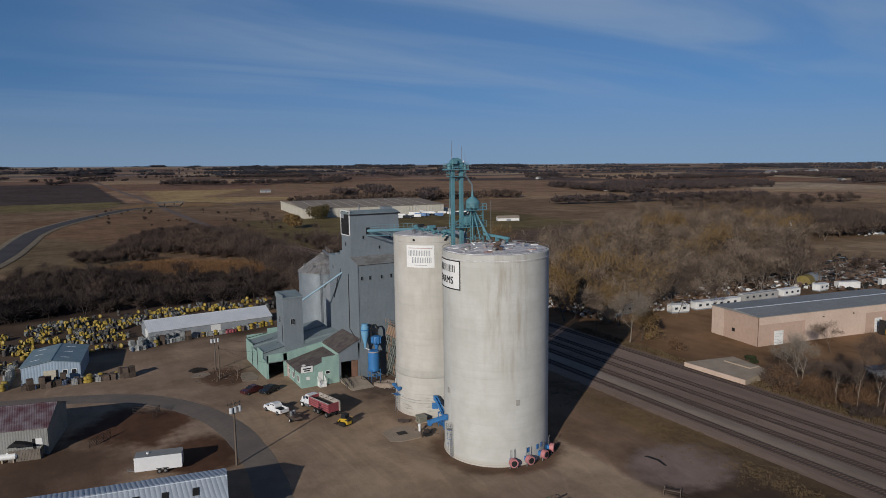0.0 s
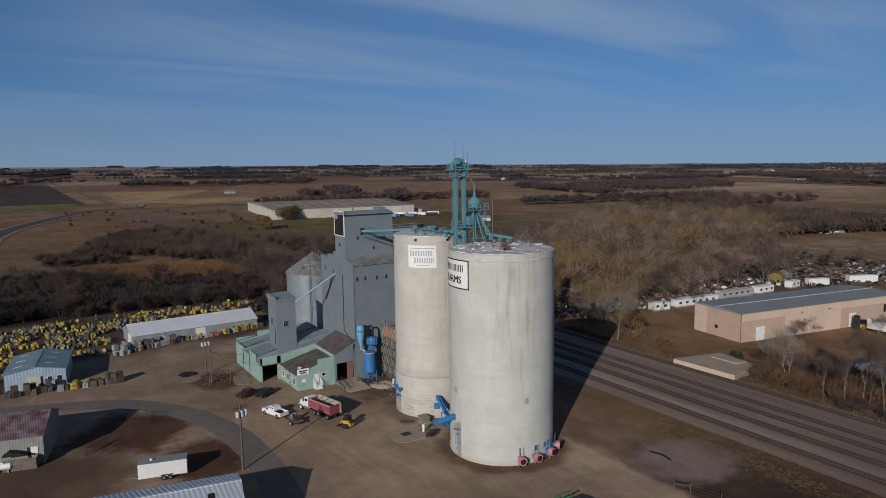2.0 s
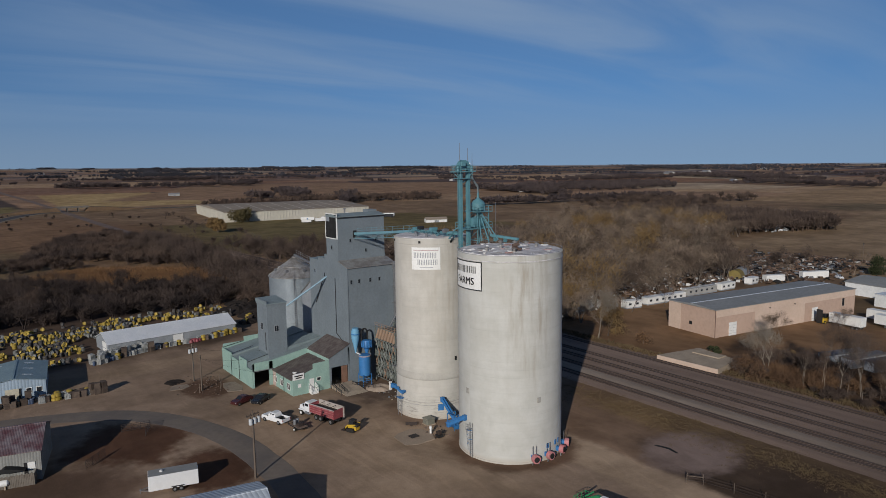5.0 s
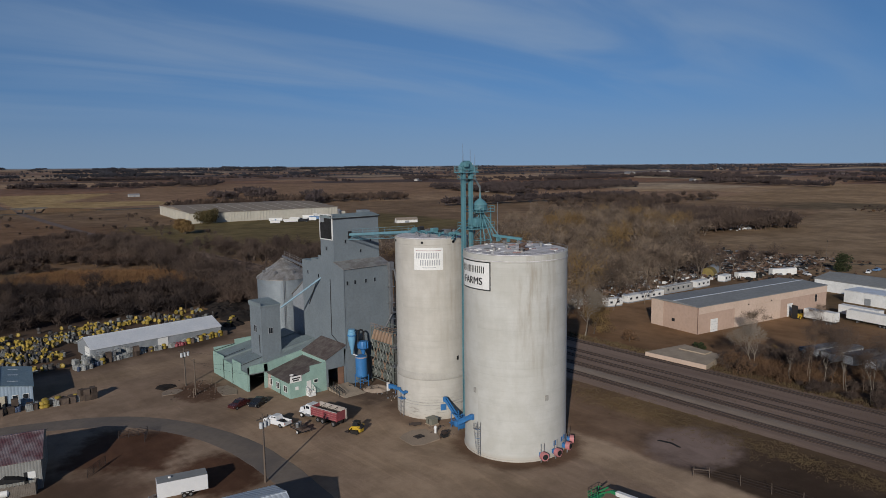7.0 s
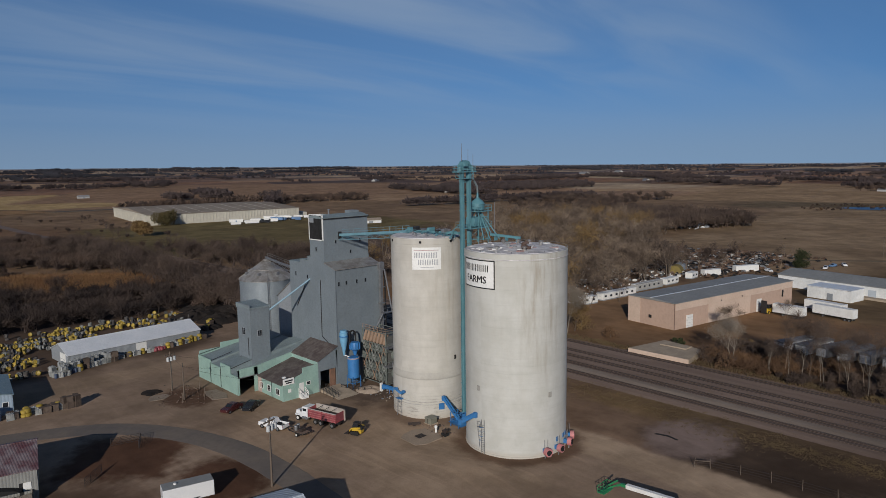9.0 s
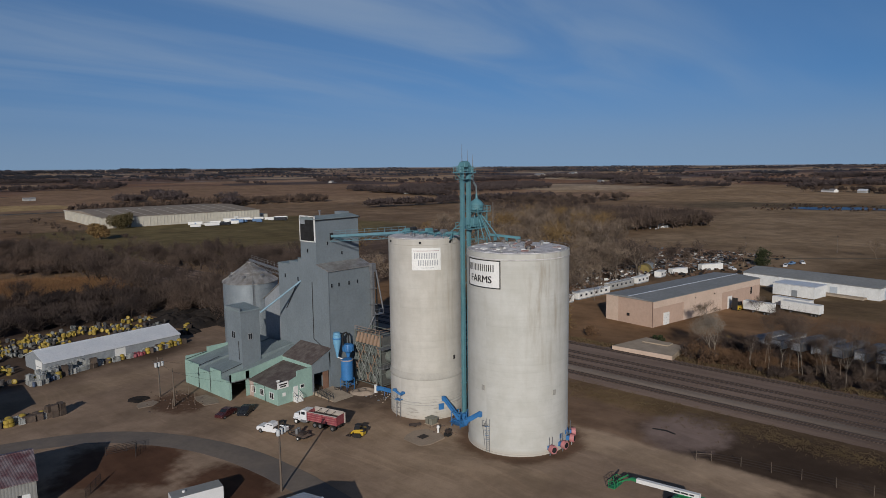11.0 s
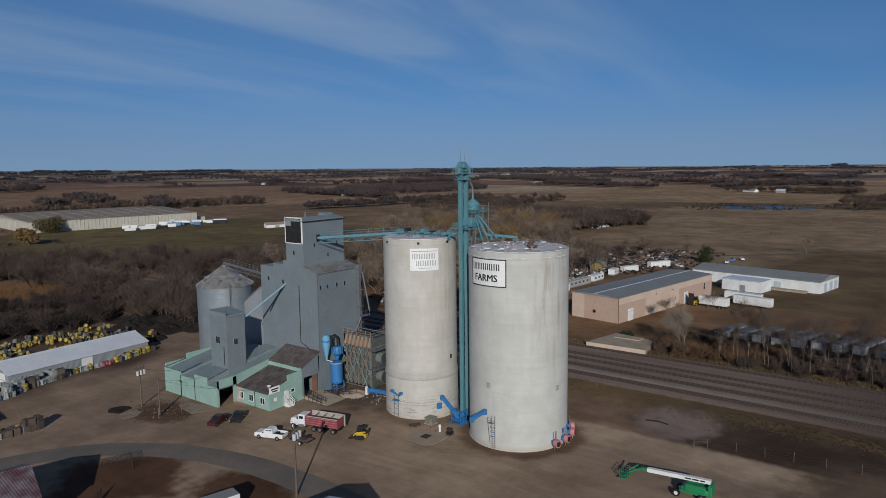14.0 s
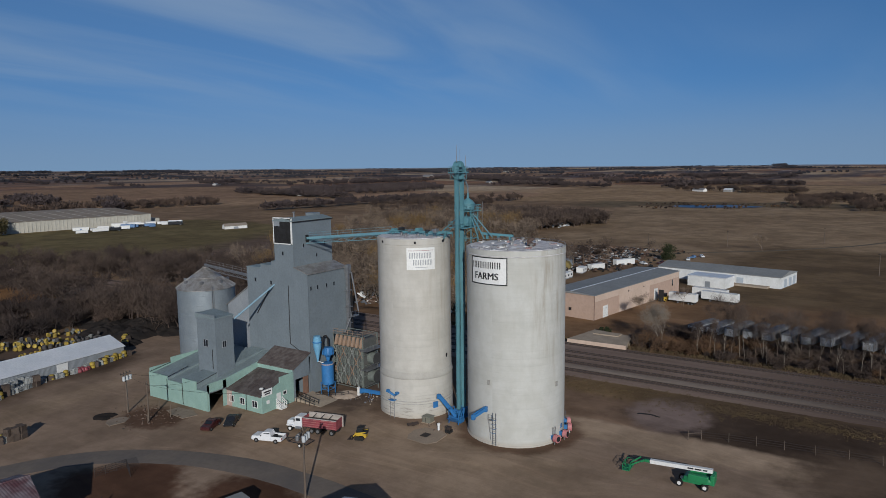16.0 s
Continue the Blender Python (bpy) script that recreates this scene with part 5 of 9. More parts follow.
def build_spout():
    """A forked spout on the cream silo, with its thin ladder-like prop."""
    sp = thing("discharge_spout", "small forked blue spout on thin steel props", "spout", (52.4, 113.2, 0))
    for a, b in (((52.95, 113.0, 4.1), (52.35, 114.1, 4.95)), ((52.95, 113.0, 4.1), (52.5, 112.1, 4.75))):
        bm = BM()
        beam(bm, a, b, 0.34, 0.34)
        part("arm", bm, BLUE, sp)
        part("cap", box(BM(), b[0] - 0.3, b[0] + 0.3, b[1] - 0.3, b[1] + 0.3, b[2] - 0.12, b[2] + 0.3, 0.05), BLUE, sp)
    for y in (112.7, 113.7):
        part("prop", tube(BM(), (52.3, y, -0.1), (52.5, y, 4.3), 0.045, sides=6), STEEL, sp)
    for z in (0.9, 1.8, 2.7):
        part("rung", tube(BM(), (52.4, 112.7, z), (52.4, 113.7, z), 0.035, sides=5), STEEL, sp)
    part("landing", box(BM(), 52.1, 53.0, 112.6, 113.9, 3.3, 3.42), BLUE, sp)


build_spout()
part("hatch", wrap(panel(1.05, 1.15, 0.08, 3), SAX, SAY, SAR + 0.16, radians(-114.6), 2.3), BLUE, silo_a, "blue square hatch")
part("wall_vent", wrap(panel(0.45, 0.75, 0.06, 2), SAX, SAY, SAR, radians(-88), 11.1), DARK, silo_a)
for rim_deg in (-143, -95, 160):
    part("rim_port", wrap(panel(0.4, 0.4, 0.12, 2), SAX, SAY, SAR + 0.02, radians(rim_deg), 32.7), DARK, silo_a)
bm = BM()
for z in (2.6, 3.1):
    lathe(bm, SAX, SAY, [(SAR + 0.14, z), (SAR + 0.19, z + 0.02), (SAR + 0.19, z + 0.10), (SAR + 0.14, z + 0.14)], 96)
part("hoop", bm, material("hoop_grey", (0.40, 0.39, 0.36), None, 1, 0.8), silo_a)


def build_boot_frame():
    f = thing("boot_frame", "blue steel frame and guard round the elevator boot", "frame", (56.8, 101.8, 0))
    bm = BM()
    for x in (55.6, 57.4):
        for y in (100.8, 102.8):
            beam(bm, (x, y, 0), (x, y, 2.6), 0.12)
    for z in (1.2, 2.6):
        beam(bm, (55.6, 100.8, z), (57.4, 100.8, z), 0.10)
        beam(bm, (55.6, 100.8, z), (55.6, 102.8, z), 0.10)
        beam(bm, (55.6, 102.8, z), (57.4, 102.8, z), 0.10)
    beam(bm, (55.6, 100.8, 0.1), (57.4, 100.8, 2.5), 0.08)
    part("frame", bm, BLUE, f)
    part("hopper", solid(BM(), [(55.2, 0.9), (56.0, 0.15), (57.2, 0.15), (57.6, 0.9)], "y", 100.6, 103.0), BLUE, f)


build_boot_frame()

# ---- dryer and dust collectors ----


def build_dryer():
    d = thing("grain_dryer", "tall green-grey column grain dryer with many ducts", "grain dryer", (61, 130, 0))
    part("casing", box(BM(), 60.5, 64.5, 126.4, 134.0, 1.2, 11.2), material("dryer_dark", (0.07, 0.075, 0.072), (0.10, 0.10, 0.095), 1.0, 0.7), d)
    tone = material("dryer_green", (0.17, 0.19, 0.17), (0.12, 0.135, 0.125), 1.0, 0.6)
    tan_tone = material("dryer_tan", (0.33, 0.22, 0.15), (0.26, 0.18, 0.13), 1.0, 0.7)
    pale_tone = material("dryer_pale", (0.30, 0.31, 0.29), (0.22, 0.23, 0.21), 1.0, 0.6)
    for i in range(7):
        y = 126.8 + i * 1.12
        part("column", tube(BM(), (60.2, y, 1.2), (60.2, y, 9.3), 0.16, sides=8), tone, d)
        top = BM()
        solid(top, [(59.7, 9.5), (60.5, 9.5), (60.9, 11.7), (60.5, 11.7)], "y", y - 0.3, y + 0.3)
        part("top_duct", top, tan_tone, d)
        for k in range(4):
            z = 1.4 + k * 2.0
            brace = BM()
            for s in (-1, 1):
                beam(brace, (59.75, y + s * 0.5, z), (59.75, y, z + 1.0), 0.12)
                beam(brace, (59.75, y, z + 1.0), (59.75, y + s * 0.5, z + 2.0), 0.12)
            part("lattice_brace", brace, (tone, pale_tone, tone, tan_tone)[(i + k) % 4], d)
    frame_bm = BM()
    for y in (126.2, 134.1):
        for x in (59.9, 64.6):
            beam(frame_bm, (x, y, 0), (x, y, 12.0), 0.18)
    for z in (1.1, 3.6, 5.8, 8.0, 9.35, 11.9):
        for x in (59.75, 64.6):
            beam(frame_bm, (x, 126.2, z), (x, 134.1, z), 0.13)
        beam(frame_bm, (59.9, 126.2, z), (64.6, 126.2, z), 0.13)
    part("frame", frame_bm, tone, d)
    rail = BM()
    for z in (12.4, 12.9):
        tube(rail, (59.8, 126.2, z), (59.8, 134.1, z), 0.04, sides=5)
        tube(rail, (59.8, 126.2, z), (64.6, 126.2, z), 0.04, sides=5)
    for y in np.arange(126.2, 134.2, 1.3):
        tube(rail, (59.8, y, 11.9), (59.8, y, 12.9), 0.04, sides=5)
    part("railing", rail, tan_tone, d)
    for z in (3.2, 7.0):
        fan = part("fan_housing", tube(BM(), (62.6, 126.4, z), (62.6, 124.9, z), 1.25, sides=20), tone, d)
        part("inlet", tube(BM(), (62.6, 124.95, z), (62.6, 124.7, z), 0.9, 1.3, 20), material("dryer_dark_mouth", (0.05, 0.05, 0.05), None, 1, 0.8), fan)
    for z in (5.2, 9.2):
        plat = BM()
        box(plat, 59.0, 64.6, 124.4, 126.2, z, z + 0.1)
        for x in np.arange(59.0, 64.7, 1.1):
            tube(plat, (x, 124.45, z), (x, 124.45, z + 1.0), 0.035, sides=5)
        tube(plat, (59.0, 124.45, z + 1.0), (64.6, 124.45, z + 1.0), 0.035, sides=5)
        part("catwalk", plat, STEEL, d)


build_dryer()


def build_dust_tank():
    t = thing("dust_tank", "bright blue cylindrical tank standing on a steel frame", "tank", (56.2, 132.9, 0))
    part("shell", lathe(BM(), 56.2, 132.6, [(0.35, 1.7), (1.25, 2.3), (1.25, 6.4), (1.1, 6.65), (0, 6.75)], 28), BLUE, t, smooth=True)
    bm = BM()
    for x in (55.2, 57.2):
        for y in (131.6, 133.6):
            beam(bm, (x, y, 0), (x, y, 2.6), 0.12)
    for z in (1.2, 2.5):
        for y in (131.6, 133.6):
            beam(bm, (55.2, y, z), (57.2, y, z), 0.10)
        for x in (55.2, 57.2):
            beam(bm, (x, 131.6, z), (x, 133.6, z), 0.10)
    part("frame", bm, BLUE, t)
    part("lid", lathe(BM(), 56.2, 132.6, [(1.28, 6.35), (1.3, 6.5), (1.28, 6.55)], 28), material("pinkish_lid", (0.4, 0.33, 0.33), None, 1, 0.7), t)
    c = thing("cyclone", "pale blue cyclone dust collector against the elevator", "cyclone", (54.9, 134.0, 7))
    part("cone", lathe(BM(), 54.9, 134.0, [(0.18, 6.9), (0.25, 7.6), (0.85, 10.2), (0.85, 11.8), (0.7, 11.85), (0.7, 12.3), (0, 12.35)], 24), PALE_BLUE, c, smooth=True)
    bm = BM()
    lathe(bm, 54.9, 134.0, [(0.86, 10.9), (0.95, 10.95), (0.95, 11.1), (0.86, 11.15)], 24)
    part("band", bm, BLUE, c)
    part("outlet", tube(BM(), (54.9, 134.0, 7.0), (55.8, 132.9, 6.5), 0.17), STEEL, c)
    f = thing("cyclone", "blue bag filter over the dust tank with curved duct", "cyclone", (57.2, 133.3, 7))
    part("drum", lathe(BM(), 57.2, 133.3, [(0.3, 6.7), (0.55, 7.6), (1.05, 8.1), (1.05, 9.2), (0.9, 9.5), (0, 9.6)], 24), BLUE, f, smooth=True)
    bm = BM()
    for i in range(12):
        a = 2 * math.pi * i / 12
        tube(bm, (57.2 + 1.1 * math.cos(a), 133.3 + 1.1 * math.sin(a), 8.0), (57.2 + 1.1 * math.cos(a), 133.3 + 1.1 * math.sin(a), 9.4), 0.10, sides=6)
    part("sleeve", bm, BLUE, f)
    bm = BM()
    arc = [Vector((56.3, 133.7, 9.0)), Vector((56.2, 133.8, 11.0)), Vector((56.5, 133.8, 11.8)), Vector((57.2, 133.7, 11.9)), Vector((57.6, 133.6, 11.3)), Vector((57.6, 133.5, 9.4))]
    for p, q in zip(arc, arc[1:]):
        tube(bm, p, q, 0.17)
    part("duct", bm, DARK, f)
    r = thing("pipe_railing", "dark pipe railing beside the dump pit", "railing", (55, 130, 0))
    bm = BM()
    pts = [(53.6, 133.6), (56.0, 128.8), (57.2, 128.0)]
    for (ax, ay), (bx, by) in zip(pts, pts[1:]):
        for z in (0.5, 1.0):
            tube(bm, (ax, ay, z), (bx, by, z), 0.05, sides=6)
        k = max(1, int(math.hypot(bx - ax, by - ay) / 1.2))
        for i in range(k + 1):
            x, y = ax + (bx - ax) * i / k, ay + (by - ay) * i / k
            tube(bm, (x, y, 0), (x, y, 1.0), 0.05, sides=6)
    part("rail", bm, BLACK, r)
    r2 = thing("pipe_railing", "dark sloping pipe railing on the drive ramp", "railing", (50.5, 131, 0))
    bm = BM()
    for x in (49.3, 50.6):
        for z in (0.5, 1.0):
            tube(bm, (x, 134.8, z + 0.6), (x - 0.3, 129.8, z), 0.05, sides=6)
        for i in range(5):
            tube(bm, (x - 0.075 * i, 134.8 - i * 1.25, 0), (x - 0.075 * i, 134.8 - i * 1.25, 1.6 - 0.15 * i), 0.05, sides=6)
    part("rail", bm, BLACK, r2)


build_dust_tank()
ramp_bm = BM()
solid(ramp_bm, [(135.4, -0.2), (135.4, 0.62), (128.5, 0.02), (128.5, -0.2)], "x", 49.5, 54.5)
single("drive_ramp", ramp_bm, CONCRETE, "worn concrete ramp up to the drive door", "ramp", kind="structure")
box_bm = BM()
solid(box_bm, [(45.4, 100.9), (47.1, 99.9), (50.9, 100.2), (51.9, 102.4), (51.5, 105.2), (49.6, 106.3), (47.2, 105.9), (45.7, 105.0)], "z", -0.7, 0.03)
single("pavement", box_bm, material("dusty_concrete", (0.335, 0.265, 0.203), (0.29, 0.228, 0.174), 0.4, 0.9), "cracked concrete pad with a dark grate", "pavement", kind="structure")
grate = thing("floor_grate", "dark steel dump grate set in the concrete pad", "grate", (48.6, 103.2, 0.05))
part("grid", box(BM(), 47.8, 49.4, 102.5, 103.9, 0.05, 0.075), BLACK, grate)
bm = BM()
for i in range(7):
    box(bm, 47.85 + i * 0.25, 47.93 + i * 0.25, 102.5, 103.9, 0.075, 0.10)
part("bar", bm, RAIL, grate)


def build_yard_bits():
    c = thing("electrical_cabinet", "weathered olive-grey cabinet beside the silo", "cabinet", (54.0, 106.4, 0))
    part("body", box(BM(), 53.2, 54.8, 105.5, 107.1, 0.1, 1.1, 0.08), material("cabinet_olive", (0.20, 0.195, 0.155), (0.15, 0.145, 0.115), 0.8, 0.7), c)
    part("plinth", box(BM(), 53.1, 54.9, 105.4, 107.2, -0.1, 0.12), CONCRETE, c)
    part("lid", box(BM(), 53.12, 54.88, 105.42, 107.18, 1.08, 1.17, 0.03), material("cabinet_lid", (0.24, 0.235, 0.19), None, 1, 0.7), c)
    part("door_seam", box(BM(), 53.17, 53.2, 106.27, 106.33, 0.15, 1.05), DARK, c)
    w = thing("hydrant_post", "white painted marker post with a cap", "post", (51.7, 102.5, 0))
    part("shaft", tube(BM(), (51.7, 102.5, -0.1), (51.7, 102.5, 0.95), 0.2, sides=12), WHITE, w)
    part("cap", tube(BM(), (51.7, 102.5, 0.95), (51.7, 102.5, 1.3), 0.3, 0.22, 12), WHITE, w)
    k = thing("scrap_beam", "rusty iron channel lying on the ground", "scrap", (51.2, 107.8, 0))
    bm = BM()
    beam(bm, (50.3, 108.3, 0.2), (52.0, 107.1, 0.2), 0.5, 0.1)
    for u in (-0.22, 0.22):
        beam(bm, (50.3 + u * 0.6, 108.3 + u, 0.32), (52.0 + u * 0.6, 107.1 + u, 0.32), 0.06, 0.32)
    part("channel", bm, RAIL, k)
    part("foot", box(BM(), 50.9, 51.4, 107.4, 108.0, -0.05, 0.17), RAIL, k)
    k = thing("scrap_motor", "dark rusty motor block on a low stand", "scrap", (52.2, 100.7, 0))
    part("block", box(BM(), 51.8, 52.6, 100.3, 101.1, 0.3, 0.85, 0.08), RAIL, k)
    part("stand", box(BM(), 51.7, 52.7, 100.2, 101.2, -0.2, 0.3), DARK, k)


build_yard_bits()

# ---- sheds and other buildings ----


def shed(name, x, y, yaw, w, d, eave, ridge, axis, wall, roof, label, z=0.0, over=0.25, category="shed"):
    """A gabled metal shed, its middle at the origin: w along its own x, d along its own y."""
    s = thing(name, label, category)
    part("wall", gable(BM(), -w / 2, w / 2, -d / 2, d / 2, -0.8, eave, ridge, axis), wall, s)
    half = (d if axis == "x" else w) / 2
    run = half + over
    low = eave - over * (ridge - eave) / half
    length = (w if axis == "x" else d) / 2 + over
    for sign in (-1, 1):
        prof = [(sign * run, low + 0.02), (sign * run, low + 0.14), (0, ridge + 0.14), (0, ridge + 0.02)]
        part("roof", solid(BM(), prof, axis, -length, length), roof, s)
    bm = BM()
    if axis == "x":
        box(bm, -length, length, -0.18, 0.18, ridge + 0.1, ridge + 0.19)
    else:
        box(bm, -0.18, 0.18, -length, length, ridge + 0.1, ridge + 0.19)
    part("ridge_cap", bm, roof, s)
    return s


long_shed = shed("long_shed", 34, 200.3, 4, 33.4, 11.0, 2.6, 4.6, "x", GREY_WALL, WHITE_ROOF, "long low grey shed with a white metal roof")
end_door = part("end_door", box(BM(), -16.8, -16.7, -4.0, -0.6, 0, 2.7), WHITE, long_shed, "white roll-up door")
part("door_panel", box(BM(), -16.85, -16.8, -3.8, -0.8, 1.2, 1.3), GREY_WALL, end_door)
part("side_door", box(BM(), -0.6, 2.0, -5.6, -5.5, 0, 2.3), WHITE, long_shed, "white side door")
put(long_shed, 34.2, 200.4, 0, 4)

blue_shed = shed("metal_shed", 0, 0, 0, 11.4, 15.5, 3.75, 4.7, "y", BLUE_WALL, BLUE_ROOF, "pale blue metal shed with translucent roof panels")
door = part("shop_door", box(BM(), -1.5, 1.2, -7.85, -7.75, 0, 2.6), material("cream_door", (0.5, 0.46, 0.36), None, 1, 0.7), blue_shed, "half-open cream shop door")
part("door_gap", box(BM(), 0.9, 1.25, -7.9, -7.84, 0, 2.6), DARK, door)
for wx in (2.2, 4.0):
    window(blue_shed, "y", -7.75, wx, wx + 0.9, 1.5, 2.4, WHITE, 0)
for sx in (-3.6, 2.4):
    for sy in (-4.5, 0.5, 5.0):
        k = (4.7 - 3.75) / 5.7
        bm = BM()
        solid(bm, [(sx - 0.9, 4.7 - k * abs(sx - 0.9) + 0.145), (sx + 0.9, 4.7 - k * abs(sx + 0.9) + 0.145), (sx + 0.9, 4.7 - k * abs(sx + 0.9) + 0.17), (sx - 0.9, 4.7 - k * abs(sx - 0.9) + 0.17)], "y", sy, sy + 0.35)
        part("roof_light", bm, WHITE_ROOF, blue_shed)
put(blue_shed, -3.4, 175.8, 0, -8)

red_shed = shed("metal_shed", 0, 0, 0, 14, 12.5, 4.6, 6.6, "x", SHED_WALL, RED_ROOF, "dusty metal shed with a faded maroon roof")
part("entry_box", box(BM(), 5.2, 6.2, -6.35, -6.25, 1.9, 2.9), WHITE, red_shed)
part("entry_gap", box(BM(), 4.7, 5.2, -6.3, -6.25, 0.2, 2.9), DARK, red_shed)
fence = BM()
for i in range(22):
    box(fence, 1.6 + i * 0.21, 1.79 + i * 0.21, -8.0, -7.92, 0, 1.75 + 0.08 * (i % 3))
for i in range(8):
    box(fence, 6.2, 6.28, -7.9 + i * 0.21, -7.71 + i * 0.21, 0, 1.75)
part("plank_screen", fence, PLANK, red_shed, "grey plank screen")
part("awning", solid(BM(), [(1.4, 2.2), (5.0, 2.2), (4.0, 2.55), (2.4, 2.9)], "y", -7.6, -6.25), DARK, red_shed)
put(red_shed, -10.0, 132.6, 0, -13)

front_shed = shed("metal_shed", 0, 0, 0, 26, 10.6, 4.6, 6.0, "x", BLUE_WALL, RIB_ROOF, "pale corrugated metal shed near the yard entrance")
for wx in (2.0, 5.4, 9.0):
    part("roof_light", solid(BM(), [(-1.6, 5.74), (-3.0, 5.37), (-3.0, 5.41), (-1.6, 5.78)], "x", wx, wx + 0.8), DARK, front_shed)
put(front_shed, 3.4, 91.1, 0, -10)


def build_trailer_box():
    t = thing("cargo_trailer", "white enclosed cargo trailer parked on the dirt", "trailer")
    body = part("body", box(BM(), -3.4, 3.4, -1.2, 1.2, 0.55, 2.75, 0.05), CAR_WHITE, t)
    part("roof", box(BM(), -3.36, 3.36, -1.16, 1.16, 2.74, 2.80), FLAT_ROOF, t, "grey roof sheet")
    bm = BM()
    lathe(bm, -1.6, 0.1, [(0.22, 2.8), (0.22, 3.0), (0.0, 3.05)], 10)
    part("roof_vent", bm, WHITE, t)
    for x in (0.1, 0.95):
        for y in (-1.22, 1.22):
            wheel = part("wheel", tube(BM(), (x, y - 0.1, 0.36), (x, y + 0.1, 0.36), 0.36, sides=18), RUBBER, t)
            part("rim", tube(BM(), (x, y - 0.115, 0.36), (x, y + 0.115, 0.36), 0.19, sides=12), STEEL, wheel)
    part("fender", box(BM(), -0.35, 1.4, -1.34, -1.19, 0.72, 0.84, 0.03), BLACK, t)
    bm = BM()
    for y in (-0.7, 0.7):
        beam(bm, (-3.4, y, 0.5), (-4.6, 0, 0.5), 0.1)
    tube(bm, (-4.5, 0, 0), (-4.5, 0, 0.8), 0.05)
    part("tongue", bm, STEEL, t)
    put(t, 10.35, 109.35, 0, -13.5)


build_trailer_box()


def build_tan():
    t = thing("flat_roofed_building", "long tan block building with a low grey metal roof", "building")
    part("wall", box(BM(), 0, 62.5, 0, 17.2, -1, 8.0), TAN, t)
    part("roof", solid(BM(), [(-0.25, 7.95), (17.45, 7.95), (17.45, 8.1), (8.6, 8.55), (-0.25, 8.1)], "x", -0.25, 62.75), FLAT_ROOF, t)
    part("ridge_cap", box(BM(), -0.2, 62.7, 8.35, 8.85, 8.5, 8.6), WHITE_ROOF, t, "pale ridge strip")
    part("fascia", box(BM(), 0.3, 62.5, -0.06, 0.0, 5.9, 7.9), TAN_LIGHT, t, "lighter tan band")
    part("end_panel", box(BM(), -0.06, 0.0, 12.5, 17.0, -0.8, 7.9), TAN_LIGHT, t)
    part("wall_panel", box(BM(), 16, 38, -0.05, 0.0, -0.8, 5.88), TAN_LIGHT, t)
    for x0, w, h in ((5.4, 3.0, 3.9), (41.5, 2.6, 4.2)):
        d = part("door", box(BM(), x0, x0 + w, -0.14, -0.02, 0.0, h), WHITE, t, "white overhead door")
        for i in range(1, 5):
            part("door_seam", box(BM(), x0, x0 + w, -0.16, -0.14, h * i / 5 - 0.02, h * i / 5 + 0.02), GREY_WALL, d)
    part("vent_panel", box(BM(), -0.12, 0.0, 8.2, 9.2, 2.4, 3.3), DARK, t)
    window(t, "y", 0, 56.0, 57.2, 3.2, 5.6, TAN_LIGHT, 0)
    part("downpipe", box(BM(), -0.12, -0.02, -0.12, 0.02, -0.8, 8.0), material("brown_pipe", (0.2, 0.13, 0.1), None, 1, 0.6), t)
    for x in (22.0, 33.0):
        part("wall_lamp", box(BM(), x, x + 0.3, -0.35, -0.05, 6.2, 6.5, 0.05), BLACK, t)
    put(t, 156.4, 113.3, -2.75, -9.4)


build_tan()


def build_white_hall():
    t = thing("metal_hall", "long low white metal hall with a grey roof", "building")
    part("wall", box(BM(), 0, 20, 0, 50, -1, 4.6), HALL_WALL, t)
    part("roof", solid(BM(), [(-0.3, 4.5), (20.3, 4.5), (20.3, 4.7), (10, 6.2), (-0.3, 4.7)], "y", -0.3, 50.3), FLAT_ROOF, t)
    for x in (4, 10, 15):
        part("door", box(BM(), x, x + 3, -0.1, 0, 0, 3.4), PALE_WALL, t)
    for y in (14, 24):
        part("side_door", box(BM(), -0.1, 0, y, y + 2.6, 0, 3.2), PALE_WALL, t)
    part("dock", box(BM(), -3.0, 0, 4, 30, -0.8, 0.9), CONCRETE, t)
    put(t, 243.7, 71.3, -3.2, -10)
    s = thing("white_annex", "small flat white annex beside the hall", "building")
    part("wall", box(BM(), 0, 9, 0, 15, -1, 4.4), HALL_WALL, s)
    part("roof", box(BM(), -0.2, 9.2, -0.2, 15.2, 4.35, 4.55), WHITE_ROOF, s)
    part("door", box(BM(), -0.08, 0, 6, 8, 0, 2.6), GREY_WALL, s)
    put(s, 233.0, 89.3, -3.2, -10)


build_white_hall()


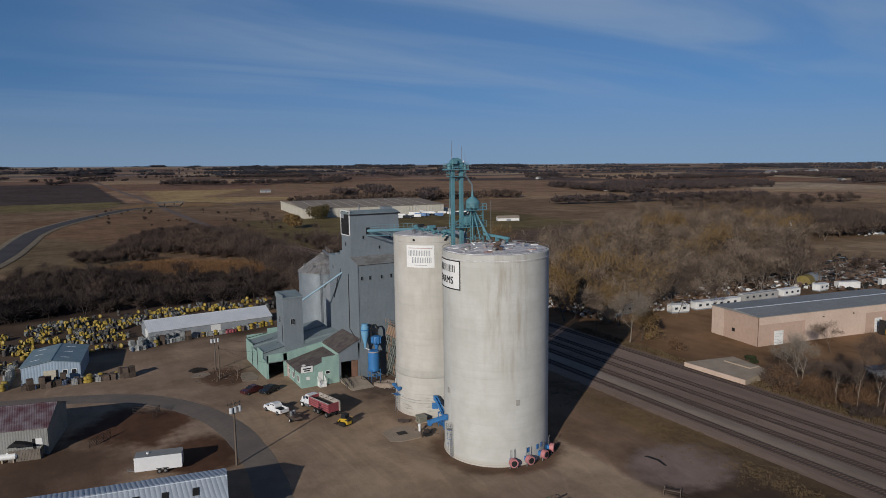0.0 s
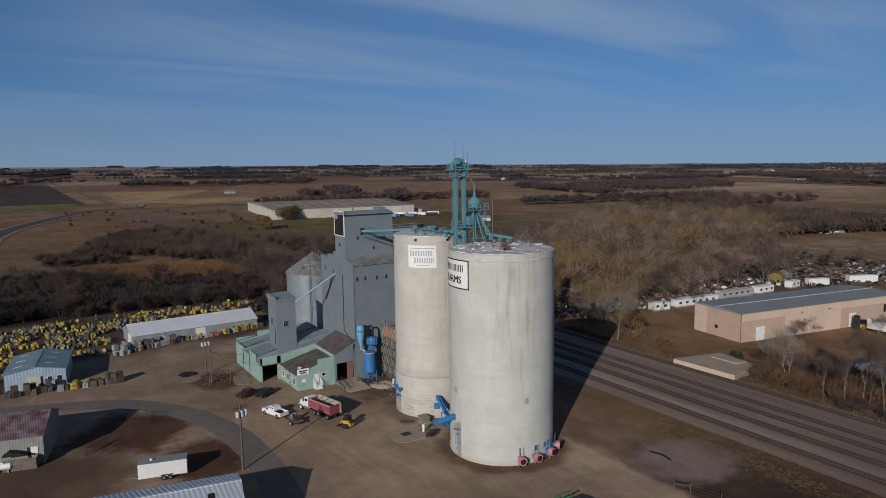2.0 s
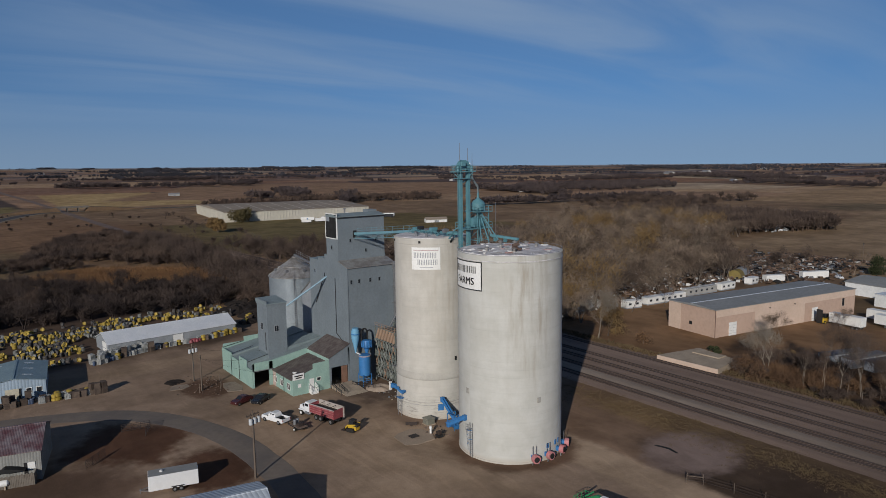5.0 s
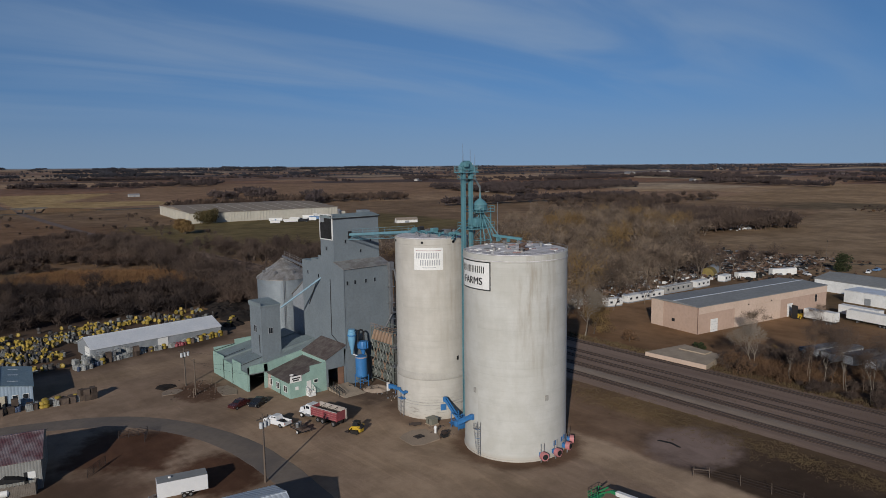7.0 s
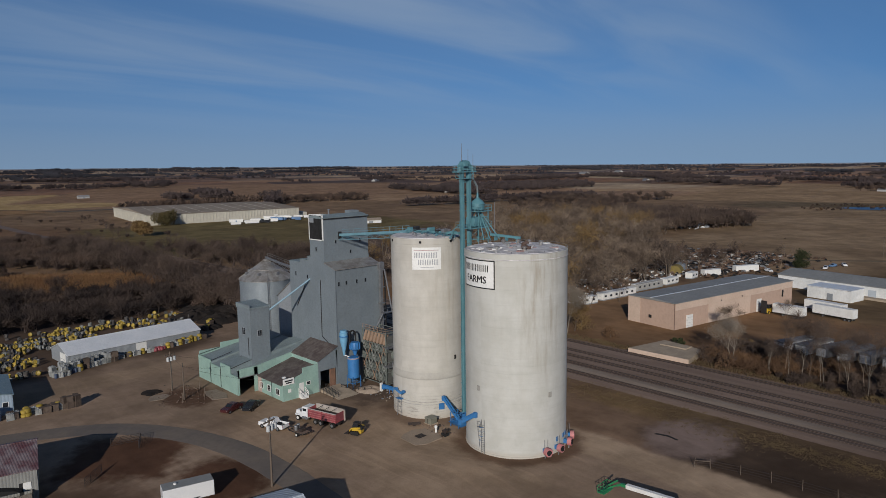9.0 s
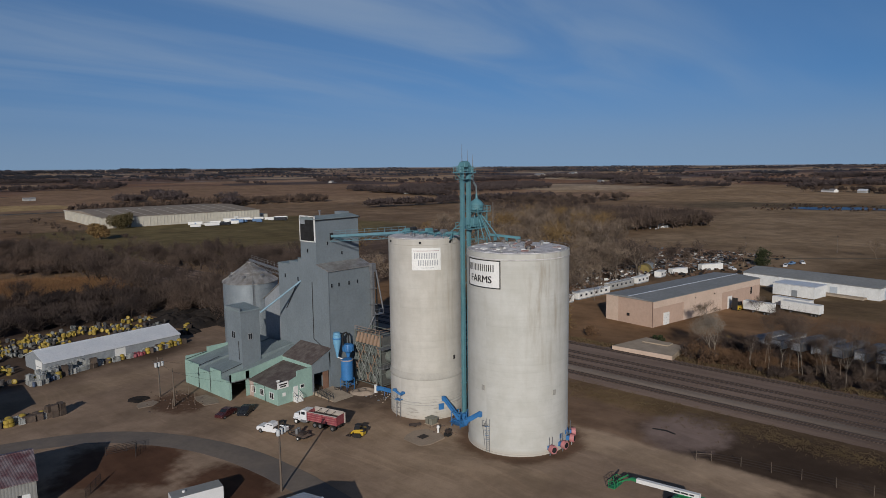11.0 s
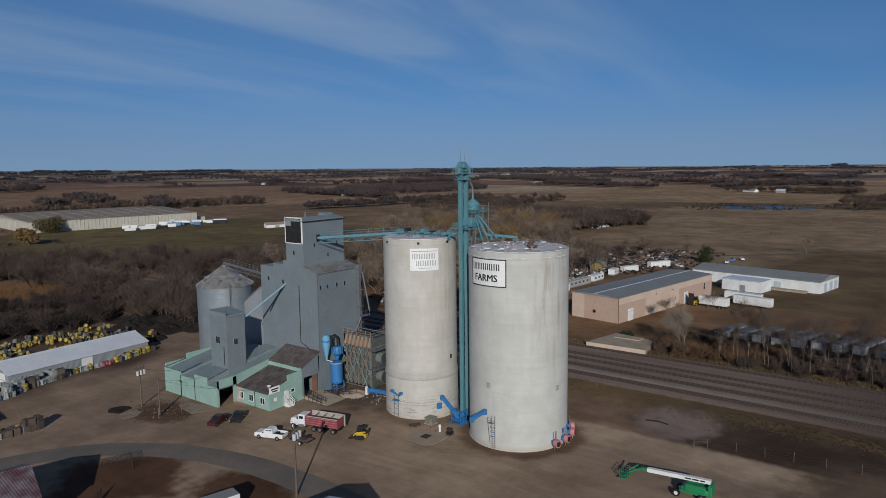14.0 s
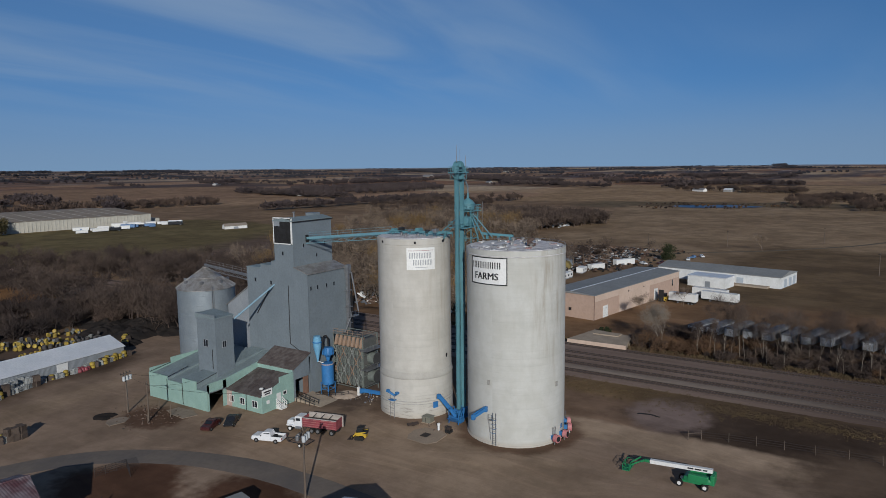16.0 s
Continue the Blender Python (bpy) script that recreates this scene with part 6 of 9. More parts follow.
def build_warehouse():
    w = thing("warehouse", "huge low cream warehouse with a brown-grey roof", "warehouse")
    part("wall", box(BM(), 0, 142, 0, 150, -2, 9.6), WARE_WALL, w)
    part("roof", solid(BM(), [(-0.5, 9.5), (150.5, 9.5), (150.5, 9.8), (75, 12.6), (-0.5, 9.8)], "x", -0.5, 142.5), WARE_ROOF, w)
    for i in range(1, 47):
        part("rib", box(BM(), i * 3 - 0.3, i * 3 + 0.3, -0.3, 0.0, -1, 9.4), WARE_WALL, w)
    part("parapet", box(BM(), -0.8, -0.5, -0.5, 150.5, 9.4, 10.2), WARE_WALL, w)
    for i in range(1, 30):
        part("rib", box(BM(), -0.3, 0.0, i * 5 - 0.3, i * 5 + 0.3, -1, 9.4), WARE_WALL, w)
    for i in range(1, 11):
        part("roof_seam", solid(BM(), [(0, 9.82), (75, 12.62), (75, 12.72), (0, 9.92)], "x", i * 12.5, i * 12.5 + 0.5), WARE_WALL, w)
    part("dock_door", box(BM(), 116, 120, -0.45, -0.31, 0, 4.5), WHITE, w)
    part("office_annex", box(BM(), 142, 154, 8, 40, -1.5, 4.5), WARE_WALL, w)
    put(w, 199, 630, -5.6, -8)


build_warehouse()


def build_slab():
    s = thing("loading_dock", "weathered concrete loading dock beside the tracks", "loading dock", (133, 102, -2))
    part("deck", solid(BM(), [(124.7, 92.8), (135.2, 94.6), (137.6, 106.0), (124.2, 108.8)], "z", -3.4, -0.5), CONCRETE, s)
    # Front edge in a lighter tone than the deck.
    part("edge", solid(BM(), [(124.55, 92.9), (124.75, 92.9), (124.25, 108.7), (124.05, 108.7)], "z", -1.9, -0.46), TAN_LIGHT, s, "pale edge along the dock's front")
    part("upper_pad", box(BM(), 132.4, 135.6, 97.5, 104.5, -0.55, -0.25), CONCRETE, s)


build_slab()


def house(x, y, yaw, w, d, h, wall, roof, label, name="farm_building"):
    b = thing(name, label, "farm building")
    part("wall", gable(BM(), -w / 2, w / 2, -d / 2, d / 2, -1.5, h, h + d * 0.28, "x"), wall, b)
    prof = d / 2 + 0.4
    for sgn in (-1, 1):
        part("roof", solid(BM(), [(sgn * prof, h - 0.2), (sgn * prof, h), (0, h + d * 0.28 + 0.2), (0, h + d * 0.28)], "x", -w / 2 - 0.4, w / 2 + 0.4), roof, b)
    part("door", box(BM(), -w * 0.1, w * 0.1, -d / 2 - 0.1, -d / 2, -0.2, h * 0.7), GREY_WALL, b)
    put(b, x, y, ground_z(x, y), yaw)
    return b


FAR_WHITE = material("weathered_white", (0.40, 0.395, 0.38), (0.30, 0.295, 0.28), 0.1, 0.7)
FARM_ROOF = material("farm_roof", (0.20, 0.20, 0.21), (0.26, 0.25, 0.25), 0.1, 0.7)
FARM_BLUE = material("farm_blue_roof", (0.12, 0.22, 0.38), (0.10, 0.18, 0.32), 0.1, 0.6)
house(440, 297, 30, 15, 11, 5, WHITE, FARM_BLUE, "white farm building with a blue roof")
house(474, 330, 30, 22, 9, 4, WHITE, WHITE_ROOF, "low white farm building near the woods")
house(503, 300, 20, 28, 9, 4, WHITE, WHITE_ROOF, "long white shed among trees")
house(340, 496, -20, 19, 6, 2.6, WHITE, WARE_ROOF, "white shed beyond the mown field")
house(1166, 308, 60, 24, 9, 3, WHITE, FARM_ROOF, "white farm shed by a pond")
house(1157, 260, 70, 14, 9, 3.4, FAR_WHITE, WHITE_ROOF, "white barn among shelter trees")
house(317, 1216, 0, 17, 7, 3, FAR_WHITE, FARM_ROOF, "distant white farmhouse among the fields")
house(800, 874, 30, 17, 7, 3, FAR_WHITE, FARM_ROOF, "distant white farmhouse among the fields")
house(1114, 1477, 30, 30, 10, 3, FAR_WHITE, FARM_ROOF, "distant white farm shed among fields")
house(309, 1692, 0, 28, 9, 4, FAR_WHITE, FARM_ROOF, "distant white farm shed among fields")
house(420, 1660, 20, 20, 8, 3, FAR_WHITE, FARM_ROOF, "distant white farmhouse among the fields")
house(1500, 900, 50, 27, 9, 3, FAR_WHITE, FARM_ROOF, "distant white farm shed among fields")
house(2026, 1447, 60, 60, 14, 4, FAR_WHITE, FARM_ROOF, "long distant white shed among fields")
house(2300, 1480, 60, 44, 14, 4, FAR_WHITE, FARM_ROOF, "long distant white shed among fields")
house(455, 1638, 0, 19, 7, 3, FAR_WHITE, FARM_ROOF, "distant white farmhouse among the fields")


def far_elevator(x, y, n, label, yaw, size):
    e = thing("distant_silo_row", label, "silo")
    for i in range(n):
        part("bin", lathe(BM(), i * 14, 0, [(4.5 + i % 2, -3), (4.5 + i % 2, 8 + 2 * (i % 3)), (0.8, 10.5 + 2 * (i % 3)), (0, 10.6 + 2 * (i % 3))], 16), FAR_WHITE, e)
    put(e, x, y, ground_z(x, y), yaw, size)


far_elevator(1795, 1106, 5, "distant row of white grain bins", -58, 0.55)
far_elevator(322, 3227, 6, "distant white grain terminal near the horizon", -6, 0.6)
far_elevator(2900, 1600, 4, "distant pale grain bins near the horizon", -61, 0.5)

# ---- vehicles ----


def wheels(parent, spots, r, w, rim_mat, twin=False):
    for x, y in spots:
        wheel = part("wheel", tube(BM(), (x - w / 2, y, r), (x + w / 2, y, r), r, sides=18), RUBBER, parent)
        part("rim", tube(BM(), (x - w / 2 - 0.02, y, r), (x + w / 2 + 0.02, y, r), r * 0.55, sides=12), rim_mat, wheel)


def loft(bm, rows):
    """Skin a body from cross-sections: (y, half width at foot, half width at top, z foot, z top)."""
    last = None
    for y, w0, w1, z0, z1 in rows:
        ring = [bm.verts.new(p) for p in ((-w0, y, z0), (w0, y, z0), (w0 * 1.01, y, z0 + (z1 - z0) * 0.55), (w1, y, z1), (-w1, y, z1), (-w0 * 1.01, y, z0 + (z1 - z0) * 0.55))]
        if last:
            for i in range(6):
                bm.faces.new((last[i], last[(i + 1) % 6], ring[(i + 1) % 6], ring[i]))
        else:
            bm.faces.new(ring[::-1])
        last = ring
    bm.faces.new(last)
    bmesh.ops.recalc_face_normals(bm, faces=bm.faces)
    return bm


def build_pickup():
    p = thing("pickup_truck", "white crew-cab pickup truck parked on the dirt", "pickup truck")
    part("lower_body", loft(BM(), [(2.85, 0.85, 0.8, 0.5, 0.95), (2.6, 0.97, 0.9, 0.42, 1.12), (1.3, 0.98, 0.92, 0.4, 1.18), (-0.75, 0.98, 0.94, 0.4, 1.2), (-0.8, 0.98, 0.95, 0.4, 0.75), (-2.75, 0.98, 0.95, 0.45, 0.75)]), CAR_WHITE, p)
    part("cab", loft(BM(), [(1.35, 0.9, 0.8, 1.15, 1.2), (0.6, 0.92, 0.74, 1.15, 1.85), (0.0, 0.92, 0.74, 1.15, 1.9), (-0.6, 0.92, 0.74, 1.15, 1.86), (-0.85, 0.92, 0.8, 1.15, 1.3)]), CAR_WHITE, p)
    for s in (-1, 1):
        part("bed_side", box(BM(), s * 0.98, s * 0.84, -2.85, -0.8, 0.6, 1.2, 0.03), CAR_WHITE, p)
        for y0, y1 in ((0.05, 0.75), (-0.65, -0.05)):
            bm = BM()
            solid(bm, [(y0, 1.24), (y1, 1.24), (y1 - (0.35 if y1 > 0.5 else 0.02), 1.72), (y0 + 0.02, 1.75)], "x", s * 0.80, s * 0.915)
            part("side_window", bm, GLASS, p)
        part("mirror", box(BM(), s * 0.98, s * 1.2, 0.85, 1.0, 1.2, 1.4, 0.03), BLACK, p)
        part("headlight", box(BM(), s * 0.6, s * 0.86, 2.75, 2.83, 0.78, 0.95, 0.02), GLASS, p)
        part("tail_light", box(BM(), s * 0.84, s * 0.97, -2.9, -2.83, 0.75, 1.1), RED, p)
    part("tailgate", box(BM(), -0.85, 0.85, -2.87, -2.78, 0.55, 1.18, 0.02), CAR_WHITE, p)
    part("bed_floor", box(BM(), -0.84, 0.84, -2.8, -0.85, 0.72, 0.8), BLACK, p)
    part("bed_load", box(BM(), -0.6, 0.5, -1.5, -0.95, 0.8, 1.15, 0.05), DARK, p, "dark toolbox in the bed")
    bm = BM()
    solid(bm, [(1.30, 1.22), (1.34, 1.22), (0.68, 1.80), (0.62, 1.80)], "x", -0.72, 0.72)
    part("windscreen", bm, GLASS, p)
    part("bumper", box(BM(), -0.9, 0.9, 2.8, 2.95, 0.45, 0.68, 0.04), STEEL, p)
    part("grille", box(BM(), -0.55, 0.55, 2.8, 2.88, 0.7, 0.95), BLACK, p)
    wheels(p, [(-0.88, 1.85), (0.88, 1.85), (-0.88, -1.75), (0.88, -1.75)], 0.4, 0.28, STEEL)
    put(p, 32.7, 124.8, 0, 19)


build_pickup()


def build_car(name, label, paint, x, y, yaw):
    c = thing(name, label, "car")
    part("lower_body", loft(BM(), [(2.3, 0.75, 0.7, 0.4, 0.75), (2.1, 0.88, 0.8, 0.32, 0.9), (0.9, 0.9, 0.86, 0.3, 1.0), (-1.7, 0.9, 0.86, 0.3, 1.02), (-2.2, 0.85, 0.8, 0.38, 0.95)]), paint, c)
    part("cabin", loft(BM(), [(1.0, 0.82, 0.76, 0.97, 1.02), (0.2, 0.84, 0.66, 0.97, 1.5), (-0.9, 0.84, 0.66, 0.97, 1.52), (-1.9, 0.82, 0.72, 0.97, 1.1)]), paint, c)
    for s in (-1, 1):
        bm = BM()
        solid(bm, [(-1.2, 1.06), (0.55, 1.06), (0.15, 1.42), (-0.9, 1.44)], "x", s * 0.72, s * 0.82)
        part("side_window", bm, GLASS, c)
        part("headlight", box(BM(), s * 0.5, s * 0.78, 2.18, 2.27, 0.62, 0.76), WHITE, c)
        part("tail_light", box(BM(), s * 0.6, s * 0.84, -2.24, -2.16, 0.7, 0.88), RED, c)
    bm = BM()
    solid(bm, [(0.92, 1.06), (0.98, 1.06), (0.26, 1.47), (0.2, 1.47)], "x", -0.66, 0.66)
    part("windscreen", bm, GLASS, c)
    bm = BM()
    solid(bm, [(-1.86, 1.12), (-1.8, 1.12), (-0.95, 1.48), (-1.0, 1.5)], "x", -0.66, 0.66)
    part("rear_window", bm, GLASS, c)
    wheels(c, [(-0.82, 1.4), (0.82, 1.4), (-0.82, -1.4), (0.82, -1.4)], 0.33, 0.22, STEEL)
    put(c, x, y, ground_z(x, y), yaw)
    return c


build_car("parked_car", "dark maroon car parked by the drive shed", CAR_MAROON, 31.4, 138.3, 112)
build_car("parked_car", "black car parked by the drive shed", CAR_DARK, 34.6, 136.6, 125)


PALLET_DARK = material("dark_dusty_load", (0.07, 0.06, 0.052), (0.11, 0.095, 0.08), 1.5, 0.9)


def build_grain_truck():
    t = thing("grain_truck", "red-sided grain truck with a white cab", "truck")
    part("chassis", box(BM(), -0.45, 0.45, -5.0, 4.6, 0.7, 1.0), BLACK, t)
    part("hood", loft(BM(), [(4.95, 0.75, 0.65, 0.8, 1.6), (4.7, 0.85, 0.7, 0.75, 1.85), (3.4, 0.95, 0.8, 0.75, 2.0)]), CAR_WHITE, t)
    cab = part("cab", loft(BM(), [(3.45, 1.0, 0.98, 0.75, 2.05), (3.05, 1.05, 0.9, 0.75, 2.75), (1.75, 1.05, 0.95, 0.75, 2.8)]), CAR_WHITE, t)
    for s in (-1, 1):
        part("side_window", box(BM(), s * 0.95, s * 1.04, 2.1, 2.95, 1.75, 2.45), GLASS, cab)
        part("fender", box(BM(), s * 0.75, s * 1.2, 3.5, 4.8, 1.0, 1.2, 0.08), CAR_WHITE, t)
        part("fuel_tank", tube(BM(), (s * 0.95, 1.8, 0.75), (s * 0.95, 3.0, 0.75), 0.3, sides=12), STEEL, t)
        part("mirror", box(BM(), s * 1.15, s * 1.35, 3.1, 3.2, 1.9, 2.4), BLACK, t)
    part("windscreen", solid(BM(), [(3.36, 2.1), (3.42, 2.1), (3.12, 2.68), (3.05, 2.68)], "x", -0.85, 0.85), GLASS, cab)
    part("grille", box(BM(), -0.5, 0.5, 4.93, 5.0, 0.9, 1.5), STEEL, t)
    for s in (-1, 1):
        side = part("box_side", box(BM(), s * 1.2, s * 1.12, -5.1, 1.55, 1.15, 2.7), RED, t, "ribbed faded red box side")
        for i in range(4):
            part("rail", box(BM(), s * 1.2, s * 1.26, -5.1, 1.55, 1.3 + i * 0.4, 1.36 + i * 0.4), material("pale_red_rail", (0.45, 0.2, 0.18), None, 1, 0.6), side)
        for y in (-5.0, -1.8, 1.4):
            part("post", box(BM(), s * 1.2, s * 1.28, y - 0.06, y + 0.06, 1.1, 2.72), RED, side)
        part("top_rail", box(BM(), s * 1.08, s * 1.25, -5.1, 1.55, 2.7, 2.82), material("grey_top_rail", (0.4, 0.37, 0.35), None, 1, 0.7), t)
    part("box_front", box(BM(), -1.12, 1.12, 1.45, 1.55, 1.15, 2.75), RED, t)
    part("box_rear", box(BM(), -1.12, 1.12, -5.1, -5.0, 1.15, 2.8), RED, t)
    part("box_floor", box(BM(), -1.12, 1.12, -5.0, 1.45, 1.1, 1.25), DARK, t)
    part("liner", box(BM(), -1.1, 1.1, -4.98, 1.43, 1.25, 2.15), PALLET_DARK, t, "dark dusty load")
    cream = material("worn_cream_board", (0.42, 0.38, 0.34), (0.30, 0.26, 0.23), 1.2, 0.8)
    part("side_board", box(BM(), 1.03, 1.11, -5.0, 1.45, 1.3, 3.1), cream, t, "worn cream inner side board")
    part("corner_post", box(BM(), 1.0, 1.22, -5.3, -5.1, 1.0, 3.0), cream, t)
    for y in (-3.4, -1.8, -0.2):
        part("bow", tube(BM(), (-1.12, y, 2.76), (1.08, y, 2.95), 0.045, sides=6), DARK, t)
    wheels(t, [(-0.98, 4.15), (0.98, 4.15)], 0.5, 0.3, WHITE)
    wheels(t, [(s * 0.95, y) for s in (-1, 1) for y in (-0.2, -1.4, -4.1)], 0.5, 0.5, STEEL)
    put(t, 39.9, 121.2, 0, 14.5)


build_grain_truck()


def build_skid():
    s = thing("track_loader", "yellow compact track loader with a dark bucket", "loader")
    for x in (-0.75, 0.75):
        bm = BM()
        solid(bm, [(-0.9, 0.25), (-0.65, 0.02), (0.65, 0.02), (0.9, 0.25), (0.75, 0.6), (-0.6, 0.75)], "x", x - 0.2, x + 0.2)
        part("track", bm, RUBBER, s)
    part("body", box(BM(), -0.55, 0.55, -1.1, 0.75, 0.35, 1.15, 0.06), YELLOW, s)
    part("engine_hood", box(BM(), -0.55, 0.55, -1.25, -0.5, 1.0, 1.5, 0.08), BLACK, s)
    part("cab", loft(BM(), [(0.6, 0.5, 0.48, 0.9, 1.7), (0.35, 0.52, 0.48, 0.9, 2.05), (-0.5, 0.52, 0.48, 0.9, 2.05)]), GLASS, s)
    part("cab_roof", box(BM(), -0.55, 0.55, -0.6, 0.55, 2.02, 2.12, 0.03), BLACK, s)
    for x in (-0.68, 0.68):
        arm = BM()
        beam(arm, (x, -1.1, 1.45), (x, 0.6, 1.15), 0.14, 0.2)
        beam(arm, (x, 0.6, 1.15), (x, 1.35, 0.4), 0.14, 0.2)
        part("arm", arm, YELLOW, s)
    part("bucket", solid(BM(), [(1.2, 0.05), (2.1, 0.02), (2.12, 0.07), (1.35, 0.2), (1.25, 0.7), (1.15, 0.7)], "x", -0.95, 0.95), RAIL, s)
    put(s, 41.6, 111.9, 0, 22)


build_skid()


def build_flat_trailer():
    t = thing("utility_trailer", "small dark utility trailer loaded with gear", "trailer")
    bm = BM()
    for x in (-0.95, 0.95):
        beam(bm, (x, -2.2, 0.62), (x, 1.6, 0.62), 0.12, 0.14)
    for y in (-2.2, -0.9, 0.4, 1.6):
        beam(bm, (-0.95, y, 0.62), (0.95, y, 0.62), 0.1)
    for x in (-0.95, 0.95):
        beam(bm, (x, 1.6, 0.62), (0, 2.9, 0.6), 0.1)
    part("frame", bm, BLACK, t)
    part("deck", box(BM(), -0.9, 0.9, -2.1, 1.0, 0.68, 0.74), SLEEPER, t)
    for x, y in ((-0.35, 0.2), (0.35, 0.5)):
        part("drum", lathe(BM(), x, y, [(0.3, 0.74), (0.32, 1.0), (0.32, 1.5), (0.28, 1.6), (0, 1.62)], 16), STEEL, t, "dull metal drum")
    part("engine", box(BM(), -0.5, 0.5, -1.4, -0.6, 0.74, 1.3, 0.08), RAIL, t)
    wheels(t, [(-1.1, -0.9), (1.1, -0.9)], 0.36, 0.22, WHITE)
    put(t, 34.4, 119.2, 0, 6)


build_flat_trailer()


def build_lift():
    t = thing("boom_lift", "green boom lift with a white telescopic boom", "boom lift")
    part("chassis", box(BM(), -0.7, 0.7, -1.5, 1.5, 0.55, 1.0, 0.08), LIFT_GREEN, t)
    part("turntable", loft(BM(), [(1.2, 0.9, 0.8, 1.0, 1.5), (0.6, 1.1, 1.0, 1.0, 1.75), (-1.6, 1.15, 1.0, 1.0, 1.9), (-2.6, 1.0, 0.9, 1.05, 1.7)]), LIFT_GREEN, t)
    for s in (-1, 1):
        part("engine_cover", box(BM(), s * 0.55, s * 1.18, -2.2, 0.6, 1.1, 2.1, 0.1), LIFT_GREEN, t)
    part("counterweight", box(BM(), -1.0, 1.0, -3.0, -2.4, 0.9, 2.4, 0.12), LIFT_GREEN, t)
    boom = part("boom", beam(BM(), (0, -2.6, 2.75), (0, 6.2, 2.35), 0.62, 0.55), WHITE, t, "white telescopic boom")
    for i, (y0, y1) in enumerate(((-1.9, -1.3), (-1.1, -0.2), (0.0, 0.8))):
        part("marking", beam(BM(), (-0.33, y0, 2.76 - 0.045 * (y0 + 2.6)), (-0.33, y1, 2.76 - 0.045 * (y1 + 2.6)), 0.03, 0.2), BLACK, boom)
    part("inner_boom", beam(BM(), (0, 6.1, 2.35), (0, 7.0, 2.3), 0.42, 0.4), LIFT_GREEN, t)
    bm = BM()
    beam(bm, (0, 7.0, 2.35), (0, 7.6, 2.0), 0.3)
    beam(bm, (0, 7.6, 2.7), (0, 9.0, 1.6), 0.2)
    beam(bm, (0, 7.5, 2.1), (0, 9.0, 1.2), 0.2)
    part("jib", bm, LIFT_GREEN, t)
    basket = part("basket", box(BM(), -1.2, 1.2, 9.0, 10.0, 0.55, 0.65), LIFT_GREEN, t)
    bm = BM()
    for z in (1.1, 1.65):
        for a, b in (((-1.2, 9), (1.2, 9)), ((1.2, 9), (1.2, 10)), ((1.2, 10), (-1.2, 10)), ((-1.2, 10), (-1.2, 9))):
            tube(bm, (*a, z), (*b, z), 0.04, sides=6)
    for x in (-1.2, -0.4, 0.4, 1.2):
        for y in (9, 10):
            tube(bm, (x, y, 0.6), (x, y, 1.65), 0.04, sides=6)
    part("basket_rail", bm, LIFT_GREEN, basket)
    part("control_box", box(BM(), -0.3, 0.3, 9.05, 9.25, 1.2, 1.7), BLACK, basket)
    wheels(t, [(-1.05, 1.75), (1.05, 1.75), (-1.05, -1.75), (1.05, -1.75)], 0.5, 0.4, WHITE)
    put(t, 53.4, 59.5, 0, 2)


build_lift()


def build_semi(x, y, z, yaw, length, paint, label):
    s = thing("semi_trailer", label, "trailer", group="parked semi-trailers")
    part("box", box(BM(), -1.3, 1.3, 0, length, 1.15, 3.9, 0.04), paint, s)
    bm = BM()
    for i in range(int(length / 1.2)):
        box(bm, -1.33, -1.3, 0.6 + i * 1.2, 0.68 + i * 1.2, 1.2, 3.85)
    part("rib", bm, paint, s)
    part("underframe", box(BM(), -0.6, 0.6, 0.2, length - 0.3, 0.85, 1.15), BLACK, s)
    wheels(s, [(sx * 1.0, yy) for sx in (-1, 1) for yy in (1.2, 2.4)], 0.5, 0.45, STEEL)
    part("landing_leg", box(BM(), -0.8, 0.8, length - 3.0, length - 2.85, 0, 1.15), STEEL, s)
    put(s, x, y, z, yaw)


build_semi(196.5, 91.6, -2.9, -8, 9.5, WHITE, "white box semi-trailer parked beside the tan building")
build_semi(203.0, 79.5, -2.9, -12, 12.5, WHITE, "white ribbed semi-trailer parked in the yard")
build_semi(209.0, 84.0, -2.9, -12, 12.5, WHITE, "white ribbed semi-trailer parked in the yard")
build_semi(276, 148, -4.6, -118, 12.0, WHITE, "white box trailer standing beside the scrap heaps")
build_semi(256, 153, -4.6, -112, 9.0, WHITE, "dirty white box trailer beside the scrap heaps")
fork = thing("yellow_machine", "yellow forklift-like machine by the building door", "machine")
part("body", box(BM(), -1.2, 1.2, -2.0, 2.0, 0.5, 1.8, 0.15), YELLOW, fork)
part("mast", box(BM(), -0.9, 0.9, 2.0, 2.3, 0.3, 4.4), BLACK, fork)
part("cage", box(BM(), -0.9, 0.9, -0.9, 0.9, 1.8, 3.0, 0.1), GLASS, fork)
wheels(fork, [(-1.2, 1.3), (1.2, 1.3), (-1.2, -1.3), (1.2, -1.3)], 0.55, 0.4, YELLOW)
put(fork, 198.0, 103.2, -2.8, 80)
TANK_PALE = material("wagon_pale", (0.42, 0.44, 0.46), (0.2, 0.21, 0.23), 0.4, 0.6)
GREY_BOX = material("weathered_box_grey", (0.07, 0.074, 0.084), (0.135, 0.14, 0.153), 0.5, 0.7)
